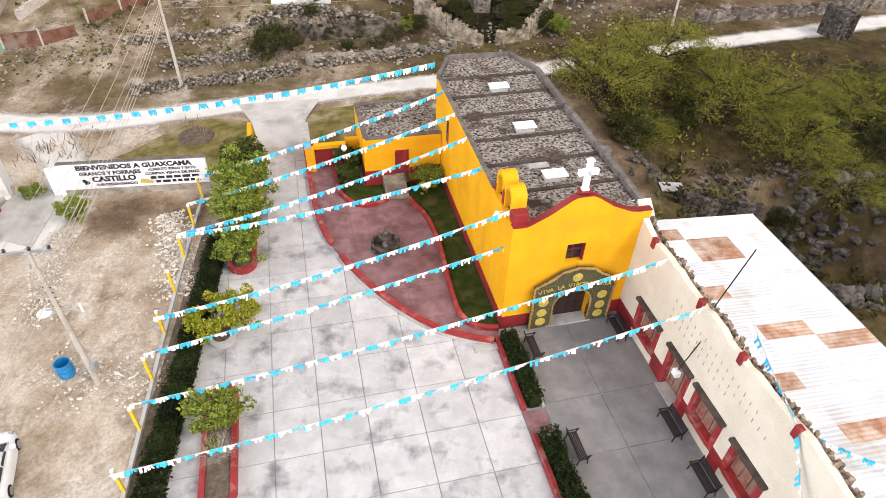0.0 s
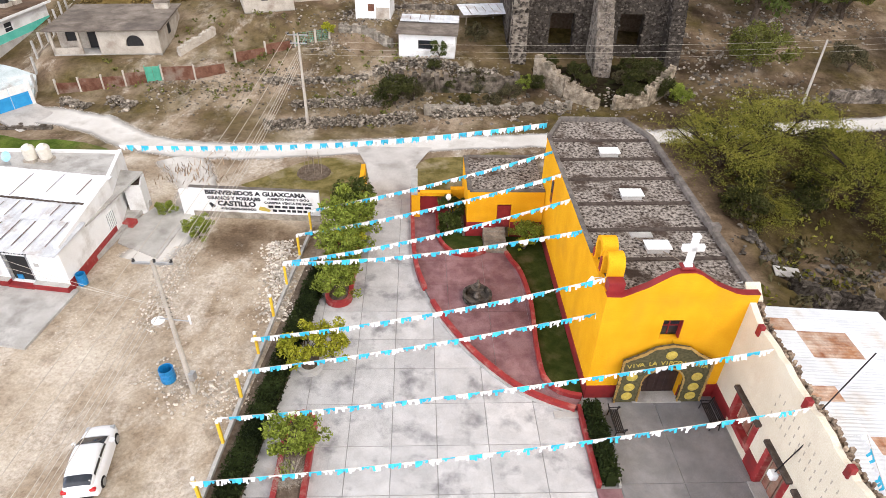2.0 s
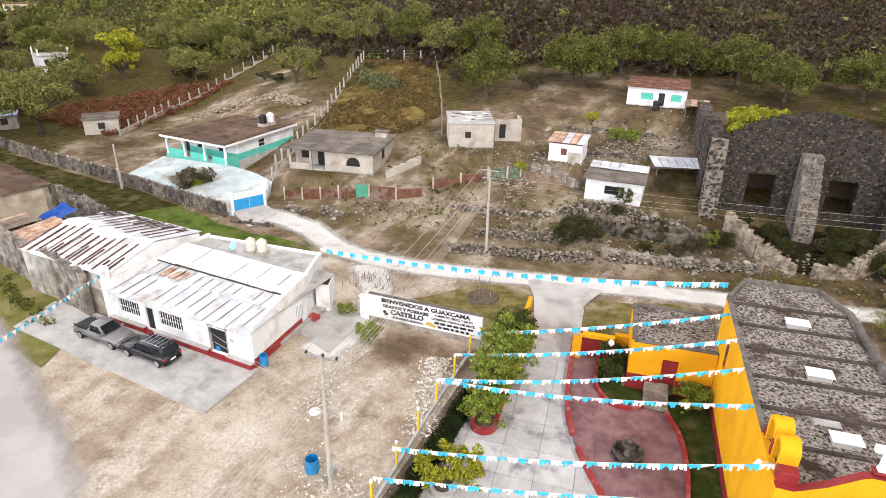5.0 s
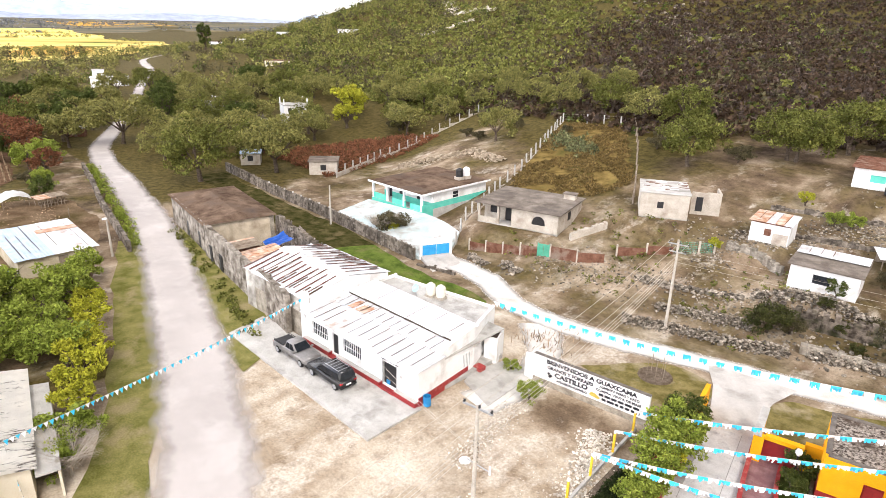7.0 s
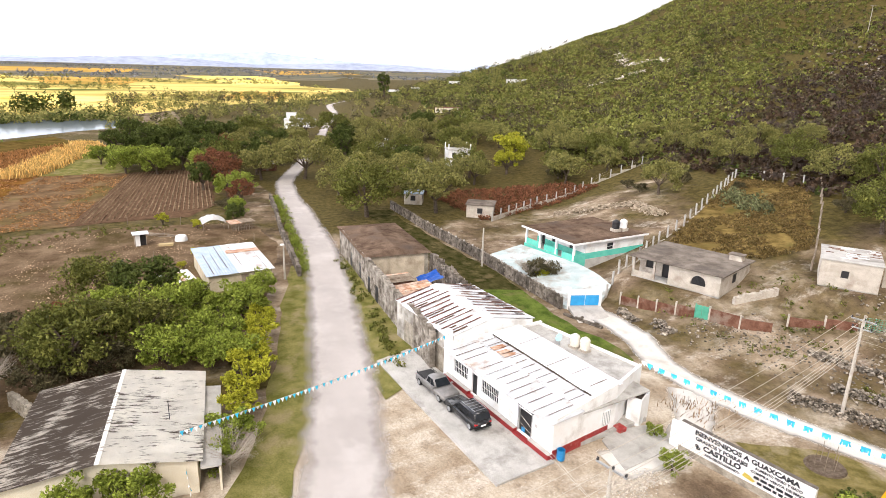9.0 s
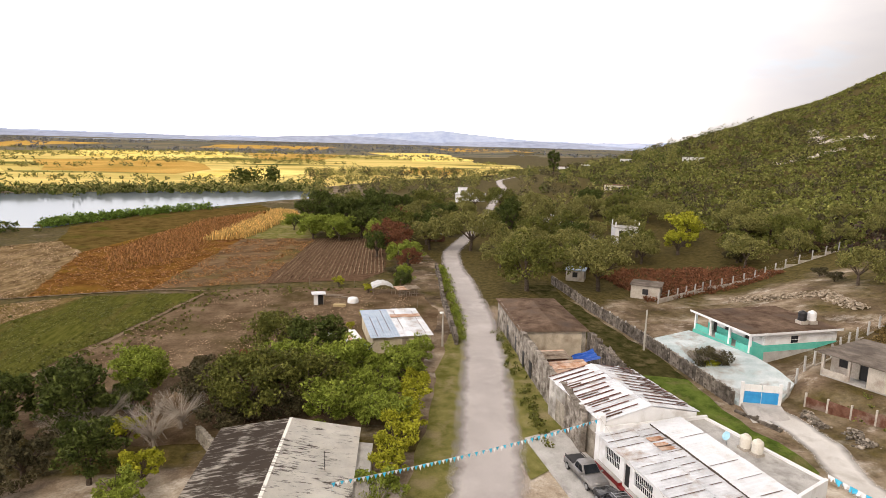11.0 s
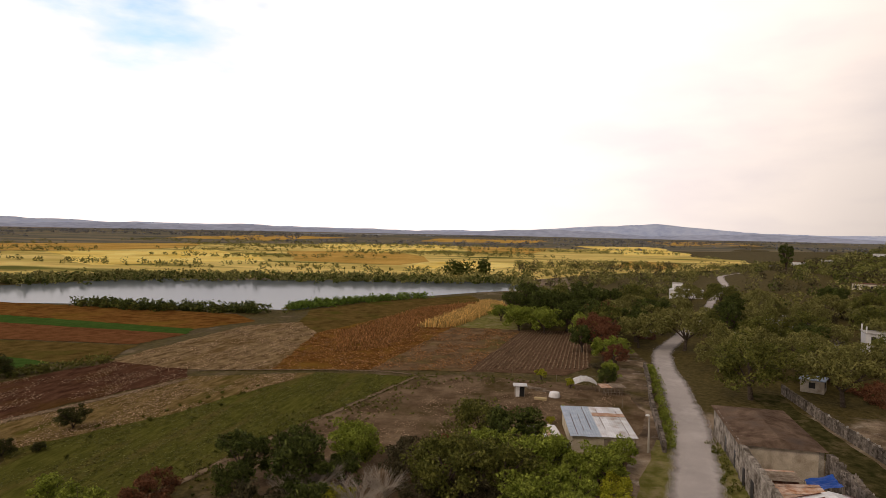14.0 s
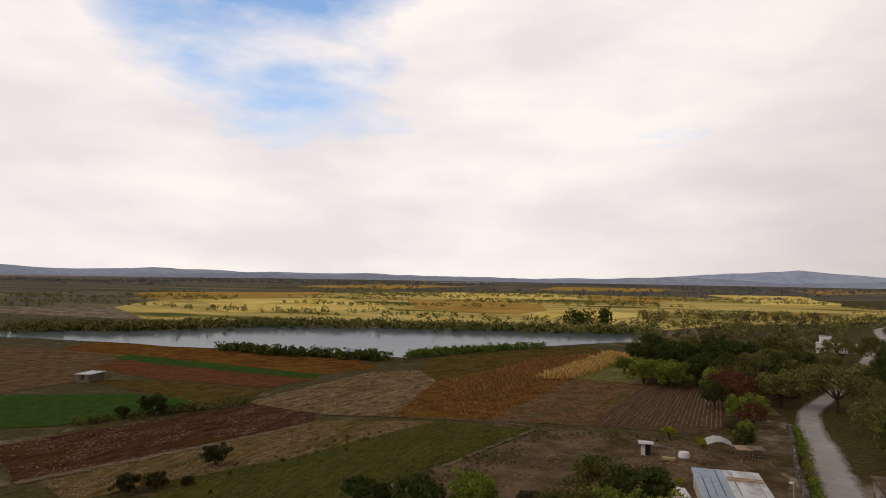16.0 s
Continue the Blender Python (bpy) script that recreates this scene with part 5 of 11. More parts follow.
strip("road", [(-56.2, 50.2), (-51, 50.3), (-45, 49.3), (-40, 47.4), (-31, 48.0), (-20, 51.9), (-10, 55.6), (0, 59.0), (10, 62.5), (22, 67.5), (33, 72), (44, 76), (60, 82), (90, 92)], [4.2, 4.0, 3.8, 3.6, 3.6, 3.8, 4.2, 4.2, 4.2], M["road_white"], "pale caliche road above the church", "road", 0.06)
strip("path", [(-28.8, 30.5), (-28.5, 37), (-31, 42), (-35, 46)], [4.5, 4.2, 4.0, 5.0], M["road_white"], "dusty track between the shop and the road", "track", 0.05)
M["drive"] = material("pale_worn_concrete", (0.44, 0.41, 0.38), (0.56, 0.525, 0.49), 0.5, 0.9, 0.15, 20, (0.30, 0.275, 0.25), 0.35, 0.35, space="World")
strip("path", [(-13.0, 43.6), (-14.4, 46.5), (-15.2, 49.5), (-16.0, 53.0)], [4.2, 3.8, 4.8, 7.6], M["drive"], "concrete drive from the plaza to the road", "drive", 0.075)
M["turf"] = material("dry_trimmed_grass", (0.115, 0.098, 0.03), (0.23, 0.185, 0.075), 0.8, 0.95, 0.6, 9, (0.33, 0.27, 0.18), 0.35, 0.45, space="World")
for ring, lab in (
    ([(-27.0, 42.4), (-25.7, 44.2), (-24.1, 46.8), (-22.3, 48.7), (-19.8, 49.5), (-17.6, 48.6), (-16.6, 46.6), (-16.6, 44.4), (-18.2, 40.6)], "dry trimmed grass island"),
    ([(-12.3, 46.3), (-12.8, 49.6), (-11.9, 51.7), (-9.2, 52.6), (-4.6, 54.6), (-4.9, 45.5)], "dry trimmed grass island")):
    smooth = [tuple(p.xy) for p in curve_through([(*p, 0) for p in [*ring, ring[0]]], 0.7)][:-1]
    patch("grass_verge", smooth, M["turf"], lab, "grass", 0.07, step=1.5, wobble=0.4)
M["verge_green"] = material("lush_green_verge", (0.055, 0.085, 0.016), (0.135, 0.175, 0.036), 0.5, 0.95, 0.6, 8, (0.17, 0.15, 0.06), 0.3, 0.4, space="World")
M["verge"] = material("green_verge", (0.12, 0.12, 0.03), (0.23, 0.205, 0.075), 0.5, 0.95, 0.6, 8, (0.26, 0.215, 0.11), 0.3, 0.6, space="World")
patch("grass_verge", [(-38.5, 41.0), (-43, 46.0), (-56.5, 45.4), (-66, 46.4), (-68, 39.0), (-54, 39.4), (-43, 39.6)], M["verge_green"], "green grass verge behind the shop", "grass", 0.045)
# the shade beside the street wall is put into this verge's colours
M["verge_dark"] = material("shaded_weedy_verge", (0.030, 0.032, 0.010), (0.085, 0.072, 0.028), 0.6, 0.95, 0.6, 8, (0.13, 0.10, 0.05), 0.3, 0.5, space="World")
patch("grass_verge", [(-66, 46.4), (-80, 47.0), (-98, 46.6), (-120, 47.4), (-120, 42), (-95, 41.2), (-68, 39.0)], M["verge_dark"], "weedy verge along the street wall, darkened for shade", "grass", 0.045)
patch("grass_verge", [(-30, 4.5), (-35, 7.2), (-41.5, 9.6), (-51, 12.8), (-62.5, 15.7), (-76, 19.2), (-88, 21.6), (-88, 19), (-72, 14.5), (-58, 10.5), (-48, 7.6), (-40, 4.4), (-33, 0)], M["verge"], "dry and green grass verge beside the road", "grass", 0.035)
patch("grass_verge", [(-45, 18.0), (-49, 18.2), (-59.4, 20.8), (-74, 23.8), (-88, 26.6), (-88, 28.4), (-54, 24.6), (-47, 21.6)], M["verge"], "weedy verge below the ruined wall", "grass", 0.035)

M["fieldpath"] = soft_edged(material("trodden_field_path", (0.13, 0.09, 0.055), (0.24, 0.18, 0.12), 0.8, 0.95, 0.3, 5, space="World"))
FIELD = dict(
    tan=material("gravelly_fallow", (0.101, 0.063, 0.030), (0.303, 0.217, 0.116), 0.5, 0.95, 0.5, 5, (0.121, 0.075, 0.025), 0.09, 0.4, space="World", stretch=(0.5, 1.3, 1), detail=12),
    strip=material("weedy_fallow", (0.090, 0.060, 0.019), (0.240, 0.168, 0.074), 0.6, 0.95, 0.5, 5, (0.079, 0.074, 0.014), 0.12, 0.5, space="World", stretch=(0.5, 1.3, 1), detail=12),
    dark=material("dark_russet_earth", (0.052, 0.024, 0.015), (0.120, 0.060, 0.036), 0.5, 0.95, 0.5, 4, (0.092, 0.050, 0.014), 0.08, 0.4, space="World", stretch=(0.5, 1.3, 1), detail=12),
    rust=material("red_brown_earth", (0.12, 0.050, 0.020), (0.19, 0.084, 0.036), 0.4, 0.95, 0.4, 4, space="World", detail=12),
    furrow=material("ploughed_earth", (0.091, 0.052, 0.032), (0.152, 0.095, 0.059), 0.8, 0.95, 0.5, 6, space="World", detail=12),
    soil=material("brown_field", (0.104, 0.063, 0.034), (0.213, 0.140, 0.078), 0.30, 0.95, 0.5, 4, (0.122, 0.100, 0.032), 0.07, 0.4, space="World", detail=12),
    yard=material("trodden_yard_earth", (0.095, 0.062, 0.036), (0.205, 0.145, 0.092), 0.25, 0.95, 0.5, 4, (0.075, 0.056, 0.024), 0.10, 0.5, space="World", detail=12),
    red=material("russet_stubble", (0.105, 0.044, 0.012), (0.219, 0.107, 0.029), 0.30, 0.95, 0.5, 4.0, (0.190, 0.114, 0.021), 0.05, 0.4, space="World", detail=12),
    green=material("green_crop", (0.058, 0.062, 0.012), (0.118, 0.115, 0.027), 0.9, 0.95, 0.5, 5.0, (0.13, 0.098, 0.034), 0.16, 0.35, space="World", stretch=(0.35, 1.6, 1), detail=12),
    bright=material("bright_green_crop", (0.036, 0.078, 0.016), (0.060, 0.110, 0.024), 0.4, 0.95, 0.4, 3.0, space="World", detail=12),
    olive=material("olive_pasture", (0.078, 0.052, 0.016), (0.150, 0.100, 0.032), 0.3, 0.95, 0.4, 4, (0.075, 0.078, 0.014), 0.06, 0.4, space="World", detail=12),
    # gold and plain are brightened to stand for sun breaking through cloud
    gold=material("sunlit_gold_stubble", (0.84, 0.60, 0.14), (0.95, 0.78, 0.28), 0.02, 0.95, 0.2, 0.5, (0.55, 0.36, 0.07), 0.015, 0.4, space="World"),
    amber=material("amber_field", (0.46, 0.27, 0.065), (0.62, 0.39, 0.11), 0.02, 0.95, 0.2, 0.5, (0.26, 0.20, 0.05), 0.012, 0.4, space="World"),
    plain=material("sunlit_far_plain", (0.50, 0.385, 0.11), (0.80, 0.62, 0.22), 0.012, 0.95, 0.2, 0.08, (0.145, 0.150, 0.042), 0.008, 0.72, space="World", stretch=(1.6, 0.5, 1)),
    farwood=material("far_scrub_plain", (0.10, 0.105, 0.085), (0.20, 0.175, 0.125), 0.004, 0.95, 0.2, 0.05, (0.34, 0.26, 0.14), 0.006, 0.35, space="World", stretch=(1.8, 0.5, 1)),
)
patch("field", [(-58, -26), (-66, -38), (-80, -36), (-100, -27), (-121, -21), (-122, -2), (-118, 18), (-100, 20), (-72, 12), (-58, 6), (-56, -14)], FIELD["yard"], "bare brown yard earth round the sheds", "field", 0.03)
patch("field", [(-195.7, -1.9), (-199.7, 19.9), (-138.2, 14.5), (-127.6, 8.1), (-126.3, -12.5)], FIELD["furrow"], "ploughed brown field with furrows", "field", 0.05)
patch("field", [(-194.9, -24.7), (-195.7, -1.9), (-126.3, -12.5), (-122.7, -33.0)], FIELD["soil"], "brown fallow field", "field", 0.045)
patch("field", [(-169.6, -61.8), (-245.2, -44.2), (-279, -19.9), (-266, -9), (-194.9, -24.7), (-122.7, -33.0), (-117.5, -52.9)], FIELD["red"], "russet dry stubble field", "field", 0.055)
patch("field", [(-266, -9), (-194.9, -24.7), (-195.7, -1.9), (-225, -4)], M["verge"], "green strip of weeds", "field", 0.06)
patch("field", [(-117.1, -90.3), (-176.5, -88.1), (-192.4, -75.9), (-169.6, -61.8), (-117.5, -52.9), (-113.5, -69.6)], FIELD["tan"], "gravelly tan fallow field", "field", 0.045)
patch("field", [(-192.4, -75.9), (-169.6, -61.8), (-245.2, -44.2), (-279, -19.9), (-300, -30), (-262, -66), (-226, -84)], FIELD["olive"], "olive pasture beside the lake", "field", 0.04)
patch("field", [(-117.5, -42.5), (-118.6, -22.4), (-72.7, -37.3), (-61, -39.5), (-48, -46), (-44, -62), (-60.6, -62.5), (-65.6, -66.4), (-84.4, -55.2)], FIELD["green"], "low green crop field", "field", 0.06)
patch("field", [(-107.7, -65.6), (-117.5, -42.5), (-84.4, -55.2), (-65.6, -66.4), (-55, -72), (-60, -82), (-75.9, -77.1)], FIELD["strip"], "weedy olive fallow strip", "field", 0.045)
patch("field", [(-117, -88.2), (-113.5, -69.6), (-107.4, -66.0), (-76.6, -77.8), (-58, -86), (-70, -106), (-95.9, -96.2)], FIELD["dark"], "dark russet ploughed strip", "field", 0.06)
patch("field", [(-117, -118), (-113, -101.1), (-101.9, -102), (-84, -110), (-70, -130), (-100, -150)], FIELD["bright"], "bright green crop field", "field", 0.06)
patch("field", [(-134.2, -133), (-136, -96.6), (-116.8, -90.7), (-113, -101.1), (-117, -118), (-125, -150)], FIELD["olive"], "olive pasture strip", "field", 0.055)
patch("field", [(-170, -180), (-156.5, -95.2), (-137.4, -97.6), (-135.7, -134.3), (-145, -170)], FIELD["rust"], "red-brown bare field strip", "field", 0.05)
patch("field", [(-180, -190), (-166.5, -98.4), (-156.5, -95.2), (-161.9, -159.5), (-168, -185)], FIELD["bright"], "thin green crop strip", "field", 0.06)
patch("field", [(-212, -240), (-209, -150.4), (-206, -105), (-189.1, -90), (-166.5, -98.4), (-174.6, -171.6), (-182, -230)], FIELD["red"], "russet dry field beside the lake", "field", 0.05)
patch("field", [(-145, -170), (-125, -150), (-100, -150), (-70, -130), (-40, -180), (-120, -260), (-180, -250), (-180, -190)], FIELD["soil"], "brown fallow field", "field", 0.035)
strip("field_path", [(-50, -43), (-61.8, -38.9), (-71.7, -36.8), (-86.4, -31.9), (-104, -26.6), (-118.6, -22.2)], [1.3, 1.1], M["fieldpath"], "trodden earth path between the fields", "path", 0.09)
strip("field_path", [(-58, -85), (-75.9, -77.1), (-88.2, -71.9), (-106, -64.8)], [2.6, 2.2, 1.6], M["fieldpath"], "trodden earth path between the fields", "path", 0.09)
strip("field_path", [(-113, -68), (-117.5, -52.9), (-121.6, -32.7), (-120.2, -22.7)], [0.8, 1.0, 1.3], M["fieldpath"], "trodden earth path between the fields", "path", 0.09)
M["furrowtop"] = material("pale_stubble_ridge", (0.080, 0.048, 0.03), (0.30, 0.215, 0.135), 1.1, 0.95, 0.4, 5, space="World", detail=10)
# furrow ridges
bm = bmesh.new()
for i in range(26):
    t = i / 25
    a, b = Vector((-127 - 9 * t, -11.5 + 25 * t, 0)), Vector((-194.5 - 3 * t, -2 + 20.5 * t, 0))
    rows = []
    for j in range(19):
        p = a.lerp(b, j / 18)
        z = height(p.x, p.y) + 0.05
        rows.append([bm.verts.new((p.x, p.y + o + 0.05 * random.uniform(-1, 1), z + h)) for o, h in ((-0.2, 0), (0.1 * random.uniform(-1, 1), 0.08 + 0.16 * random.random()), (0.2, 0))])
    for r0, r1 in zip(rows, rows[1:]):
        bm.faces.new((r0[0], r0[1], r1[1], r1[0]))
        bm.faces.new((r0[1], r0[2], r1[2], r1[1]))
solid("furrow_ridges", bm, M["furrowtop"], "long ridges of ploughed brown earth topped with pale stubble", "furrows", kind="stuff")

LAKE = [(-196, -330), (-207, -275), (-214, -230), (-211, -200), (-214, -165), (-217, -130), (-222, -97), (-246, -85), (-262, -70), (-290, -45), (-320, -18), (-338, -4), (-372, -6), (-381, -10), (-374, -50), (-368, -86), (-352, -150), (-330, -222), (-300, -245), (-268, -262), (-235, -300), (-212, -335)]
patch("lake", LAKE, M["water"], "calm grey lake that mirrors the sky", "lake", 0.10, step=60)
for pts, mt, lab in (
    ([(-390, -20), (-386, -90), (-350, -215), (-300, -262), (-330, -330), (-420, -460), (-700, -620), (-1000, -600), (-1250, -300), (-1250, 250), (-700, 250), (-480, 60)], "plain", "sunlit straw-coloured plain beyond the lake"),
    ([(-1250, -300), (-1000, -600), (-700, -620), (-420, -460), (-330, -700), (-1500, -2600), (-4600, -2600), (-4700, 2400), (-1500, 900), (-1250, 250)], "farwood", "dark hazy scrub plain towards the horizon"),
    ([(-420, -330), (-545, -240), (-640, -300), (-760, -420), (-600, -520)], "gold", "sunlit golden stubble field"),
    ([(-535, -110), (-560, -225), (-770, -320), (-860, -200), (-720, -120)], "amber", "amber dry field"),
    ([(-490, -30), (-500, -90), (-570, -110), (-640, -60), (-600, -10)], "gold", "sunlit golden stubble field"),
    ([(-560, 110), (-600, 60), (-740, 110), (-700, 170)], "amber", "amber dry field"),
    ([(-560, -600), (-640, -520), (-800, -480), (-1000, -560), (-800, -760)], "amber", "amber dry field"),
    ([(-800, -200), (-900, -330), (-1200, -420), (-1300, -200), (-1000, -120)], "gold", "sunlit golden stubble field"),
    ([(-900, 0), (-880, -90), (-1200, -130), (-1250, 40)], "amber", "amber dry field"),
    ([(-1000, 250), (-950, 150), (-1500, 100), (-1600, 300)], "gold", "pale sunlit dry field on the plain"),
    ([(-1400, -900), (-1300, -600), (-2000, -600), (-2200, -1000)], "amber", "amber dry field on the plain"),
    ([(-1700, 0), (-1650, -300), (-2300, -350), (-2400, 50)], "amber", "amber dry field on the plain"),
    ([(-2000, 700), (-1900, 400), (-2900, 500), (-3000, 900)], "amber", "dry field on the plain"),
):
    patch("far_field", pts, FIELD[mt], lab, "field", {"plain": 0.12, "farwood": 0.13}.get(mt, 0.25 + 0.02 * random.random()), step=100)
patch("far_lake", [(-3000, -1250), (-3250, -1250), (-3900, -420), (-3400, -480)], M["water"], "thin strip of far water", "lake", 0.4, step=400)


def add_far_hills():
    rng = random.Random(3)
    # distance haze is painted into the blue of both hill rows
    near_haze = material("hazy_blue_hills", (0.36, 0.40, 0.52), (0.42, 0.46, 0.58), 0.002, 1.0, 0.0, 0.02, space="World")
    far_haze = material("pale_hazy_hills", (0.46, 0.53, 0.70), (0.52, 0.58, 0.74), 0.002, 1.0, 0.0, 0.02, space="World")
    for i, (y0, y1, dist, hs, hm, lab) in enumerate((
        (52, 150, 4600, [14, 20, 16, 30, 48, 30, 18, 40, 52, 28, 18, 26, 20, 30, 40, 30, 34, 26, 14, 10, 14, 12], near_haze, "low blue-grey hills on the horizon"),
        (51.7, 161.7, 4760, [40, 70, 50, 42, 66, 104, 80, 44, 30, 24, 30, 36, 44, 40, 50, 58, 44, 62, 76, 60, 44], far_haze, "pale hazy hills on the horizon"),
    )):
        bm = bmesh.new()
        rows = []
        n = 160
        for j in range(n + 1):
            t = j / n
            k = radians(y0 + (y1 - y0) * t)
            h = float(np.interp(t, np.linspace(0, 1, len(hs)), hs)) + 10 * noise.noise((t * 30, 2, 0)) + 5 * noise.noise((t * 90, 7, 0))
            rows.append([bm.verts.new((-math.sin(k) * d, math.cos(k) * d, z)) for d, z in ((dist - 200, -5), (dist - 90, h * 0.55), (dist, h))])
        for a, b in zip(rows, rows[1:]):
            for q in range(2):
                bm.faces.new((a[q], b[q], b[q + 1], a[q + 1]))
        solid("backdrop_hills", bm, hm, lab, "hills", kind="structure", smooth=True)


add_far_hills()


# ---------- shop row ----------
SHOP = Matrix.Translation((-31.3, 26.6, 0)) @ Matrix.Rotation(radians(5.0), 4, "Z")


def sheets(parent, u0, u1, v0, z0, v1, z1, width, mats, rng, name="roof_sheet", ribs=6, laps=0.85):
    """Corrugated roof sheets side by side from (v0, z0) up to (v1, z1), each lapped on the next and a little uneven."""
    n = max(1, round((u1 - u0) / width))
    w = (u1 - u0) / n
    for i in range(n):
        bm = bmesh.new()
        a = u0 + i * w - 0.03
        lift = 0.02 * (i % 2) + rng.uniform(0, 0.015)
        dv = rng.uniform(-0.08, 0.08)
        rows = []
        for v, z in ((v0 + dv, z0), (v1 + dv * 0.5, z1)):
            rows.append([bm.verts.new((a + (w + 0.06) * j / ribs, v, z + lift + (0.03 if j % 2 else 0))) for j in range(ribs + 1)])
        for j in range(ribs):
            bm.faces.new((rows[0][j], rows[0][j + 1], rows[1][j + 1], rows[1][j]))
        r = bmesh.ops.extrude_face_region(bm, geom=bm.faces[:])
        for q in r["geom"]:
            if isinstance(q, bmesh.types.BMVert):
                q.co.z -= 0.02
        part(name, bm, rng.choice(mats), parent)
        if i and rng.random() < laps:
            t0, t1 = rng.uniform(0, 0.25), rng.uniform(0.7, 1.0)
            e = rng.uniform(0.025, 0.05)
            bm = bmesh.new()
            q = [bm.verts.new((a + s * e, v0 + (v1 - v0) * t, z0 + (z1 - z0) * t + 0.075)) for s, t in ((-1, t0), (1, t0), (1, t1), (-1, t1))]
            bm.faces.new(q)
            bmesh.ops.solidify(bm, geom=bm.faces[:], thickness=0.012)
            part("lap_seam", bm, M["seam"], parent, "dark dirty lap between sheets")


M["tinwhite"] = material("clean_white_sheet", (0.70, 0.71, 0.73), (0.80, 0.81, 0.83), 0.8, 0.5, 0.1, 18, (0.6, 0.58, 0.55), 0.5, 0.25, vary=0.05)
M["rustred"] = material("dark_red_rust", (0.14, 0.055, 0.042), (0.30, 0.15, 0.115), 1.5, 0.85, 0.2, 18, (0.55, 0.5, 0.46), 0.8, 0.35)
M["seam"] = material("dirty_rusty_seam", (0.10, 0.055, 0.038), (0.22, 0.13, 0.09), 3, 0.85, 0.2, 20)


def wall_with(parent, name, u0, u1, z1, opens, mat, thick=0.3, v=0.0, z0=0.0):
    """A straight wall along u at v, with openings (u0, u1, z0, z1)."""
    def bit(*b):
        part(name, box(*b), mat, parent)
    edges = [u0]
    for a, b, c, d in sorted(opens):
        bit(edges[-1], a, v, v + thick, z0, z1)
        if c > z0:
            bit(a, b, v, v + thick, z0, c)
        bit(a, b, v, v + thick, d, z1)
        edges.append(b)
    bit(edges[-1], u1, v, v + thick, z0, z1)


def add_window(parent, a, b, c, d, v, glass=None, frame=None, bars=4, label="window with white iron bars"):
    w = part("window", box(a, b, v + 0.14, v + 0.18, c, d), glass or M["glass"], parent, label)
    fr = frame or M["white"]
    for x0, x1, z0, z1 in ((a, b, c, c + 0.06), (a, b, d - 0.06, d), (a, a + 0.06, c, d), (b - 0.06, b, c, d)):
        part("frame", box(x0, x1, v + 0.02, v + 0.12, z0, z1), fr, w)
    for i in range(1, bars):
        x = a + (b - a) * i / bars
        part("bar", box(x - 0.02, x + 0.02, v + 0.0, v + 0.03, c, d), fr, w)
    if bars:
        part("bar", box(a, b, v - 0.005, v + 0.02, (c + d) / 2 - 0.02, (c + d) / 2 + 0.02), fr, w)
    return w


def text_mesh(body, size, mat, parent, m, name="lettering", extrude=0.004, align="LEFT", width=None):
    cu = bpy.data.curves.new(name, "FONT")
    cu.body, cu.size, cu.extrude, cu.align_x = body, size, extrude, align
    cu.resolution_u, cu.offset = 3, 0.02 * size / 0.4
    tmp = bpy.data.objects.new(name, cu)
    me = bpy.data.meshes.new_from_object(tmp)
    me.materials.append(mat)
    ob = new(name, me)
    ob.parent = parent
    if width:
        xs = [v.co.x for v in me.vertices]
        m = m @ Matrix.Diagonal((width / (max(xs) - min(xs)), 1, 1, 1))
    ob.matrix_local = m
    return ob


M["dishblue"] = material("pale_blue_dish_paint", (0.30, 0.55, 0.66), (0.40, 0.64, 0.74), 2, 0.5, 0.05, 20)
M["tankcream"] = material("cream_plastic_tank", (0.66, 0.61, 0.52), (0.76, 0.72, 0.63), 1.2, 0.5, 0.05, 20)


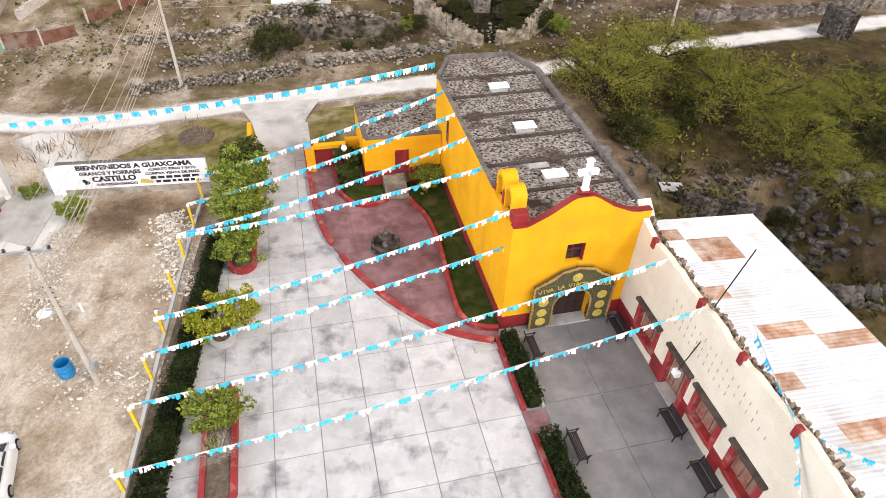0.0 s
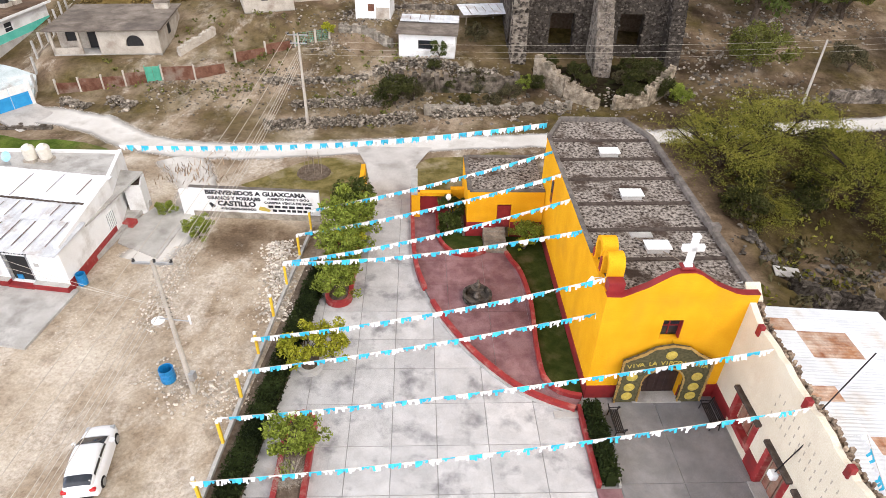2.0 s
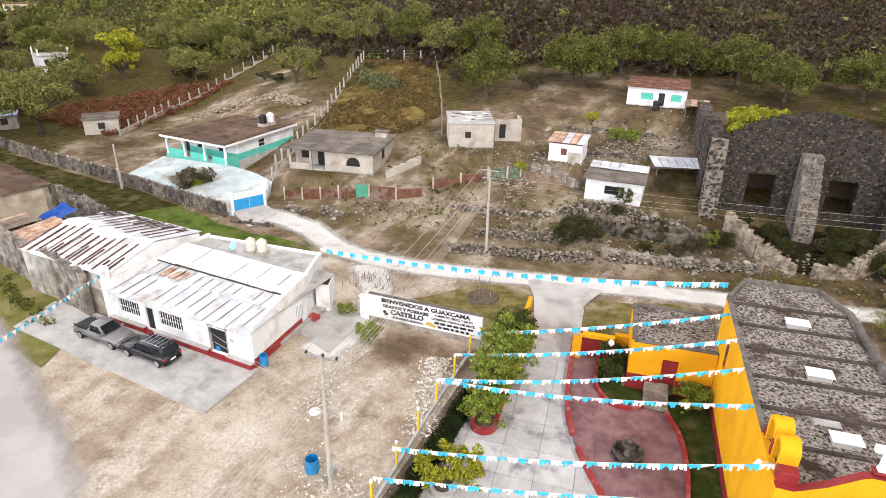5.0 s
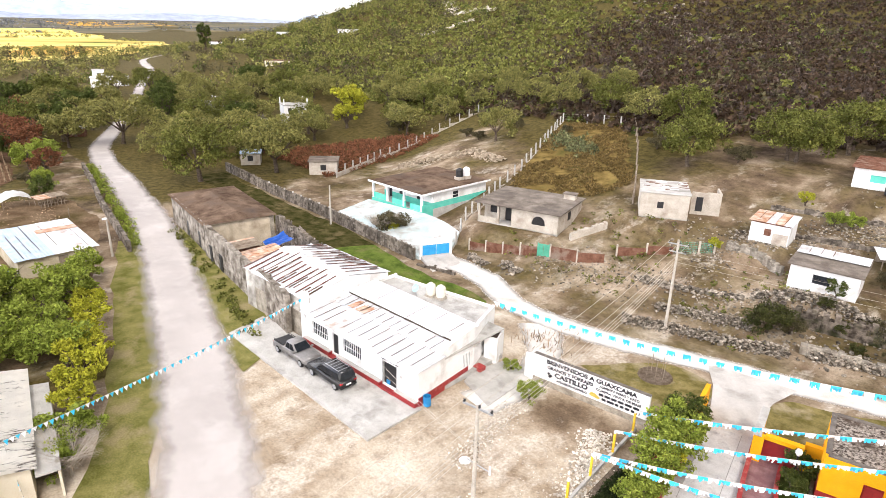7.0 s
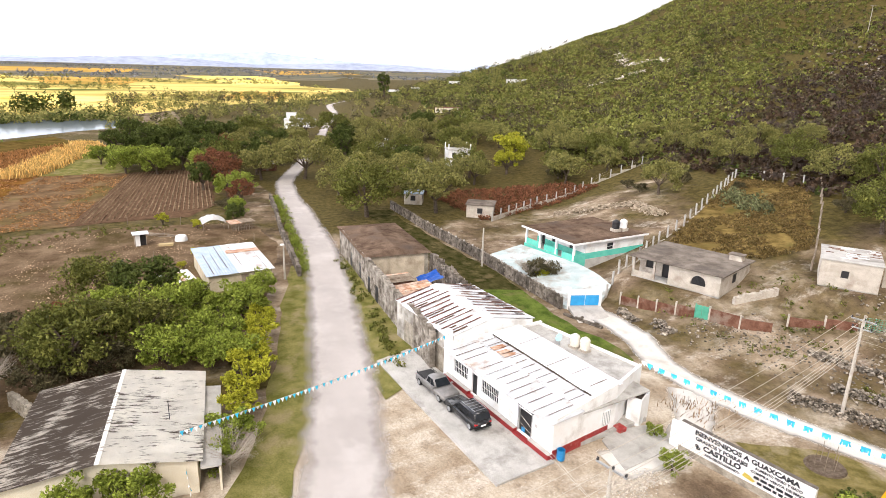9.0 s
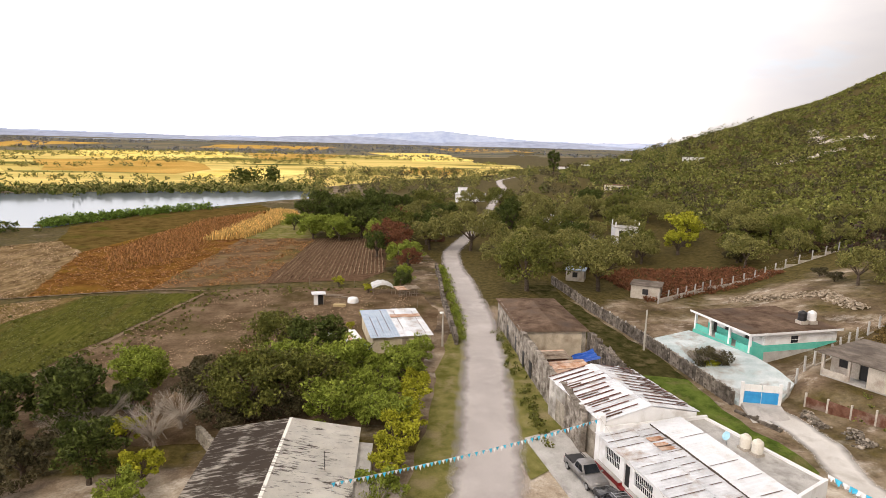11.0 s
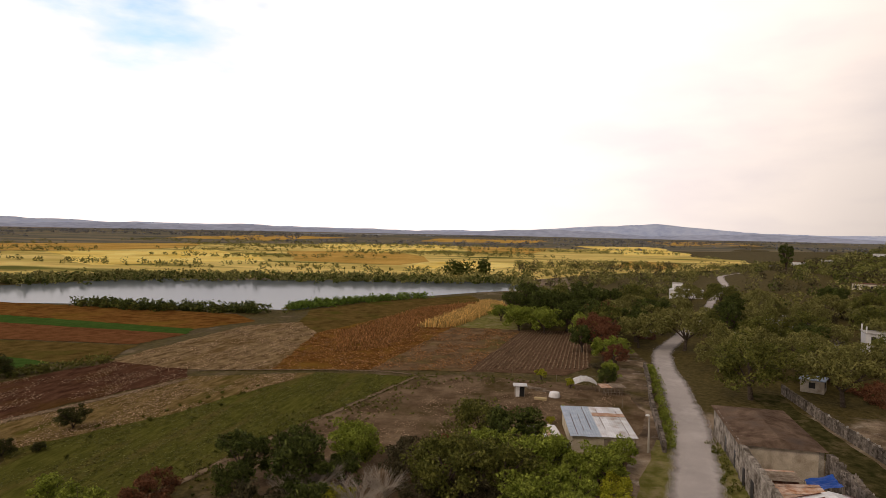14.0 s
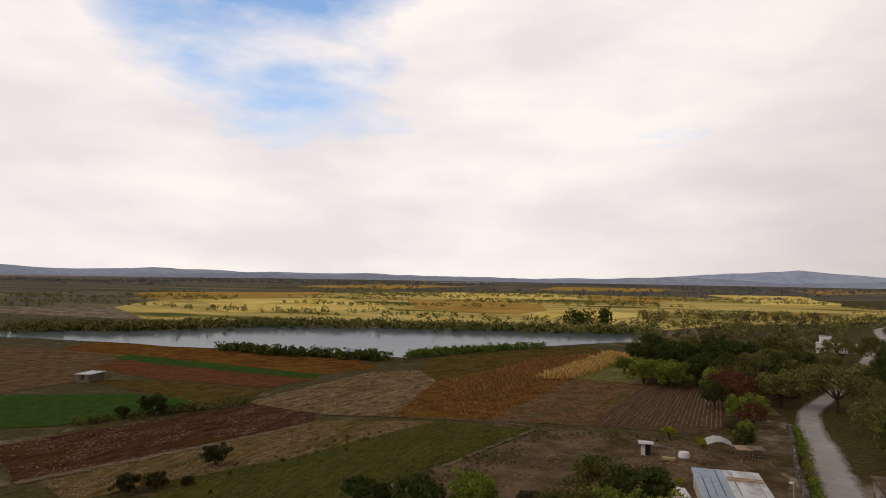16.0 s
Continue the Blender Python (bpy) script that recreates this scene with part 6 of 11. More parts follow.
def add_shop():
    rng = random.Random(21)
    s = thing("village_shop", SHOP, "long white-washed shop with red base, barred windows and corrugated sheet roof", "shop")
    wall_with(s, "front_wall", -15.6, 0, 3.3, [(-14.6, -12.1, 1.2, 2.6), (-11.4, -10.5, 0.4, 2.5), (-9.9, -7.2, 1.2, 2.6), (-4.3, -2.6, 0.4, 2.6)], M["white"])
    part("side_wall", prism([(-0.3, 0.3), (0, 0.3), (-0.7, 7.6), (-1.0, 7.6)], 0, [3.5, 3.5, 4.35, 4.35]), M["white"], s)
    part("side_wall", prism([(-1.0, 7.6), (-0.7, 7.6), (-3.0, 13.2), (-3.3, 13.2)], 0, [4.35, 4.35, 3.9, 3.9]), M["white"], s)
    part("side_wall", box(-15.6, -15.3, 0.3, 11.6, 0, 3.9), M["white"], s)
    part("back_wall", prism([(-15.3, 11.2), (-3.3, 12.9), (-3.3, 13.2), (-15.3, 11.5)], 0, 3.8), M["white"], s)
    part("ceiling_slab", box(-15.3, -0.3, 0.3, 11.3, 2.95, 3.1), M["concrete"], s)
    part("floor_slab", box(-15.3, -0.3, 0.3, 11.3, 0.0, 0.38), M["concrete"], s)
    part("wainscot", prism([(0.0, 0.0), (0.03, 0.0), (-0.62, 6.8), (-0.65, 6.8)], 0, 0.85), M["red"], s, "bright red painted base band")
    for a, b in ((-15.6, -11.5), (-10.4, -4.4), (-2.5, 0.03)):
        part("plinth_bench", box(a, b, -0.45, -0.003, 0, 0.55, bevel=0.03), M["darkred"], s, "dark red plinth along the shop front")
        part("plinth_top", box(a, b, -0.42, -0.003, 0.55, 0.6), M["concrete"], s)
    for a, b in ((-11.5, -10.4), (-4.4, -2.5)):
        part("door_step", box(a, b, -0.5, 0.0, 0, 0.3, bevel=0.03), M["darkred"], s)
    d = part("door", box(-11.4, -10.5, 0.16, 0.2, 0.4, 2.5), M["black"], s, "dark open doorway")
    d = part("door", box(-4.3, -2.6, 0.2, 0.24, 0.4, 2.6), M["black"], s, "dark shop doorway with blue goods behind")
    part("crate", box(-4.0, -3.6, 0.12, 0.2, 0.45, 0.8), M["barrel"], d)
    part("jamb", box(-4.4, -4.3, -0.03, 0.2, 0.4, 2.7), M["metal"], d)
    part("jamb", box(-2.6, -2.5, -0.03, 0.2, 0.4, 2.7), M["metal"], d)
    add_window(s, -14.6, -12.1, 1.2, 2.6, 0.0, bars=9)
    add_window(s, -9.9, -7.2, 1.2, 2.6, 0.0, bars=10)
    text_mesh("CASA TORRES", 0.3, M["ink"], s, Matrix.Translation((-4.5, -0.012, 2.75)) @ Matrix.Rotation(radians(90), 4, "X"), width=2.1)
    part("notice", box(-2.2, -1.85, -0.012, -0.002, 1.8, 2.1), M["concrete"], s)
    # roofs: front lean-to, middle lean-to a step higher, flat back
    sheets(s, -15.8, 0.15, -0.55, 3.28, 3.1, 3.6, 1.1, [M["tin"]] * 6, rng)
    sheets(s, -15.4, -0.5, 2.9, 3.62, 5.0, 3.8, 1.1, [M["tin"]] * 5, rng)
    for u in (-12.9, -11.8, -11.2):
        part("roof_sheet", box(u, u + 0.75, 3.0, 5.0, 3.72, 3.76, m=Matrix.Translation((0, 0, 0.02))), M["tinrust"], s, "rusty brown sheet")
    sheets(s, -15.0, -0.75, 4.8, 4.02, 8.2, 4.32, 1.2, [M["tinwhite"]], rng, laps=0.25)
    part("roof_step", box(-15.0, -0.6, 4.86, 4.95, 3.7, 4.0), M["roofbeam"], s)
    part("flat_roof", prism([(-15.3, 8.25), (-1.2, 8.25), (-3.3, 13.0), (-15.3, 11.3)], 3.5, 3.62), M["concrete"], s, "grey cement flat roof")
    part("parapet", prism([(-0.34, 0.2), (0.03, 0.2), (-0.67, 7.6), (-1.04, 7.6)], 3.4, [3.62, 3.62, 4.5, 4.5]), M["white"], s)
    # annex at the back corner with buttress-like water tank walls
    a = part("annex", prism([(-1.2, 9.6), (0.1, 9.9), (-0.8, 12.0), (-2.2, 11.5)], 0, 2.6), M["white"], s, "white block annex with an open top")
    part("annex_hollow", prism([(-1.1, 9.8), (-0.1, 10.05), (-0.9, 11.8), (-2.0, 11.4)], 2.6, 2.64), M["roofbeam"], a)
    part("side_step", box(-0.75, 0.1, 7.6, 8.4, 0, 0.5, bevel=0.03), M["red"], s)
    w = part("window", box(-0.7, -0.52, 5.9, 6.8, 1.0, 2.3), M["white"], s, "white barred side window")
    for i in range(5):
        part("bar", box(-0.52, -0.49, 5.95 + 0.2 * i, 5.99 + 0.2 * i, 1.0, 2.3), M["metal"], w)
    # water tanks
    for u, v in ((-9.2, 10.6), (-8.1, 10.9)):
        t = thing("water_tank", SHOP @ Matrix.Translation((u, v, 3.62)), "cream plastic rooftop water tank on a block stand", "water tank", "tanks on the shop roof")
        part("stand", box(-0.45, 0.45, -0.45, 0.45, 0, 0.25), M["block"], t)
        part("tank", lathe([(0.46, 0.25), (0.48, 0.4), (0.47, 0.7), (0.49, 0.75), (0.47, 0.8), (0.48, 1.15), (0.4, 1.3), (0.2, 1.38), (0.18, 1.46)], 20), M["tankcream"], t)
    ds = thing("satellite_dish", SHOP @ Matrix.Translation((-10.3, 9.6, 3.62)), "small pale blue satellite dish on the roof", "satellite dish")
    part("mast", tube((0, 0, 0), (0, 0, 0.7), 0.03), M["metal"], ds)
    part("dish", lathe([(0.05, 0), (0.25, 0.05), (0.42, 0.16), (0.4, 0.17), (0.2, 0.08)], 16, m=Matrix.Translation((0, 0, 0.8)) @ Matrix.Rotation(radians(60), 4, "X")), M["dishblue"], ds)


add_shop()
solid("forecourt", prism([(0.5, -5.7), (-22.0, -4.8), (-23.0, -0.4), (-20, -0.2), (-15.6, 0), (0, 0), (0.4, 0)], -0.3, 0.14, m=SHOP), M["concrete"], "stained concrete forecourt of the shop", "forecourt", kind="structure")
solid("side_pavement", prism([(0.0, 5.6), (3.9, 4.2), (3.6, 10.6), (0.4, 11.4), (-0.6, 7.4)], -0.2, 0.12, m=SHOP), M["concrete"], "cracked concrete apron beside the shop", "pavement", kind="structure")


M["oldlime"] = material("flaking_grey_limewash", (0.26, 0.235, 0.205), (0.62, 0.59, 0.54), 0.5, 0.9, 0.3, 10, (0.17, 0.145, 0.12), 0.35, 0.5, detail=12)


def add_white_barn():
    rng = random.Random(5)
    b = thing("white_store", SHOP @ Matrix.Translation((-15.7, 0, 0)), "white-washed store with a gabled rust-streaked sheet roof", "store building")
    part("front_wall", box(-11.3, 0, 0.2, 0.6, 0, 4.3), M["oldlime"], b, "flaking grey lime-washed wall")
    part("back_wall", box(-11.3, 0, 10.2, 10.6, 0, 4.3), M["white"], b)
    for u in (-0.4, -11.3):
        part("gable_wall", slab_of([(0.6, 0), (10.2, 0), (10.2, 4.3), (5.3, 5.35), (0.6, 4.3)], 0.4, m=Matrix.Translation((u + 0.4, 0, 0)) @ Matrix.Rotation(radians(90), 4, "Z")), M["white"], b)
    part("pilaster", box(-0.6, 0.1, -0.1, 0.5, 0, 5.0, bevel=0.03), M["white"], b)
    part("stain", box(-9.5, -1.0, 0.17, 0.2, 0.0, 2.6), M["mortar"], b, "bare weathered plaster")
    for sgn, v0, v1 in ((1, 0.0, 5.3), (-1, 10.8, 5.3)):
        sheets(b, -11.5, 0.1, v0, 4.28, v1, 5.45, 0.95, [M["tinwhite"], M["tin"]], rng, laps=0.0)
        for k in range(24):
            u = -11.4 + 0.475 * k + rng.uniform(-0.05, 0.05)
            if k % 2 and rng.random() < 0.6:
                continue
            t0 = rng.uniform(0, 0.12)
            t1 = rng.uniform(0.75, 1.0) if k % 2 == 0 else t0 + rng.uniform(0.2, 0.5)
            va, vb = v0 + (v1 - v0) * t0, v0 + (v1 - v0) * t1
            za, zb = 4.28 + 1.17 * t0 + 0.095, 4.28 + 1.17 * t1 + 0.095
            wdt = rng.uniform(0.16, 0.32)
            bm = bmesh.new()
            f = [bm.verts.new(p) for p in ((u, va, za), (u + wdt, va, za), (u + wdt, vb, zb), (u, vb, zb))]
            bm.faces.new(f)
            bmesh.ops.solidify(bm, geom=bm.faces[:], thickness=0.012)
            part("rust_strip", bm, M["seam"] if k % 2 else M["rustred"], b)


add_white_barn()

RUIN = Matrix.Translation((-53.5, 24.8, 0)) @ Matrix.Rotation(radians(-5.2), 4, "Z")


def rubble_wall(name, line, thick, z0, tops, parent, rng, mat, step=0.6, jag=0.35, label="", course=0.42, stones=True):
    """A ragged stone wall along a line of (u, v): a core, and faces of separate stones proud of it."""
    core = bmesh.new()
    tot = 0
    for (a, b) in zip(line, line[1:]):
        pa, pb = Vector((*a, 0)), Vector((*b, 0))
        L = (pb - pa).length
        d = (pb - pa) / L
        nrm = Vector((-d.y, d.x, 0))
        n = max(1, int(L / step))
        for i in range(n):
            q0, q1 = pa + d * (L * i / n), pa + d * (L * (i + 1) / n)
            t = float(np.interp((i + 0.5) / n, np.linspace(0, 1, len(tops)), tops)) + rng.uniform(-jag, jag * 0.5)
            h = thick / 2
            prism([(q0 + nrm * h).xy, (q0 - nrm * h).xy, (q1 - nrm * h).xy, (q1 + nrm * h).xy], z0, max(z0 + 0.15, t), core)
            if stones:
                z = z0
                while z < t - 0.1:
                    for side in (1, -1):
                        if rng.random() < 0.72:
                            c = q0.lerp(q1, rng.uniform(0.2, 0.8)) + nrm * side * h
                            w, hh = rng.uniform(0.16, 0.3), rng.uniform(0.1, 0.2)
                            m = Matrix.Translation((c.x, c.y, z + course / 2)) @ Matrix.Rotation(math.atan2(d.y, d.x) + rng.uniform(-0.1, 0.1), 4, "Z") @ Matrix.Rotation(rng.uniform(-0.3, 0.3), 4, "Y") @ Matrix.Diagonal((w, 0.07, hh, 1))
                            bmesh.ops.create_icosphere(core, subdivisions=1, radius=1.0, matrix=m)
                    z += course
    return part(name, core, mat, parent, label)


M["paleend"] = material("cream_block_wall", (0.50, 0.42, 0.31), (0.66, 0.57, 0.44), 0.8, 0.9, 0.3, 10, (0.36, 0.28, 0.2), 0.5, 0.35)
M["pitted"] = material("pitted_pale_plaster", (0.105, 0.088, 0.07), (0.43, 0.385, 0.33), 0.9, 0.95, 0.5, 9, (0.12, 0.10, 0.08), 0.5, 0.55, space="World", detail=12)


def add_ruined_store():
    rng = random.Random(31)
    r = thing("ruined_store", RUIN, "long roofless stone store with crumbling plastered walls", "ruined building")
    rubble_wall("wall", [(4.4, 0.2), (-22, 0)], 0.55, -0.2, [4.4, 4.6, 4.2, 4.4, 4.3, 4.5], r, rng, M["pitted"], 0.7, 0.25, "pitted plastered stone wall")
    rubble_wall("wall", [(-4.8, 9.6), (-21, 9.3)], 0.6, 0, [3.6, 4.2, 4.3, 4.5], r, rng, M["stone"], 0.7, 0.3)
    part("blocked_door", box(-16.0, -14.8, -0.3, -0.26, 0, 2.2), M["black"], r, "dark doorway")
    part("blocked_door", box(-19.8, -18.8, -0.33, -0.28, 0, 2.2), M["black"], r, "dark doorway")
    part("inner_floor", box(-21, -4.8, 0.6, 9.0, 0, 0.3), M["soil"], r)
    sheets(r, -11.5, -4.9, 0.5, 3.5, 5.2, 3.9, 0.9, [M["tinrust"], M["tinrust"], M["tin"]], rng)
    sheets(r, -9.0, -4.9, 5.3, 3.6, 8.8, 3.9, 0.9, [M["tin"], M["tinrust"]], rng)
    part("hut", box(-15.0, -12.2, 0.8, 3.6, 0.3, 3.6), M["brick"], r, "small raw brick hut inside the walls")
    sheets(r, -15.3, -12.0, 0.4, 3.68, 3.9, 3.8, 0.6, [M["wood"], M["tinrust"]], rng)
    t = thing("tarpaulin", RUIN @ Matrix.Translation((-13.0, 6.2, 3.2)), "bright blue tarpaulin slung between the ruined walls", "tarpaulin")
    bm = bmesh.new()
    g = [[bm.verts.new((-1.6 + 3.2 * i / 8, -1.4 + 2.8 * j / 8, 0.9 * (j / 8) - 0.25 * math.sin(math.pi * i / 8) + 0.08 * math.sin(i * 2.1 + j))) for i in range(9)] for j in range(9)]
    for j in range(8):
        for i in range(8):
            bm.faces.new((g[j][i], g[j][i + 1], g[j + 1][i + 1], g[j + 1][i]))
    bmesh.ops.solidify(bm, geom=bm.faces[:], thickness=0.02)
    part("sheet", bm, M["bluetarp"], t)
    for x, y in ((-1.6, -1.4), (1.6, -1.4), (-1.6, 1.4), (1.6, 1.4)):
        part("pole", tube((x, y, -2.9), (x, y, 0.9 if y > 0 else 0.0), 0.05), M["wood"], t)
    # the roofed end
    h = thing("stone_barn", RUIN @ Matrix.Translation((-22, 0, 0)), "old stone barn with a mouldy brown hipped roof", "barn")
    rubble_wall("wall", [(0, 0.3), (-17.5, 0.3)], 0.6, -0.2, [4.2, 4.2], h, rng, M["pitted"], 0.8, 0.05)
    part("wall", box(-17.6, 0, 8.6, 9.2, 0, 4.2), M["mortar"], h)
    part("wall", box(-0.5, 0, 0.6, 8.6, 0, 4.3), M["paleend"], h, "pale cream block end wall")
    part("wall", box(-17.6, -17.1, 0.6, 8.6, 0, 4.2), M["mortar"], h)
    bm = bmesh.new()
    e = [bm.verts.new(p) for p in ((0.4, -0.4, 4.2), (0.4, 9.6, 4.2), (-18.0, 9.6, 4.2), (-18.0, -0.4, 4.2))]
    rdg = [bm.verts.new(p) for p in ((-0.6, 4.6, 5.0), (-13.0, 4.6, 5.1))]
    for f in ((0, 1, 4), (2, 3, 5)):
        bm.faces.new([(e + rdg)[i] for i in f])
    bm.faces.new((e[1], e[2], rdg[1], rdg[0]))
    bm.faces.new((e[3], e[0], rdg[0], rdg[1]))
    bm.faces.new(e[::-1])
    part("roof", bm, M["brownroof"], h, "mouldy brown roof")
    for u in (-4.0, -9.5):
        part("doorway", box(u, u + 1.1, -0.02, 0.0, 0, 2.3), M["black"], h)


add_ruined_store()


# ---------- houses above the road ----------
def site(x, y, angle, sink=0.0, z=None):
    return Matrix.Translation((x, y, (height(x, y) if z is None else z) - sink)) @ Matrix.Rotation(radians(angle), 4, "Z")


def shell(h, w, d, z1, opens, mat, thick=0.22, z0=-2.0):
    """Four walls on a w x d plan, front at v = 0, with openings in the front."""
    wall_with(h, "front_wall", 0, w, z1, opens, mat, thick, 0.0, z0)
    part("back_wall", box(0, w, d - thick, d, z0, z1), mat, h)
    part("side_wall", box(0, thick, thick, d - thick, z0, z1), mat, h)
    part("side_wall", box(w - thick, w, thick, d - thick, z0, z1), mat, h)
    part("floor_slab", box(0, w, 0, d, z0, 0.05), M["concrete"], h)


def flat_roof(h, x0, x1, y0, y1, z, mat, over=0.35, thick=0.18, parapet=0.0):
    part("roof", box(x0 - over, x1 + over, y0 - over, y1 + over, z, z + thick, bevel=0.02), mat, h)


def add_grey_house():
    h = thing("grey_house", site(-58.6, 59.6, 19.0, z=2.9), "unpainted cement house with porch, arched window and grey slab roof", "house")
    w, d = 12.0, 10.0
    wall_with(h, "front_wall", 5.2, w, 2.75, [(8.2, 10.2, 0.9, 2.2)], M["block"], 0.22, 0.0, -2)
    wall_with(h, "porch_wall", 0, 5.2, 2.75, [(0.9, 2.4, 0.9, 2.2), (3.3, 4.3, 0.05, 2.15)], M["block"], 0.22, 2.2, -2)
    part("side_wall", box(w - 0.22, w, 0.22, d, -2, 2.75), M["block"], h)
    part("side_wall", box(0, 0.22, 2.4, d, -2, 2.75), M["block"], h)
    part("side_wall", box(5.2, 5.42, 0.22, 2.2, -2, 2.75), M["block"], h)
    part("back_wall", box(0.22, w - 0.22, d - 0.22, d, -2, 2.75), M["block"], h)
    part("floor_slab", box(0, w, 0, d, -2, 0.05), M["concrete"], h)
    part("porch_parapet", box(0, 3.0, 0, 0.2, 0, 0.8), M["block"], h)
    for u in (0.0, 3.0):
        part("porch_column", box(u, u + 0.28, 0, 0.28, 0, 2.75), M["block"], h)
    flat_roof(h, 0, w, 0, d, 2.75, M["greyroof"], 0.45)
    part("roof_box", box(w - 2.2, w - 0.5, d - 2.0, d - 0.9, 2.93, 3.7, bevel=0.03), M["block"], h, "block box on the roof edge")
    part("roof_box_lid", box(w - 2.35, w - 0.35, d - 2.15, d - 0.75, 3.7, 3.82), M["greyroof"], h)
    win = part("window", slab_of([(8.3, 0.9)] + [(9.2 - 0.9 * math.cos(math.pi * i / 10), 1.3 + 0.85 * math.sin(math.pi * i / 10)) for i in range(11)] + [(10.1, 0.9)], 0.05, m=Matrix.Translation((0, 0.1, 0))), M["black"], h, "dark arched window with iron bars")
    sp = slab_of([(8.2, 1.3)] + [(9.2 - 0.92 * math.cos(math.pi * i / 10), 1.3 + 0.86 * math.sin(math.pi * i / 10)) for i in range(11)] + [(10.2, 1.3), (10.2, 2.22), (8.2, 2.22)], 0.2, m=Matrix.Translation((0, 0.005, 0)))
    part("arch_surround", sp, M["block"], win)
    for i in range(5):
        part("bar", box(8.5 + 0.35 * i, 8.53 + 0.35 * i, 0.04, 0.07, 0.9, 1.95), M["iron"], win)
    part("window", box(0.9, 2.4, 2.35, 2.4, 0.9, 2.2), M["black"], h, "dark porch window")
    part("door", box(3.3, 4.3, 2.35, 2.4, 0.05, 2.15), M["black"], h, "dark porch doorway")
    part("window", box(w, w + 0.012, 4.0, 5.2, 1.0, 2.2), M["black"], h, "dark side window")


def add_teal_house():
    h = thing("turquoise_house", site(-80.4, 56.4, 4.0, z=2.1), "white house with turquoise base, columned porch and mouldy slab roof", "house")
    w, d = 12.0, 15.0
    wall_with(h, "front_wall", 0.4, w - 0.4, 2.75, [(1.5, 2.4, 0.05, 2.1), (4.0, 5.6, 0.9, 2.1), (8.2, 9.8, 0.9, 2.1)], M["white"], 0.22, 2.4, -2)
    part("side_wall", box(w - 0.4, w - 0.18, 2.62, d, -2, 2.75), M["white"], h)
    part("side_wall", box(0.4, 0.62, 2.62, d, -2, 2.75), M["white"], h)
    part("back_wall", box(0.62, w - 0.4, d - 0.22, d, -2, 2.75), M["white"], h)
    part("floor_slab", box(0, w, 0, d, -2, 0.05), M["concrete"], h)
    for a, b in ((0.4, 1.5), (2.4, w - 0.4)):
        part("wainscot", box(a, b, 2.37, 2.4, 0.05, 1.0), M["teal"], h, "turquoise painted base band")
    part("wainscot", box(w - 0.18, w - 0.15, 2.4, d, -2.0, 1.0), M["teal"], h)
    part("wainscot", box(0.0, w, -0.03, -0.003, -2.0, 0.05), M["teal"], h)
    part("wainscot", box(w + 0.003, w + 0.03, 0.0, 2.4, -2.0, 0.05), M["teal"], h)
    part("porch_end", box(w - 0.18, w, 0.3, 2.4, 0.05, 1.05), M["teal"], h)
    for a, b in ((0.3, 3.4), (4.9, 8.2), (9.2, w)):
        part("porch_parapet", box(a, b, 0.1, 0.26, 0.05, 0.95), M["teal"], h)
    for u in (0.1, 3.6, 7.6, w - 0.35):
        part("porch_column", box(u, u + 0.3, 0.05, 0.35, 0.05, 2.75), M["white"], h)
    flat_roof(h, 0, w, 0, d, 2.75, M["brownroof"], 0.4, 0.12)
    part("roof_fascia", box(-0.45, w + 0.45, -0.46, -0.41, 2.65, 2.95), M["white"], h)
    part("roof_fascia", box(w + 0.41, w + 0.46, -0.4, d + 0.4, 2.65, 2.95), M["white"], h)
    for a, b, c in ((4.0, 5.6, 0.9), (8.2, 9.8, 0.9), (1.5, 2.4, 0.05)):
        part("opening", box(a, b, 2.55, 2.6, c, 2.1), M["black"], h, "dark window on the porch")
    wn_ = part("window", box(w - 0.18, w - 0.165, 7.0, 8.2, 1.1, 2.1), M["glass"], h)
    part("frame", box(w - 0.165, w - 0.14, 7.0, 8.2, 1.55, 1.6), M["white"], wn_)
    for (u, v, mt, lab) in ((9.0, 11.4, "black", "black plastic rooftop water tank"), (9.2, 12.9, "white", "white plastic rooftop water tank")):
        p = h.matrix_world @ Vector((u, v, 2.87))
        t = thing("water_tank", Matrix.Translation(p), lab, "water tank")
        part("stand", box(-0.6, 0.6, -0.6, 0.6, 0, 0.5), M["block"], t)
        part("tank", lathe([(0.58, 0.5), (0.6, 0.6), (0.59, 1.0), (0.62, 1.05), (0.59, 1.1), (0.6, 1.6), (0.45, 1.8), (0.22, 1.86), (0.2, 1.95)], 20), M[mt], t)
    yard = [(-79, 48.3), (-57.5, 47.7), (-56.0, 51.8), (-59.5, 57.0), (-67.5, 57.5), (-80, 55.5)]
    court = patch("forecourt", yard, M["yardpaint"], "white concrete forecourt of the turquoise house", "forecourt", 0.1, step=2, wobble=0.0)
    bm = bmesh.new()
    bm.from_mesh(court.data)
    for v in bm.verts:
        v.co.z = max(v.co.z, 0.45 + (0.55 + 0.115 * (v.co.y - 0.06 * (v.co.x + 68) - 48)) * min(1.0, max(0.0, (-56.2 - v.co.x + 0.4 * (v.co.y - 51)) / 9)))
    rim = [e for e in bm.edges if len(e.link_faces) == 1]
    skirt = bmesh.ops.extrude_edge_only(bm, edges=rim)
    for v in skirt["geom"]:
        if isinstance(v, bmesh.types.BMVert):
            v.co.z -= 2.4
    bm.to_mesh(court.data)
    bm.free()
    g = thing("sheet_gate", site(-57.2, 48.2, math.degrees(math.atan2(3.6, 1.3)), z=height(-57, 50) + 0.4), "white and bright blue sheet-metal gate", "gate")
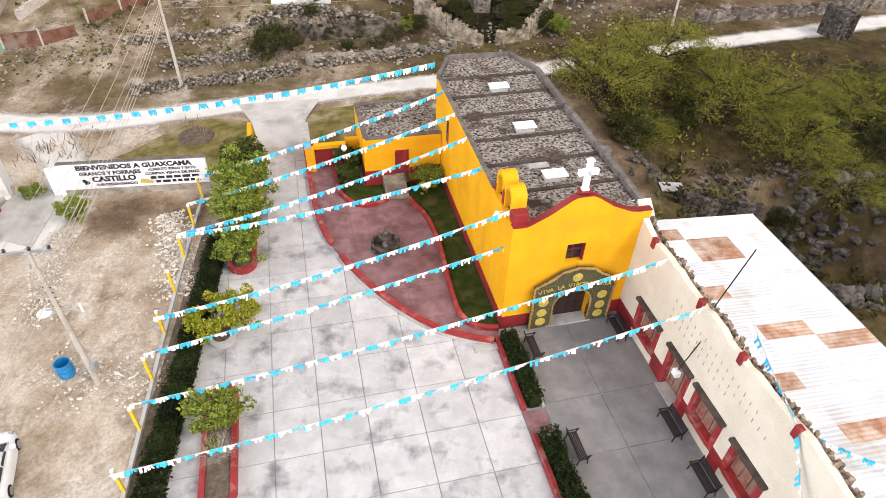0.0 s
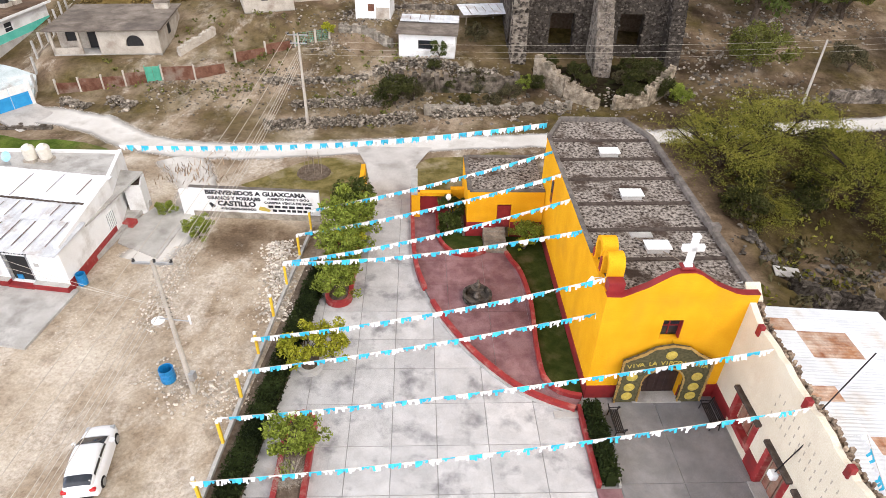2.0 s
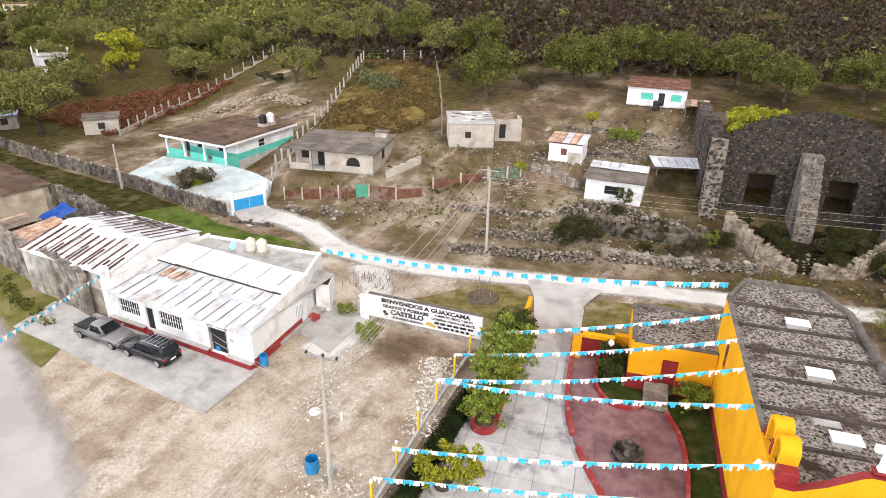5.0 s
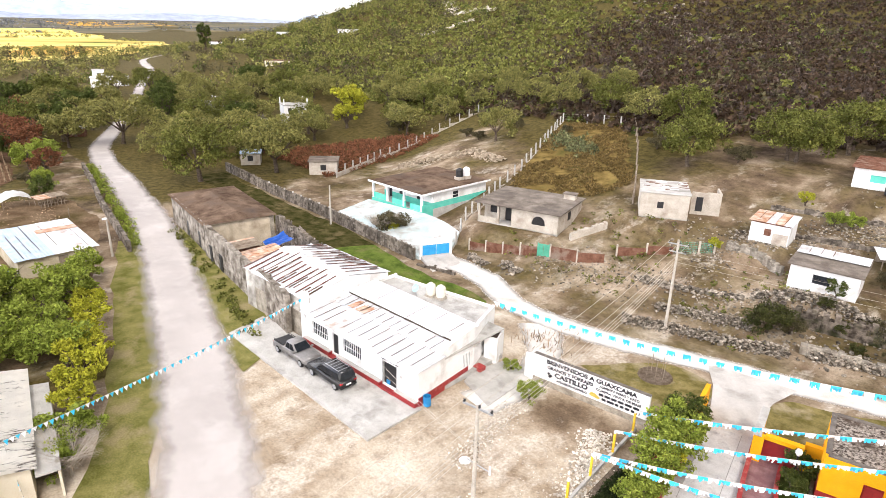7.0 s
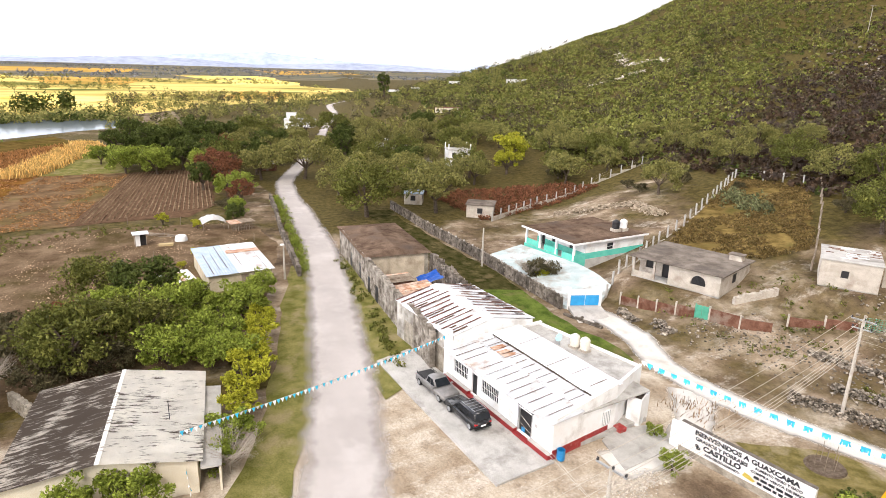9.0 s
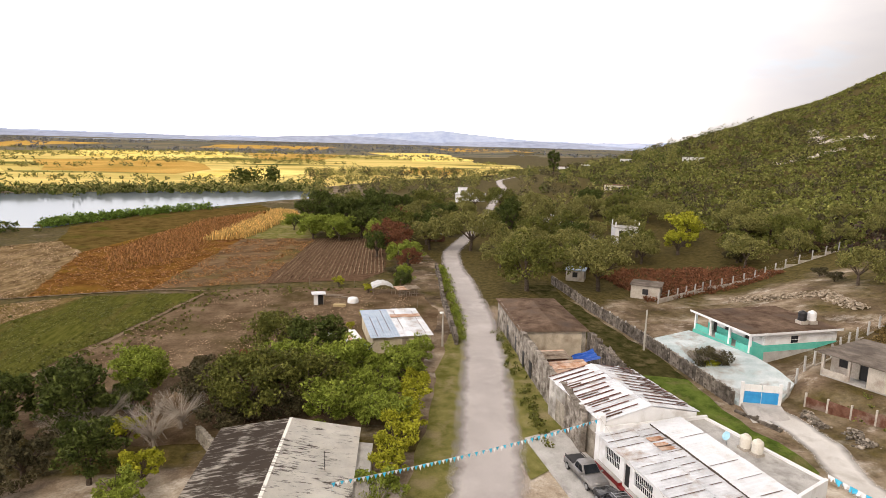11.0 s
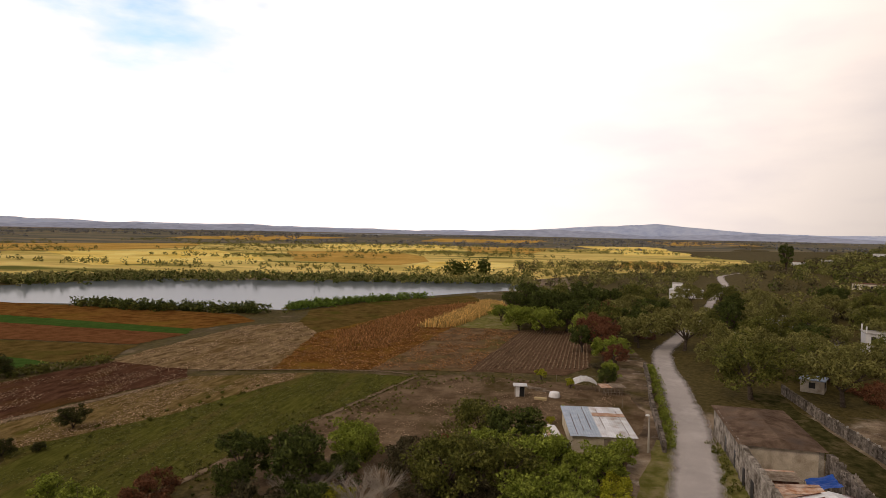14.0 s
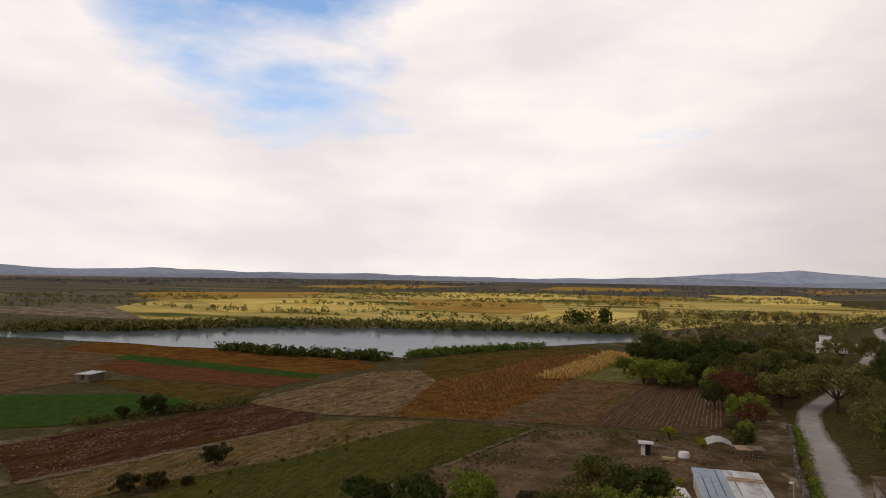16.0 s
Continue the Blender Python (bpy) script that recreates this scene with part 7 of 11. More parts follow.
    for i in range(2):
        lf = part("leaf", box(0.08 + 1.95 * i, 1.95 + 1.95 * i, 0, 0.05, 0.1, 1.5), M["bluepaint"], g)
        part("upper_panel", box(0.08 + 1.95 * i, 1.95 + 1.95 * i, 0, 0.05, 1.5, 2.35), M["white"], lf)
        for k in range(6):
            part("bar", box(0.2 + 1.95 * i + 0.3 * k, 0.24 + 1.95 * i + 0.3 * k, -0.03, 0, 1.5, 2.35), M["white"], lf)
    part("ramp", prism([(-0.2, -4.5), (4.2, -4.5), (4.2, 0.1), (-0.2, 0.1)], -1.2, [-0.42, -0.42, 0.06, 0.06]), M["drive"], g, "pale concrete ramp up to the gate")
    for u in (-0.2, 4.0):
        part("post", box(u - 0.15, u + 0.2, -0.1, 0.2, -0.8, 2.6, bevel=0.02), M["white"], g)


M["yardpaint"] = material("worn_pale_turquoise_floor_paint", (0.42, 0.50, 0.50), (0.62, 0.66, 0.66), 0.35, 0.8, 0.15, 8, (0.36, 0.33, 0.29), 0.4, 0.5, space="World")
add_grey_house()
add_teal_house()


def add_brick_house():
    h = thing("block_house", site(-40.9, 72.6, 33.0, z=5.6), "raw grey block house with a red-dusted slab roof", "house")
    shell(h, 6.2, 7.5, 3.3, [(2.2, 3.0, 1.3, 2.2)], M["block"])
    flat_roof(h, 0, 6.2, 0, 7.5, 3.3, M["concrete"], 0.15, 0.14)
    rng = random.Random(2)
    for i in range(22):
        u, v = rng.uniform(0.2, 5.4), rng.uniform(0.3, 7.0)
        part("roof_board", box(u, u + rng.uniform(0.5, 1.6), v, v + 0.16, 3.44, 3.5), M["brick"] if i % 2 else M["white"], h)
    part("window", box(2.2, 3.0, 0.1, 0.14, 1.3, 2.2), M["black"], h, "small dark window")
    part("door", box(6.2, 6.215, 5.0, 6.0, 0, 2.1), M["darkred"], h)
    a = thing("block_annex", site(-35.9, 77.4, 33.0, z=6.0), "roofless grey block annex", "annex")
    rubble_wall("wall", [(0, 2.6), (3.8, 2.6)], 0.25, -2, [2.6, 2.7], a, rng, M["block"], 0.8, 0.06, stones=False)
    part("side_wall", box(3.6, 3.85, 2.7, 6.0, -2, 2.6), M["block"], a)
    part("doorway", box(0.6, 1.5, 2.45, 2.47, 0, 2.0), M["black"], a)


def add_white_hut():
    h = thing("white_house", site(-20.3, 70.2, 9.0, z=3.0), "small white-washed house with a mouldy board roof", "house")
    shell(h, 6.6, 5.4, 2.75, [(2.3, 4.0, 1.0, 2.0)], M["white"])
    bm = prism([(-0.3, -0.4), (6.9, -0.4), (6.9, 5.8), (-0.3, 5.8)], 2.7, [2.85, 2.85, 3.1, 3.1])
    part("roof", bm, M["greyroof"], h, "mouldy grey board roof")
    rng = random.Random(9)
    sheets(h, -0.2, 6.8, 3.3, 3.13, 5.9, 3.26, 1.2, [M["tin"]], rng)
    add_window(h, 2.3, 4.0, 1.0, 2.0, 0.0, bars=6, frame=M["iron"], label="dark barred window")
    s = thing("tin_shed", site(-14.2, 79.5, 24.0, z=3.6), "open shed with a white sheet roof", "shed")
    for u, v in ((0.2, 0.2), (5.6, 0.2), (0.2, 3.6), (5.6, 3.6)):
        part("post", tube((u, v, -1.5), (u, v, 2.2), 0.07), M["wood"], s)
    part("side_wall", box(0.1, 5.7, 3.5, 3.65, -1, 2.0), M["wood"], s)
    sheets(s, -0.2, 6.0, -0.3, 2.2, 4.0, 2.4, 1.0, [M["tin"]], rng)


def add_small_hut():
    rng = random.Random(14)
    h = thing("adobe_hut", site(-27.7, 76.4, 9.0, z=5.1), "small white and bare adobe hut with a sheet roof", "hut")
    shell(h, 4.4, 4.2, 2.6, [(1.6, 2.4, 0.9, 1.8)], M["white"])
    part("shutter", box(1.6, 2.4, 0.06, 0.12, 0.9, 1.8), M["brick"], h)
    part("bare_patch", box(2.6, 4.3, -0.02, 0.0, 0.0, 1.4), M["block"], h)
    sheets(h, -0.25, 4.65, -0.3, 2.62, 4.5, 2.9, 0.9, [M["tin"], M["tin"], M["tinrust"]], rng)
    part("parapet", box(0, 4.4, -0.02, 0.2, 2.4, 2.62), M["brick"], h)


def add_far_house():
    h = thing("brown_roof_house", site(-23.7, 97.4, 11.0, z=9.6), "pale house with turquoise windows and a brown slab roof", "house")
    shell(h, 8.6, 9.0, 2.7, [(2.0, 3.8, 0.9, 1.9), (4.6, 5.5, 0.05, 2.0), (6.4, 7.9, 0.9, 1.9)], M["white"])
    flat_roof(h, 0, 8.6, 0, 9.5, 2.7, M["brick"], 0.4, 0.16)
    part("window", box(2.0, 3.8, 0.1, 0.14, 0.9, 1.9), M["teal"], h, "turquoise window")
    part("window", box(6.4, 7.9, 0.1, 0.14, 0.9, 1.9), M["teal"], h, "turquoise window")
    part("door", box(4.6, 5.5, 0.1, 0.14, 0.05, 2.0), M["black"], h)
    b = thing("water_barrel", site(-18.9, 96.2, 0), "black plastic water barrel by the house", "barrel")
    part("drum", lathe([(0.5, 0), (0.52, 0.1), (0.5, 0.6), (0.52, 1.1), (0.4, 1.25)], 16), M["black"], b)
    rng = random.Random(3)
    s = thing("lean_to", site(-14.6, 96.0, 11.0), "lean-to of poles and sheets beside the house", "shed")
    for u, v in ((0, 0), (3, 0), (0, 4), (3, 4)):
        part("post", tube((u, v, -0.5), (u, v, 2.3), 0.06), M["wood"], s)
    sheets(s, -0.2, 3.2, -0.2, 2.3, 4.2, 2.45, 0.9, [M["tinrust"], M["wood"]], rng)


add_brick_house()
add_white_hut()
add_small_hut()
add_far_house()


M["darksoil"] = material("dark_humus", (0.016, 0.013, 0.008), (0.040, 0.031, 0.019), 1.2, 0.95, 0.6, 9, (0.035, 0.042, 0.014), 0.6, 0.5, space="World")
M["pierstone"] = material("mortared_pier_stone", (0.06, 0.048, 0.04), (0.27, 0.235, 0.2), 3.2, 0.95, 0.5, 12, (0.05, 0.04, 0.034), 0.4, 0.5, space="World")
M["piermortar"] = material("pier_lime_mortar", (0.15, 0.125, 0.10), (0.30, 0.26, 0.215), 2.0, 0.95, 0.5, 9, (0.08, 0.066, 0.052), 0.6, 0.5, space="World")
M["ruincore"] = material("ruin_mortar", (0.030, 0.025, 0.021), (0.085, 0.072, 0.06), 2.0, 0.95, 0.5, 9, (0.04, 0.034, 0.028), 0.5, 0.4, space="World")


# ---------- ruined stone chapel ----------
M["apronstone"] = material("crumbling_tan_plaster", (0.13, 0.10, 0.07), (0.46, 0.385, 0.29), 1.4, 0.95, 0.7, 10, (0.10, 0.085, 0.06), 0.45, 0.5, space="World", detail=12)


def add_ruin():
    rng = random.Random(77)
    r = thing("stone_ruin", site(-6.8, 77.2, 14.0, z=2.4), "tall roofless dark stone ruin with rounded gable and buttresses", "ruin")
    # front wall, rounded gable, two square openings
    n = 38
    W, T = 19.0, 1.2
    bm, core = bmesh.new(), bmesh.new()
    for i in range(n):
        a, b = W * i / n, W * (i + 1) / n
        m = (a + b) / 2
        t = 8.8 + 3.4 * math.sin(math.pi * min(1, max(0, (m - 0.6) / (W - 1.2)))) ** 0.8 + rng.uniform(-0.2, 0.15)
        cut = 3.6 < m < 6.5 or 12.2 < m < 15.2
        if cut:
            box(a, b, 0, T, 4.9, t, core)
            box(a, b, 0, T, -3, 0.9, core)
        else:
            box(a, b, 0, T, -3, t, core)
        for q in range(int((t + 1) * 3.6)):
            z, c = rng.uniform(-1, t - 0.05), rng.uniform(a, b)
            if cut and 0.75 < z < 5.0:
                continue
            w, hh = rng.uniform(0.10, 0.27), rng.uniform(0.08, 0.2)
            bmesh.ops.create_icosphere(bm, subdivisions=1, radius=1, matrix=Matrix.Translation((c, 0, z)) @ Matrix.Rotation(rng.uniform(-0.6, 0.6), 4, "Y") @ Matrix.Diagonal((w, rng.uniform(0.06, 0.15), hh, 1)))
    bmesh.ops.remove_doubles(core, verts=core.verts[:], dist=0.01)
    fw = part("front_wall", core, M["ruincore"], r, "dark rubble front wall with two square openings")
    tagged(part("rubble_facing", bm, M["ruinstone"], fw), kind="stuff")

    def buttress(u0, u1, reach, top, mat, lab):
        k, body = bmesh.new(), bmesh.new()
        steps = 12
        for j in range(steps):
            z0, z1 = -3 + (top + 3) * j / steps, -3 + (top + 3) * (j + 1) / steps
            f = reach * (1 - (max(0, z0) / top) ** 1.3 * 0.8)
            box(u0, u1, -f, 0.1, z0, z1, body)
            for q in range(9):
                w, hh = rng.uniform(0.18, 0.32), rng.uniform(0.12, 0.22)
                bmesh.ops.create_icosphere(k, subdivisions=1, radius=1, matrix=Matrix.Translation((rng.uniform(u0 + 0.1, u1 - 0.1), -f, rng.uniform(z0, z1))) @ Matrix.Diagonal((w, 0.12, hh, 1)))
                side = rng.choice((u0, u1))
                bmesh.ops.create_icosphere(k, subdivisions=1, radius=1, matrix=Matrix.Translation((side, -rng.uniform(0.1, f), rng.uniform(z0, z1))) @ Matrix.Diagonal((0.1, w, hh, 1)))
        bmesh.ops.remove_doubles(body, verts=body.verts[:], dist=0.01)
        bt = part("buttress", body, M["piermortar"] if u0 < 9 else M["ruincore"], r, lab)
        tagged(part("rubble_facing", k, mat, bt), kind="stuff")

    buttress(8.4, 10.4, 5.0, 7.8, M["pierstone"], "stepped stone buttress")
    buttress(17.6, 19.4, 2.6, 8.2, M["ruinstone"], "stepped stone buttress")
    buttress(-1.3, 0.5, 2.6, 8.6, M["ruinstone"], "end pier of pale-mortared stones")
    rubble_wall("side_wall", [(-0.6, 1.0), (-0.6, 30)], 1.6, -2, [8.8, 9.2, 8.6, 8.9, 8.0, 7.0], r, rng, M["darkstone"], 0.9, 0.5)
    rubble_wall("side_wall", [(18.6, 1.0), (18.6, 26)], 1.4, -2, [8.6, 8.2, 7.4, 6.8, 5.5, 4.4], r, rng, M["darkstone"], 0.9, 0.5)
    rubble_wall("back_wall", [(-0.6, 26), (18.0, 26)], 1.2, -1, [6.8, 6.0, 6.6, 6.2], r, rng, M["darkstone"], 0.9, 0.5)
    part("inner_mound", box(0.3, 17.8, 6.0, 25, -1, 6.8), M["soil"], r, "overgrown rubble fill inside the walls")
    part("vault", box(0.3, 17.8, 1.25, 5.98, 5.6, 6.75), M["soil"], r, "earth-covered vault behind the front wall")
    part("partition", box(7.5, 11.0, 1.25, 5.9, -1, 5.6), M["ruinstone"], r)
    for line in (((1.2, -6.0, 2.0), (4.2, -9.4, 0.4), (7.8, -11.5, -1.0)), ((9.4, -11.6, -1.0), (13.4, -10.6, -0.2), (17.0, -7.2, 1.2))):
        for (xa, ya, za), (xb, yb, zb) in zip(line, line[1:]):
            rubble_wall("apron_wall", [(xa, ya), (xb, yb)], 0.7, -3.2, [za, (za + zb) / 2, zb], r, rng, M["apronstone"], 0.35, 0.35, "crumbling pale plastered apron wall below the ruin")
    part("forecourt", prism([(0.5, -0.1), (17.6, -0.1), (16.6, -6.8), (13.2, -10.2), (9.4, -11.2), (7.8, -11.0), (4.4, -9.0), (1.6, -5.8)], -3, [-0.6, -0.6, -0.9, -1.6, -2.2, -2.2, -1.4, -0.8]), M["darksoil"], r, "dark overgrown ground before the ruin")


add_ruin()


# ---------- stone terraces, garden walls and fences ----------
def stone_wall(line, thick, tall, mat, label, seed, step=0.55, jag=0.25, name="stone_wall"):
    rng = random.Random(seed)
    x0, y0 = line[0]
    w = thing(name, Matrix.Identity(4), label, "wall", kind="structure")
    for a, b in zip(line, line[1:]):
        L = math.hypot(b[0] - a[0], b[1] - a[1])
        n = max(1, int(L / 6))
        for i in range(n):
            p = [a[0] + (b[0] - a[0]) * i / n, a[1] + (b[1] - a[1]) * i / n]
            q = [a[0] + (b[0] - a[0]) * (i + 1) / n, a[1] + (b[1] - a[1]) * (i + 1) / n]
            z0, z1 = height(*p), height(*q)
            rubble_wall("stretch", [p, q], thick, min(z0, z1) - 0.6, [z0 + tall, z1 + tall], w, rng, mat, step, jag)
    return w


def stone_heap(line, wide, tall, count, label, seed, mat="heap", size=(0.1, 0.34), name="stone_heap"):
    """Tumbled stones along a line, each a lumpy block of its own size."""
    rng = random.Random(seed)
    ball = bmesh.new()
    bmesh.ops.create_icosphere(ball, subdivisions=1, radius=1)
    base = np.array([v.co[:] for v in ball.verts])
    tri = np.array([[v.index for v in f.verts] for f in ball.faces])
    ball.free()
    nr = np.random.default_rng(seed)
    vs, fs = [], []
    pts = [Vector((*p, 0)) for p in line]
    for i in range(count):
        k = rng.randrange(len(pts) - 1)
        p = pts[k].lerp(pts[k + 1], rng.random())
        o = rng.gauss(0, 0.42) * wide
        d = (pts[k + 1] - pts[k]).normalized()
        x, y = p.x - d.y * o, p.y + d.x * o
        s = rng.uniform(size[0], size[1]) * rng.uniform(0.7, 1.2)
        z = height(x, y) + tall * rng.random() ** 1.4 * max(0.0, 1 - abs(o) / wide) + 0.1 * s
        q = Matrix.Rotation(rng.uniform(0, 6.28), 3, "Z") @ Matrix.Rotation(rng.uniform(-0.4, 0.4), 3, "X") @ Matrix.Diagonal((s * rng.uniform(0.9, 1.5), s, s * rng.uniform(0.55, 0.85)))
        fs.append(tri + len(base) * i)
        vs.append((base * nr.uniform(0.72, 1.15, (len(base), 1))) @ np.array(q).T + np.array([x, y, z]))
    me = bpy.data.meshes.new(name)
    me.from_pydata(np.concatenate(vs).tolist(), [], np.concatenate(fs).tolist())
    me.materials.append(M[mat])
    tagged(new(name, me), label, "stones", kind="stuff")


stone_heap([(-30, 53.6), (-25.2, 55.8), (-19.4, 57.9), (-15.5, 60)], 0.9, 1.0, 1900, "tumbled dry-stone terrace wall above the road", 1, "heap", (0.06, 0.2))
stone_heap([(-29, 58.4), (-24, 60.6), (-20, 62)], 0.8, 0.9, 1100, "tumbled dry-stone terrace wall on the slope", 2, "heap", (0.06, 0.19))
stone_heap([(-22.6, 67.4), (-17, 68.6), (-12.0, 69.6), (-8.5, 71.5)], 0.9, 1.1, 900, "pale tumbled stones below the white house", 3, "heap", (0.08, 0.24))
stone_heap([(-14, 61.0), (-9, 62.9), (-4.5, 64.6), (0, 66.5)], 0.8, 0.9, 800, "pale crumbling stone bank above the road", 4, "heap", (0.08, 0.24))
stone_heap([(-34, 62), (-28.5, 63.6), (-23, 66.2)], 0.7, 0.5, 260, "loose stones on the slope", 5)
stone_heap([(-44, 55), (-36, 58), (-28, 61), (-20, 60)], 5.0, 0.03, 260, "loose pale stones strewn over the slope", 6, "heap", (0.05, 0.14))
stone_heap([(-36, 72), (-28, 78), (-22, 86), (-16, 92)], 6.0, 0.05, 500, "loose stones strewn round the yards", 7, "heap", (0.06, 0.22))
stone_heap([(-48.5, 54.5), (-46.5, 53.8), (-45, 53.5)], 1.0, 0.5, 90, "heap of field stones by the road", 8)
stone_heap([(-54, 53.8), (-50, 52.6)], 0.7, 0.5, 110, "heap of field stones by the drive", 9)
stone_heap([(-20.2, 35.4), (-18.8, 32.8), (-17.6, 30.2), (-16.4, 27.0)], 1.4, 0.1, 1300, "white lime gravel spilled beside the fence", 10, "rubblewhite", (0.03, 0.13))
stone_heap([(-22, 21.6), (-17.5, 20.0), (-14.8, 21.2)], 2.2, 0.03, 700, "pale gravel scattered over the earth lot", 11, "rubblewhite", (0.03, 0.10))
stone_heap([(-34, 20), (-26, 26), (-18, 30), (-16, 22)], 5.0, 0.02, 500, "small stones strewn over the earth lot", 12, "rubblewhite", (0.02, 0.06))
stone_heap([(-27, 33), (-25.5, 29), (-24, 24)], 1.6, 0.05, 800, "pale gravel ridge across the earth lot", 13, "rubblewhite", (0.03, 0.10))
stone_heap([(-46, 58), (-34, 62), (-20, 66), (-6, 70)], 5.0, 0.02, 1500, "small grey and pale stones littering the slope above the road", 41, "heap", (0.04, 0.17))
stone_heap([(-32, 70), (-26, 78), (-20, 88), (-12, 94)], 5.0, 0.02, 1500, "grey rubble littering the yards between the huts", 42, "heap", (0.04, 0.2))
stone_heap([(14, 78), (20, 88), (28, 96), (40, 102)], 8.0, 0.04, 900, "grey rubble on the bare slope beside the ruin", 43, "heap", (0.06, 0.3))
stone_heap([(-24, 60), (-3, 66), (12, 73), (30, 80)], 5.0, 0.05, 800, "loose stones on the bank above the road", 14, "heap", (0.06, 0.26))
stone_heap([(-287, 233), (-275, 243), (-262.8, 253.1)], 3.5, 0.5, 320, "pale bare rock streak on the hillside", 18, "rubblewhite", (0.3, 1.1), "rock_outcrop")
stone_heap([(-345, 303), (-300, 272), (-294, 269), (-258.6, 268.9)], 4.0, 0.5, 420, "pale bare rock streak on the hillside", 19, "rubblewhite", (0.3, 1.2), "rock_outcrop")
stone_heap([(-175, 300), (-150, 260), (-120, 240), (-90, 230)], 26, 0.3, 500, "grey rocks among the hillside scrub", 20, "heap", (0.3, 0.9), "rock_outcrop")
# rocky hollow by the stream bed
stone_heap([(24.5, 41.0), (30, 45.5), (36, 47.5), (44, 46)], 2.0, 1.2, 420, "grey boulders round the rocky hollow", 15, "boulder", (0.25, 0.9), "boulders")
stone_heap([(25.5, 30.5), (28.5, 32.4), (33.5, 32.5)], 1.0, 1.0, 200, "grey boulders on the edge of the hollow", 16, "boulder", (0.25, 0.7), "boulders")
stone_heap([(15, 46), (20, 44), (26, 46), (40, 52)], 4.0, 0.2, 350, "loose stones in the dry ravine", 17, "boulder", (0.08, 0.3))
stone_wall([(-29.2, 74.4), (-25.5, 74.0), (-22.0, 73.2)], 0.6, 0.8, M["mortar"], "low stone yard wall", 5)
M["bankstone"] = material("crumbling_bank_stone", (0.05, 0.04, 0.032), (0.24, 0.20, 0.16), 1.2, 0.95, 0.6, 8, (0.035, 0.04, 0.016), 0.5, 0.5, space="World", detail=12)
stone_wall([(-20.5, 65.4), (-15, 66.2), (-10, 67.6), (-5.8, 69.4)], 0.9, 1.7, M["bankstone"], "crumbling dark retaining wall below the white house", 21, 0.5, 0.7)
stone_wall([(-15, 61.2), (-9, 63.2), (-3.5, 65.2), (0.5, 67.0)], 0.7, 0.8, M["mortar"], "pale crumbling bank wall above the road", 22, 0.6, 0.35)
stone_wall([(-25, 82), (-19, 84), (-14, 86)], 0.6, 0.5, M["stone"], "low tumbled stone yard wall", 6)
stone_wall([(-30, 88), (-24, 90), (-17, 92)], 0.6, 0.5, M["stone"], "low tumbled stone yard wall", 7)
stone_wall([(-57.6, 47.2), (-66.8, 47.4), (-80, 47.9), (-98, 47.6), (-121, 48.6)], 0.4, 1.75, M["stone"], "long rough stone street wall", 8, 0.8, 0.08)
stone_wall([(-56.0, 46.4), (-50.5, 48.0)], 0.4, 0.3, M["stone"], "low end of the street wall", 9)
stone_wall([(-82.6, 19.2), (-95, 20.6), (-108, 22.0), (-125, 24.6), (-140, 26.4)], 0.5, 1.5, M["stone"], "rough stone wall along the road", 10, 0.8, 0.15)
stone_wall([(-45.4, 64.0), (-43.6, 69.4)], 0.5, 0.9, M["block"], "pale broken yard wall", 11)
stone_wall([(30, 77.5), (44, 81), (58, 86)], 0.8, 1.4, M["stone"], "rough stone wall above the road", 14)
stone_wall([(44.8, 74.3), (47.4, 75.2)], 2.6, 3.2, M["darkstone"], "stump of a square stone pier", 15, jag=0.4)


def brick_fence(line, tall, label, seed, every=2.6):
    rng = random.Random(seed)
    f = thing("garden_wall", Matrix.Identity(4), label, "garden wall", kind="structure")
    for a, b in zip(line, line[1:]):
        L = math.hypot(b[0] - a[0], b[1] - a[1])
        n = max(1, round(L / every))
        ang = math.atan2(b[1] - a[1], b[0] - a[0])
        for i in range(n):
            x, y = a[0] + (b[0] - a[0]) * i / n, a[1] + (b[1] - a[1]) * i / n
            x2, y2 = a[0] + (b[0] - a[0]) * (i + 1) / n, a[1] + (b[1] - a[1]) * (i + 1) / n
            z = min(height(x, y), height(x2, y2))
            m = Matrix.Translation((x, y, z)) @ Matrix.Rotation(ang, 4, "Z")
            part("panel", box(0.16, L / n, -0.07, 0.07, -0.5, tall * rng.uniform(0.85, 1.02), m=m), M["brick"], f)
            part("pier", box(-0.02, 0.16, -0.12, 0.12, -0.5, tall + rng.uniform(0.1, 0.3), m=m), M["block"], f)


brick_fence([(-55.2, 54.8), (-50.5, 56.4), (-46.2, 58.4)], 1.5, "low raw brick wall with block piers before the grey house", 1)
brick_fence([(-44.6, 58.9), (-41.4, 60.2), (-38.8, 62.4)], 1.5, "low raw brick wall with block piers", 2)
brick_fence([(-38.6, 64.6), (-36.0, 67.2), (-33.6, 69.4)], 1.3, "low raw brick wall", 3)
gt = thing("green_gate", site(-46.1, 58.3, 25), "green sheet-metal yard gate", "gate")
part("leaf", box(0.05, 0.72, 0, 0.05, 0.1, 1.75), M["greenpaint"], gt)
part("leaf", box(0.76, 1.45, 0, 0.05, 0.1, 1.75), M["greenpaint"], gt)
part("post", box(-0.06, 0.03, -0.03, 0.06, -0.3, 1.9), M["greenpaint"], gt)
part("post", box(1.47, 1.56, -0.03, 0.06, -0.3, 1.9), M["greenpaint"], gt)
net = thing("mesh_fence", site(-33.4, 69.8, 40), "faded green mesh fence between block posts", "fence")
for u in (0, 2.6, 4.4):
    part("post", box(u, u + 0.22, -0.1, 0.12, -0.4, 1.8, bevel=0.02), M["block"], net)
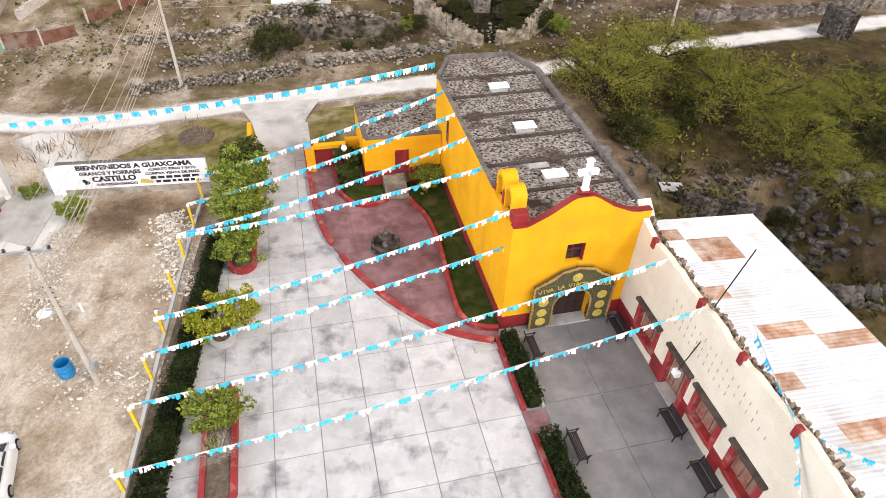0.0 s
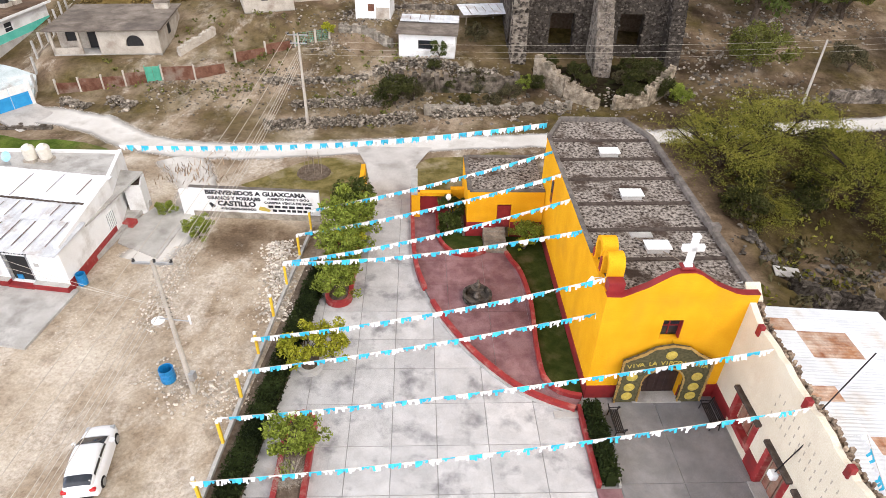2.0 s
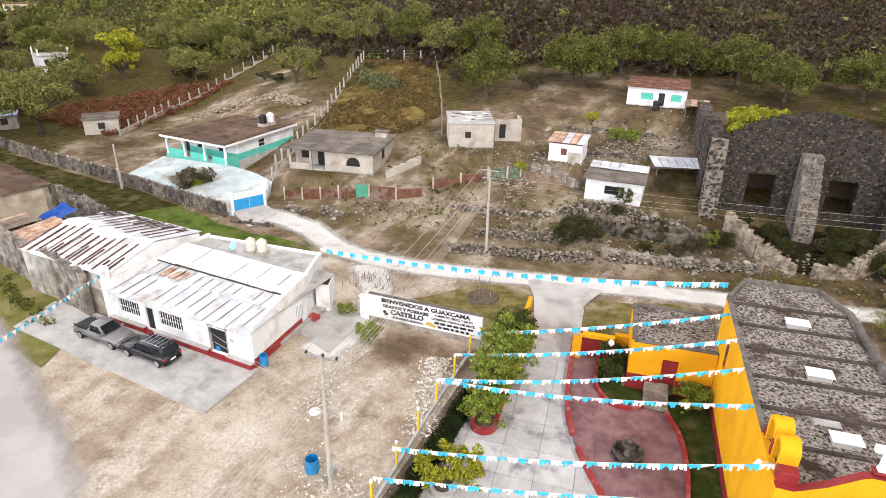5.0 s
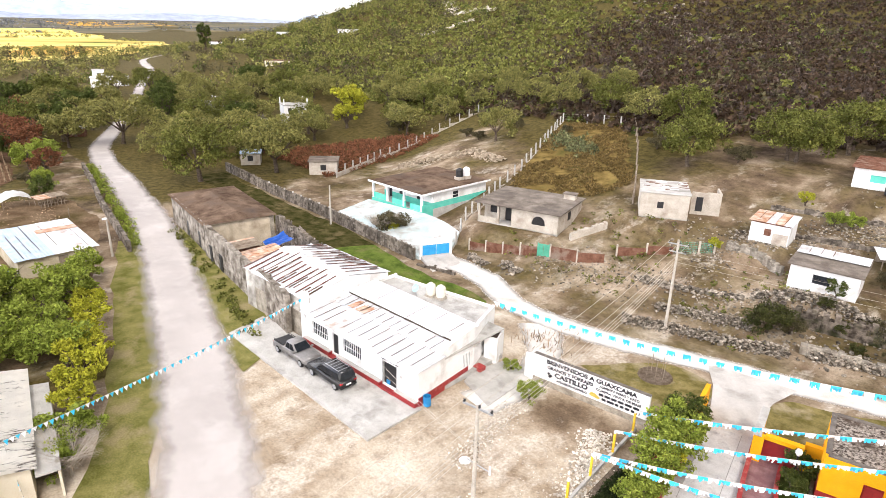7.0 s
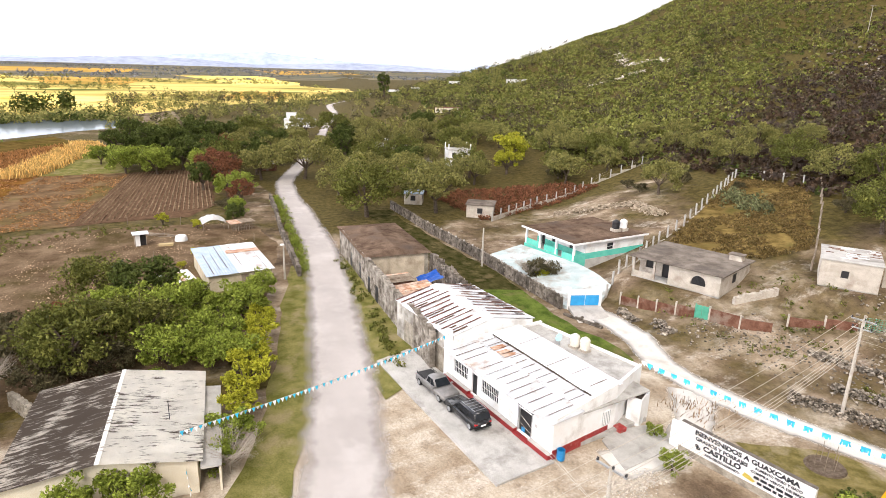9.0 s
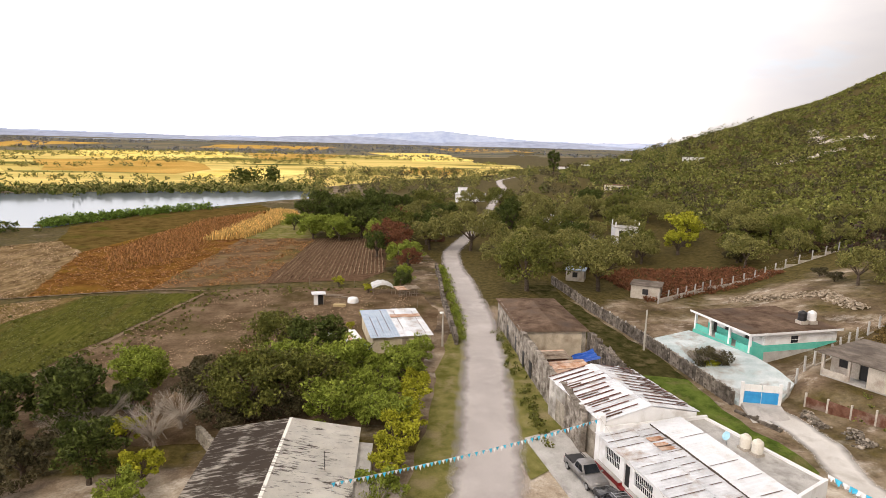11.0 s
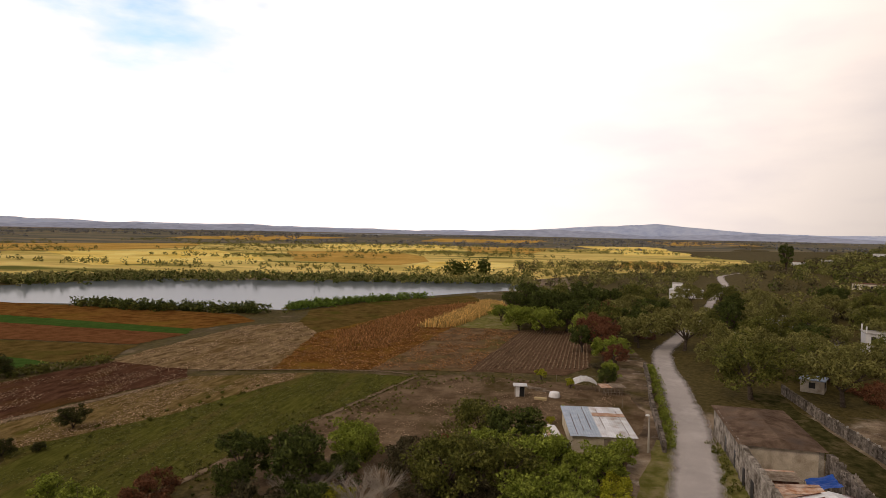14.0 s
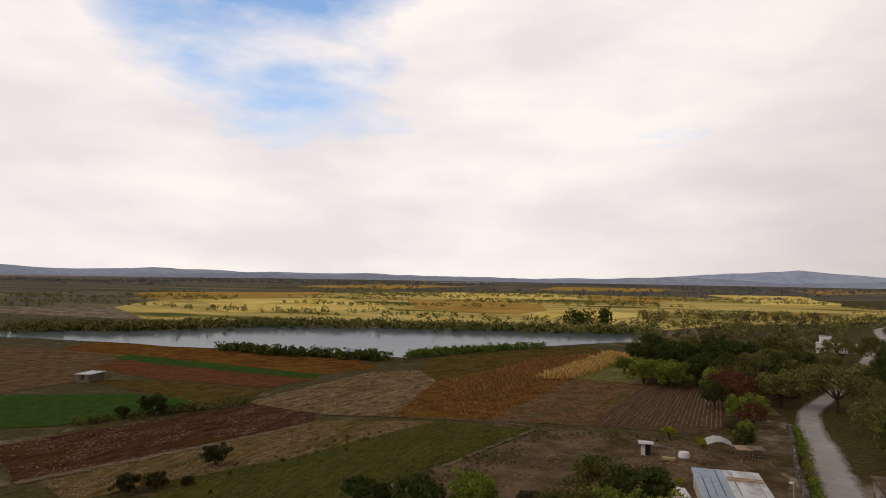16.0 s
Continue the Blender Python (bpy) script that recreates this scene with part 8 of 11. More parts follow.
for u in (0.24, 2.84):
    fr = bmesh.new()
    for i in range(8):
        box(u + 0.3 * i * (2.3 if u < 1 else 1.5) / 2.3, u + 0.3 * i * (2.3 if u < 1 else 1.5) / 2.3 + 0.02, 0, 0.02, 0.1, 1.6, fr)
    for i in range(7):
        box(u, u + (2.3 if u < 1 else 1.5), 0, 0.02, 0.1 + 0.24 * i, 0.12 + 0.24 * i, fr)
    part("mesh_panel", fr, M["greenpaint"], net)


def post_fence(line, gap, tall, label, wall=0.0, name="post_fence", mat=None, wmat=None):
    f = thing(name, Matrix.Identity(4), label, "fence", kind="structure")
    bm = box(-0.11, 0.11, -0.11, 0.11, -0.5, tall, bevel=0.015)
    me = mesh_of("post", bm, mat or M["concrete"])
    prev = None
    for p in curve_line(line, gap):
        z = height(*p)
        ob = part("post", me, None, f)
        ob.matrix_local = Matrix.Translation((p[0], p[1], z)) @ Matrix.Rotation(random.uniform(-0.04, 0.04), 4, "X") @ Matrix.Rotation(random.uniform(-0.04, 0.04), 4, "Y")
        if prev:
            for k in (0.35, 0.65, 0.92):
                a, b = Vector((*prev, height(*prev) + tall * k)), Vector((*p, z + tall * k))
                part("wire", tube(a, b, 0.008, sides=3, caps=False), M["wire"], f)
            if wall:
                zz = min(height(*prev), z)
                L = math.hypot(p[0] - prev[0], p[1] - prev[1])
                part("low_wall", box(0.08, L - 0.08, -0.06, 0.06, -0.5, wall, m=Matrix.Translation((*prev, zz)) @ Matrix.Rotation(math.atan2(p[1] - prev[1], p[0] - prev[0]), 4, "Z")), wmat or M["brick"], f)
        prev = p
    return f


def curve_line(line, gap):
    out = []
    for a, b in zip(line, line[1:]):
        L = math.hypot(b[0] - a[0], b[1] - a[1])
        n = max(1, round(L / gap))
        out += [(a[0] + (b[0] - a[0]) * i / n, a[1] + (b[1] - a[1]) * i / n) for i in range(n)]
    return [*out, line[-1]]


post_fence([(-102.7, 63.4), (-105.9, 69.4), (-112.1, 80.9), (-115.4, 91.3), (-119.9, 105.2), (-121.9, 120.9)], 3.6, 2.2, "concrete posts over a low plastered wall", 0.9, wmat=M["block"])
post_fence([(-56.4, 52.4), (-61.5, 60), (-66.6, 70), (-68.2, 74.1), (-70.9, 82.3), (-77.3, 95.9), (-84.5, 110.5)], 2.8, 2.0, "row of pale concrete fence posts climbing the hill", 0.35, wmat=M["block"])
post_fence([(-84.5, 110.5), (-79, 111.8), (-71.3, 112.8)], 4.4, 2.0, "row of pale concrete fence posts on the slope")
post_fence([(-69.3, 114.8), (-59, 100), (-49.2, 84.6), (-45, 77.6)], 5.0, 1.6, "weathered fence posts beside the dry plot", mat=M["wood"])
stone_heap([(-100.6, 77.2), (-94.5, 82.5), (-88.2, 86.9), (-78, 84.5)], 1.6, 0.9, 1100, "pale crumbling earth bank behind the turquoise house", 21, "cutbank", (0.10, 0.30), "earth_bank")
post_fence([(-57.8, 47.2), (-66.8, 47.4), (-80, 47.9), (-100, 47.7)], 3.0, 2.0, "concrete posts along the street wall", mat=M["concrete"])


# ---------- plaza: hedges, benches, planters, posts, bunting ----------
def leaf_cloud(centres, size, rng, spread=0.0, flat=0.0, sides=4):
    """Small bent leaf quads at the given places: vertices and faces."""
    n = len(centres)
    c = np.asarray(centres, float) + (rng.normal(0, spread, (n, 3)) if spread else 0)
    a = rng.normal(0, 1, (n, 3))
    a /= np.linalg.norm(a, axis=1)[:, None]
    b = np.cross(a, rng.normal(0, 1, (n, 3)))
    if flat:
        a[:, 2] *= 1 - flat
        b[:, 2] *= 1 - flat
    b /= np.linalg.norm(b, axis=1)[:, None] + 1e-9
    s = size * rng.uniform(0.6, 1.4, (n, 1))
    k = np.cross(a, b) * s * 0.25
    if sides == 3:
        v = np.stack([c - a * s - b * s * 0.5, c + a * s, c - a * s * 0.4 + b * s * 0.9 + k], 1).reshape(-1, 3)
    else:
        v = np.stack([c - a * s, c - b * s * 0.5 + k, c + a * s, c + b * s * 0.5 + k], 1).reshape(-1, 3)
    f = np.arange(sides * n).reshape(n, sides)
    return v, f


def mesh_from(name, v, f, mat):
    me = bpy.data.meshes.new(name)
    me.from_pydata(np.asarray(v).tolist(), [], np.asarray(f).tolist())
    me.materials.append(mat)
    return me


def add_hedge(u0, u1, v0, v1, tall, label, skew=None, seed=0, dens=260, name="hedge", kerbs=True):
    rng = np.random.default_rng(seed)
    h = thing(name, PLAZA, label, "hedge")
    L = v1 - v0
    n = int(dens * (u1 - u0 + 2 * tall) * L)
    v = rng.uniform(v0, v1, n)
    s = rng.uniform(0, 1, n)
    w = u1 - u0
    per = w + 2 * tall
    q = s * per
    u = np.where(q < tall, u0, np.where(q > tall + w, u1, u0 + q - tall))
    z = np.where(q < tall, q, np.where(q > tall + w, per - q, tall))
    wob = 0.12 * np.sin(v * 1.7 + seed) + 0.08 * np.sin(v * 4.1)
    z = 0.12 + z * (1 + 0.5 * wob) + rng.normal(0, 0.05, n)
    u = u + rng.normal(0, 0.07, n) + 0.25 * wob * np.sign(u - (u0 + u1) / 2)
    sk = np.array([skew(x) for x in v]) if skew else 0
    c = np.stack([u + sk, v, z], 1)
    vv, ff = leaf_cloud(c, 0.085, rng)
    part("leaves", mesh_from("leaves", vv, ff, M["leaf_hedge"]), None, h)
    rows = np.arange(v0, v1 + 0.01, 0.8)
    bm = bmesh.new()
    for a, b in zip(rows, rows[1:]):
        s0, s1 = (skew(a), skew(b)) if skew else (0, 0)
        prism([(u0 + 0.12 + s0, a), (u1 - 0.12 + s0, a), (u1 - 0.12 + s1, b), (u0 + 0.12 + s1, b)], 0.0, 0.1 + tall * 0.86, bm)
    part("inside", bm, M["leaf_hedge"], h, "dense dark inside of the hedge")
    return h


for i, (v0, v1) in enumerate(((-5.8, -0.9), (-14.5, -7.6), (-24, -16.3))):
    add_hedge(-0.28, 0.5, v0, v1, 0.85, "clipped dark green hedge in a red-kerbed bed", seed=i + 1)
    solid("hedge_kerb", ribbon([(-0.5, v0 - 0.1), (-0.5, v1 + 0.1)], 0.22, 0.0, 0.42, ), M["red"], "red-painted kerb of the hedge bed", "kerb", PLAZA, kind="structure")
    solid("hedge_kerb", ribbon([(0.6, v0 - 0.1), (0.6, v1 + 0.1)], 0.14, 0.0, 0.2), M["concrete"], "pale stone kerb of the hedge bed", "kerb", PLAZA, kind="structure")
for i in range(4):
    add_hedge(-1.25, 0.0, -25 + 9.4 * i, -25 + 9.4 * (i + 1), 0.55, "low untrimmed hedge along the plaza edge", hedge_edge, seed=20 + i, dens=150, name="border_hedge")
solid("border_bed", prism([(hedge_edge(-26) - 1.9, -26), (hedge_edge(-26), -26), (hedge_edge(13), 13), (hedge_edge(13) - 2.0, 13)], -0.1, 0.06), M["soil"], "bare soil bed under the border hedge", "flower bed", PLAZA, kind="structure")


def fence_u(v):
    return float(np.interp(v, [-26, -6.5, 3.2, 9.1, 19], [-20.9, -20.3, -19.5, -19.0, -17.9]))


fk = solid("fence_kerb", ribbon([(fence_u(v), v) for v in np.arange(-26, 18.6, 1.5)], 0.2, -0.1, 0.28), M["concrete"], "narrow concrete kerb under the posts", "kerb", PLAZA, kind="structure")


def build_post():
    p = thing("yellow_post", PLAZA @ Matrix.Translation((0, 0, 0.2)), "slim yellow concrete post with a white cap", "post", "posts along the plaza")
    part("shaft", box(-0.08, 0.08, -0.08, 0.08, 0, 1.72, bevel=0.02), M["postyellow"], p)
    part("cap", box(-0.085, 0.085, -0.085, 0.085, 1.72, 1.9, bevel=0.02), M["white"], p)
    return p


POST_V = [-26.5, -22.9, -19.4, -15.9, -12.6, -9.5, -6.3, -3.0, 0.1, 3.5, 6.9, 10.2, 13.6, 17.0]
post0 = build_post()
post0.matrix_world = PLAZA @ Matrix.Translation((fence_u(POST_V[0]), POST_V[0], 0.2))
for v in POST_V[1:]:
    copy_thing(post0, PLAZA @ Matrix.Translation((fence_u(v), v, 0.2)))


def build_bench():
    b = thing("park_bench", PLAZA, "black cast-iron park bench with slatted seat and back", "bench", "benches in the courtyard")
    for i in range(5):
        part("seat_slat", box(-0.8, 0.8, -0.22 + 0.1 * i, -0.15 + 0.1 * i, 0.42, 0.45), M["iron"], b)
    for i in range(4):
        part("back_slat", box(-0.8, 0.8, 0.27 + 0.03 * i, 0.30 + 0.03 * i, 0.52 + 0.11 * i, 0.6 + 0.11 * i), M["iron"], b)
    for x in (-0.78, 0.78):
        bm = bmesh.new()
        for a, c in (((x, -0.25, 0), (x, -0.2, 0.44)), ((x, 0.3, 0), (x, 0.24, 0.44)), ((x, 0.24, 0.44), (x, 0.4, 0.98)), ((x, -0.22, 0.44), (x, 0.24, 0.44)), ((x, -0.24, 0.66), (x, 0.3, 0.64)), ((x, -0.2, 0.44), (x, -0.26, 0.66))):
            tube(a, c, 0.035, sides=6, bm=bm)
        lathe([(0.05, -0.03), (0.1, 0.0), (0.05, 0.03)], 10, bm, Matrix.Translation((x, -0.27, 0.66)) @ Matrix.Rotation(radians(90), 4, "Y"))
        part("iron_end", bm, M["iron"], b, "scrolled iron end")
    return b


bench0 = build_bench()
spots = [(1.35, -2.1, 90), (1.35, -8.7, 90), (1.35, -17.4, 90), (6.75, -1.7, -90), (6.6, -8.5, -90), (6.6, -11.6, -90), (6.6, -18.6, -90)]
bench0.matrix_world = PLAZA @ pose(*spots[0][:2], 0.055, 0, 0, spots[0][2])
for u, v, a in spots[1:]:
    copy_thing(bench0, PLAZA @ pose(u, v, 0.055, 0, 0, a))


def rounded_slot(u, v0, v1, half, n=8):
    pts = [(u + half * math.cos(math.pi * i / n), v1 + half * math.sin(math.pi * i / n)) for i in range(n + 1)]
    return pts + [(u - half * math.cos(math.pi * i / n), v0 - half * math.sin(math.pi * i / n)) for i in range(n + 1)]


def add_planter(u, v0, v1, half, tall, label, face="red"):
    p = thing("planter", PLAZA, label, "planter")
    ring = rounded_slot(u, v0, v1, half)
    part("rim", ribbon([*ring, ring[0], ring[1]], 0.28, 0.0, tall), M[face], p)
    part("soil", prism(rounded_slot(u, v0, v1, half - 0.08), 0.0, tall - 0.16), M["soil"], p)
    return p


add_planter(-16.05, -7.5, -1.9, 0.72, 0.5, "long red-rimmed planter with bare soil")
add_planter(-16.4, -17.5, -11.5, 0.72, 0.5, "long red-rimmed planter with bare soil")
add_planter(-15.1, 8.8, 11.6, 0.78, 0.5, "red-rimmed planter with dense shrubs")
add_planter(-15.0, 13.0, 18.6, 0.8, 0.5, "red-rimmed planter with dense shrubs")
add_planter(-16.2, 2.5, 3.4, 0.65, 0.4, "round concrete planter under a shrub", "concrete")


# bunting: strings of blue and white paper fringe
def add_bunting(a, b, sag, label, lean=0.0, seed=0, size=0.31, penn=False):
    rng = random.Random(seed)
    a, b = Vector(a), Vector(b)
    L = (b - a).length
    s = thing("bunting", Matrix.Identity(4), label, "bunting", "bunting strings")

    def at(t):
        p = a.lerp(b, t)
        return p - Vector((0, 0, 4 * sag * t * (1 - t)))

    n = max(8, int(L / 1.0))
    part("cord", pipe([at(i / n) for i in range(n + 1)], 0.012, 4), M["wire"], s)
    side = (b - a).cross(Vector((0, 0, 1))).normalized()
    cell = 0.62 if not penn else 0.34
    m = int(L / cell)
    for i in range(m):
        t0, t1 = i / m, (i + 0.97) / m
        bm = bmesh.new()
        if penn:
            p0, p1 = at(t0), at(t1)
            sw = side * rng.uniform(-0.12, 0.12)
            bm.faces.new([bm.verts.new(q) for q in (p0, p1, (p0 + p1) / 2 + sw + Vector((0, 0, -size * rng.uniform(0.8, 1.1))))])
        else:
            k = 5
            top = [at(t0 + (t1 - t0) * j / k) for j in range(k + 1)]
            band = [bm.verts.new(q) for q in top]
            low = [bm.verts.new(q + Vector((0, 0, -size * 0.35)) + side * rng.uniform(-0.03, 0.03)) for q in top]
            for j in range(k):
                bm.faces.new((band[j], band[j + 1], low[j + 1], low[j]))
                d = size * rng.uniform(0.4, 0.75)
                sw = side * rng.uniform(-0.14, 0.14) + (top[j + 1] - top[j]) * rng.uniform(-0.5, 0.5)
                e = [bm.verts.new(q.co + sw + Vector((0, 0, -d))) for q in (low[j + 1], low[j])]
                bm.faces.new((low[j], low[j + 1], *e))
        part("flag", bm, M["sky"] if i % 2 else M["paper"], s)
    return s


BL = "string of sky-blue and white paper fringe over the plaza"
BUNT = [
    ((fence_u(-6.5), -6.6, 2.2), (7.5, -6.6, 7.05), 0.5),
    ((fence_u(-2.9), -2.9, 2.2), (7.55, -3.05, 7.05), 0.5),
    ((fence_u(0.3), 0.3, 2.2), (8.0, 1.25, 7.85), 0.55),
    ((fence_u(2.9), 2.9, 2.2), (0.05, 0.9, 8.3), 0.45),
    ((fence_u(10.2), 10.2, 2.2), (0.0, 5.9, 7.85), 0.5),
    ((fence_u(10.2), 10.3, 2.2), (0.0, 9.4, 7.85), 0.5),
    ((fence_u(13.6), 13.6, 2.2), (0.0, 12.6, 7.85), 0.4),
    ((fence_u(17.0), 16.8, 2.2), (0.0, 15.9, 7.85), 0.3),
    ((6.3, -18.4, 2.6), (7.6, -13.4, 7.0), 0.1),
]
for i, (a, b, sag) in enumerate(BUNT):
    add_bunting(plaza(*a), plaza(*b), sag, BL, seed=i)
add_bunting(plaza(7.6, -13.5, 7.1), plaza(9.2, -8.0, 7.0), 0.15, "blue and white paper fringe lying along the parapet", seed=30)
add_bunting(plaza(7.6, -13.5, 7.1), plaza(12.5, -15.4, 5.0), 0.1, "blue and white paper fringe over the sheet roof", seed=31)
add_bunting(SHOP @ Vector((-3.1, 13.2, 4.3)), plaza(0.4, 20.5, 7.9), 0.8, "long string of blue and white fringe along the road", seed=40, size=0.45)
add_bunting(SHOP @ Vector((-15.6, -0.1, 4.7)), (-41.4, 0.3, 3.45), 0.35, "string of small blue-green and white pennants over the road", seed=41, size=0.4, penn=True)
add_bunting((-41.4, 0.3, 3.45), (-36.6, 0.55, 1.3), 0.1, "loose end of a white pennant string hanging off the roof", seed=42, size=0.3, penn=True)


# painted wall
def add_sign_wall():
    a, b = Vector((-28.2, 37.1, 0)), Vector((-18.0, 38.9, 0))
    m = Matrix.Translation(a) @ Matrix.Rotation(math.atan2(b.y - a.y, b.x - a.x), 4, "Z")
    L = (b - a).length
    w = thing("painted_sign_wall", m, "white-painted wall with black hand-lettered village welcome and shop sign", "painted wall")
    part("wall", box(0, L, 0, 0.3, -0.3, 2.72), M["white"], w)
    part("base", box(0, L, -0.02, 0.0, -0.2, 0.55), M["mortar"], w, "bare stained foot of the wall")
    part("coping", box(-0.02, L + 0.02, -0.03, 0.33, 2.72, 2.8, bevel=0.02), M["parapet"], w)
    part("end_stub", box(-0.9, 0, 0.05, 0.3, -0.3, 2.4), M["white"], w)
    up = Matrix.Rotation(radians(90), 4, "X")

    def line(body, x, z, size, width):
        text_mesh(body, size, M["ink"], w, Matrix.Translation((x, -0.012, z)) @ up, width=width)

    line("BIENVENIDOS A GUAXCAMA", 1.25, 2.2, 0.52, 8.1)
    line("GRANOS Y FORRAJES", 1.35, 1.72, 0.42, 4.3)
    line("CASTILLO", 2.1, 1.16, 0.6, 3.1)
    line("AVE-CERDO-GANADO", 2.3, 0.78, 0.28, 2.9)
    line("ALIMENTO PERRO Y GATO", 6.2, 1.86, 0.28, 3.4)
    line("COMPRA VENTA DE MAIZ", 5.9, 1.5, 0.28, 3.9)
    for z, x0, x1 in ((1.12, 6.2, 9.6), (0.76, 6.5, 9.8)):
        x = x0
        rng = random.Random(int(z * 100))
        while x < x1:
            d = rng.uniform(0.2, 0.6)
            part("worn_bar", box(x, x + d, -0.012, 0.0, z, z + 0.22), M["ink"], w)
            x += d + 0.12
    bm = bmesh.new()
    for x, z, r in ((1.55, 1.25, 0.16), (1.75, 1.1, 0.14), (1.62, 1.02, 0.12)):
        lathe([(r, 0), (r * 0.7, 0.006)], 12, bm, Matrix.Translation((x, -0.002, z)) @ up)
    part("painted_grain", bm, M["ink"], w)
    bm = slab_of([(5.35, 0.85), (6.2, 0.72), (6.35, 0.9), (5.9, 1.15), (5.5, 1.2)], 0.01, m=Matrix.Translation((0, -0.012, 0)))
    part("painted_cob", bm, M["gold"], w)


add_sign_wall()


# ---------- poles and wires ----------
def add_pole(x, y, tall, arm_ang, label, lamp=False, box_at=None, arms=((0.0, 1.0),), name="utility_pole"):
    z = height(x, y)
    p = thing(name, Matrix.Translation((x, y, z)), label, "utility pole")
    part("shaft", tube((0, 0, -0.3), (0, 0, tall), 0.17, 0.1, 12), M["pole"], p)
    for drop, half in arms:
        q = Matrix.Translation((0, 0, tall - 0.15 - drop)) @ Matrix.Rotation(arm_ang, 4, "Z")
        part("crossarm", box(-half, half, -0.05, 0.05, -0.05, 0.06, m=q), M["metal"], p)
        for t in (-0.92, -0.1, 0.92):
            part("insulator", lathe([(0.05, 0.06), (0.09, 0.12), (0.05, 0.16), (0.09, 0.2), (0.04, 0.26)], 10, m=q @ Matrix.Translation((t * half, 0, 0))), M["iron"], p)
    if lamp:
        q = Matrix.Rotation(arm_ang + 0.3, 4, "Z")
        arm = part("lamp_arm", tube(q @ Vector((-0.9, 0, tall * 0.56)), q @ Vector((0.55, 0, tall * 0.62)), 0.035), M["metal"], p)
        part("lamp_head", lathe([(0.34, 0), (0.33, 0.06), (0.12, 0.14), (0.08, 0.26)], 18, m=Matrix.Translation(q @ Vector((0.6, 0, tall * 0.6)))), M["white"], arm, "round white street lamp")
        part("fuse", tube(q @ Vector((-0.9, 0, tall * 0.54)), q @ Vector((-0.9, 0, tall * 0.6)), 0.06), M["white"], arm)
    if box_at:
        part("meter_box", box(0.1, 0.42, -0.18, 0.18, box_at, box_at + 0.55, bevel=0.02), M["metal"], p)
    for i in range(5):
        part("rung", tube((-0.22, 0, tall * 0.62 + 0.32 * i), (0.22, 0, tall * 0.62 + 0.32 * i), 0.02, sides=5), M["iron"], p)
    return p


def add_wire(a, b, sag, label="thin weathered overhead power cable", r=0.016):
    n = 14
    a, b = Vector(a), Vector(b)
    bm = pipe([a.lerp(b, i / n) - Vector((0, 0, 4 * sag * (i / n) * (1 - i / n))) for i in range(n + 1)], r, 4)
    solid("overhead_cable", bm, M["wire"], label, "cable")


POLE_A, POLE_B = Vector((-18.5, 20.4, 0)), Vector((-25.9, 55.2, height(-25.9, 55.2)))
aa = math.atan2(34.8, -7.4) + math.pi / 2
add_pole(-18.5, 20.4, 9.6, aa, "concrete utility pole with crossarm, street lamp and meter box", True, 1.2)
add_pole(-25.9, 55.2, 9.6, aa, "concrete utility pole with crossarms", arms=((0, 1.0), (0.8, 0.8)))
POLE_C = Vector((-12.5, -22.0, 0))
add_pole(-12.5, -22, 9.6, aa, "concrete utility pole with a crossarm")
cx, sy = math.cos(aa), math.sin(aa)
for t in (-0.92, -0.1, 0.92):
    o = Vector((cx * t, sy * t, 9.7))
    add_wire(POLE_A + o, POLE_B + o, 0.5, r=0.018)
    add_wire(POLE_C + o, POLE_A + o, 0.6, r=0.018)
for i, h in enumerate((7.0, 7.35, 7.7, 8.05)):
    add_wire(POLE_A + Vector((0.1, 0, h)), POLE_B + Vector((0.1, 0, h)), 0.7, r=0.02)
    add_wire(POLE_C + Vector((0.1, 0, h)), POLE_A + Vector((0.1, 0, h)), 0.8, r=0.02)
add_wire(POLE_A + Vector((0, 0, 6.5)), SHOP @ Vector((-15.5, -0.2, 4.8)), 0.4)
add_wire(POLE_A + Vector((0, 0, 6.6)), SHOP @ Vector((-6, -0.5, 3.4)), 0.3)
add_pole(52, 84, 9.2, 0.4, "leaning concrete utility pole above the road")
for i, h in enumerate((8.9, 8.2, 7.6)):
    add_wire(POLE_B + Vector((0, 0, h)), Vector((52, 84, h)), 1.2, r=0.01)
add_pole(26.8, 75.7, 7.5, 0.4, "pale concrete utility pole among the trees", arms=())
sl = add_pole(-82.4, 17.0, 5.3, 0.2, "white street lamp post with a round lamp head beside the road", lamp=False, arms=(), name="street_lamp")
part("arm", tube((0, 0, 5.15), (0.9, -0.4, 5.42), 0.03), M["white"], sl)
part("shade", lathe([(0.3, -0.05), (0.28, 0.05), (0.1, 0.15)], 16, m=Matrix.Translation((0.95, -0.4, 5.37))), M["white"], sl)
add_pole(-77.2, 46.5, 6.2, 0.2, "concrete pole beside the street wall", arms=())


add_pole(-188.6, 319.3, 12.5, 0.9, "pale utility pole with a crossarm on the hillside")
tr = thing("young_tree", Matrix.Translation((-21.6, 46.2, 0)), "leafless sapling tied between bare stakes in a ring bed", "sapling")
for i in range(5):
    aq = 1.3 * i
    part("stake", tube((0.75 * math.cos(aq), 0.75 * math.sin(aq), 0), (0.8 * math.cos(aq), 0.8 * math.sin(aq) + 0.05, 1.7 + 0.1 * i), 0.025, sides=5), M["wood"], tr)
part("ring_bed", lathe([(0.02, 0.09), (1.2, 0.09), (1.3, 0.2), (1.45, 0.2), (1.55, 0.06)], 22), M["soil"], tr, "low earth ring round the sapling")
part("stem", pipe([(0, 0, 0), (0.05, 0, 0.6), (-0.03, 0.05, 1.3), (0.08, 0.02, 1.9)], [0.04, 0.035, 0.025, 0.01]), M["bark"], tr)
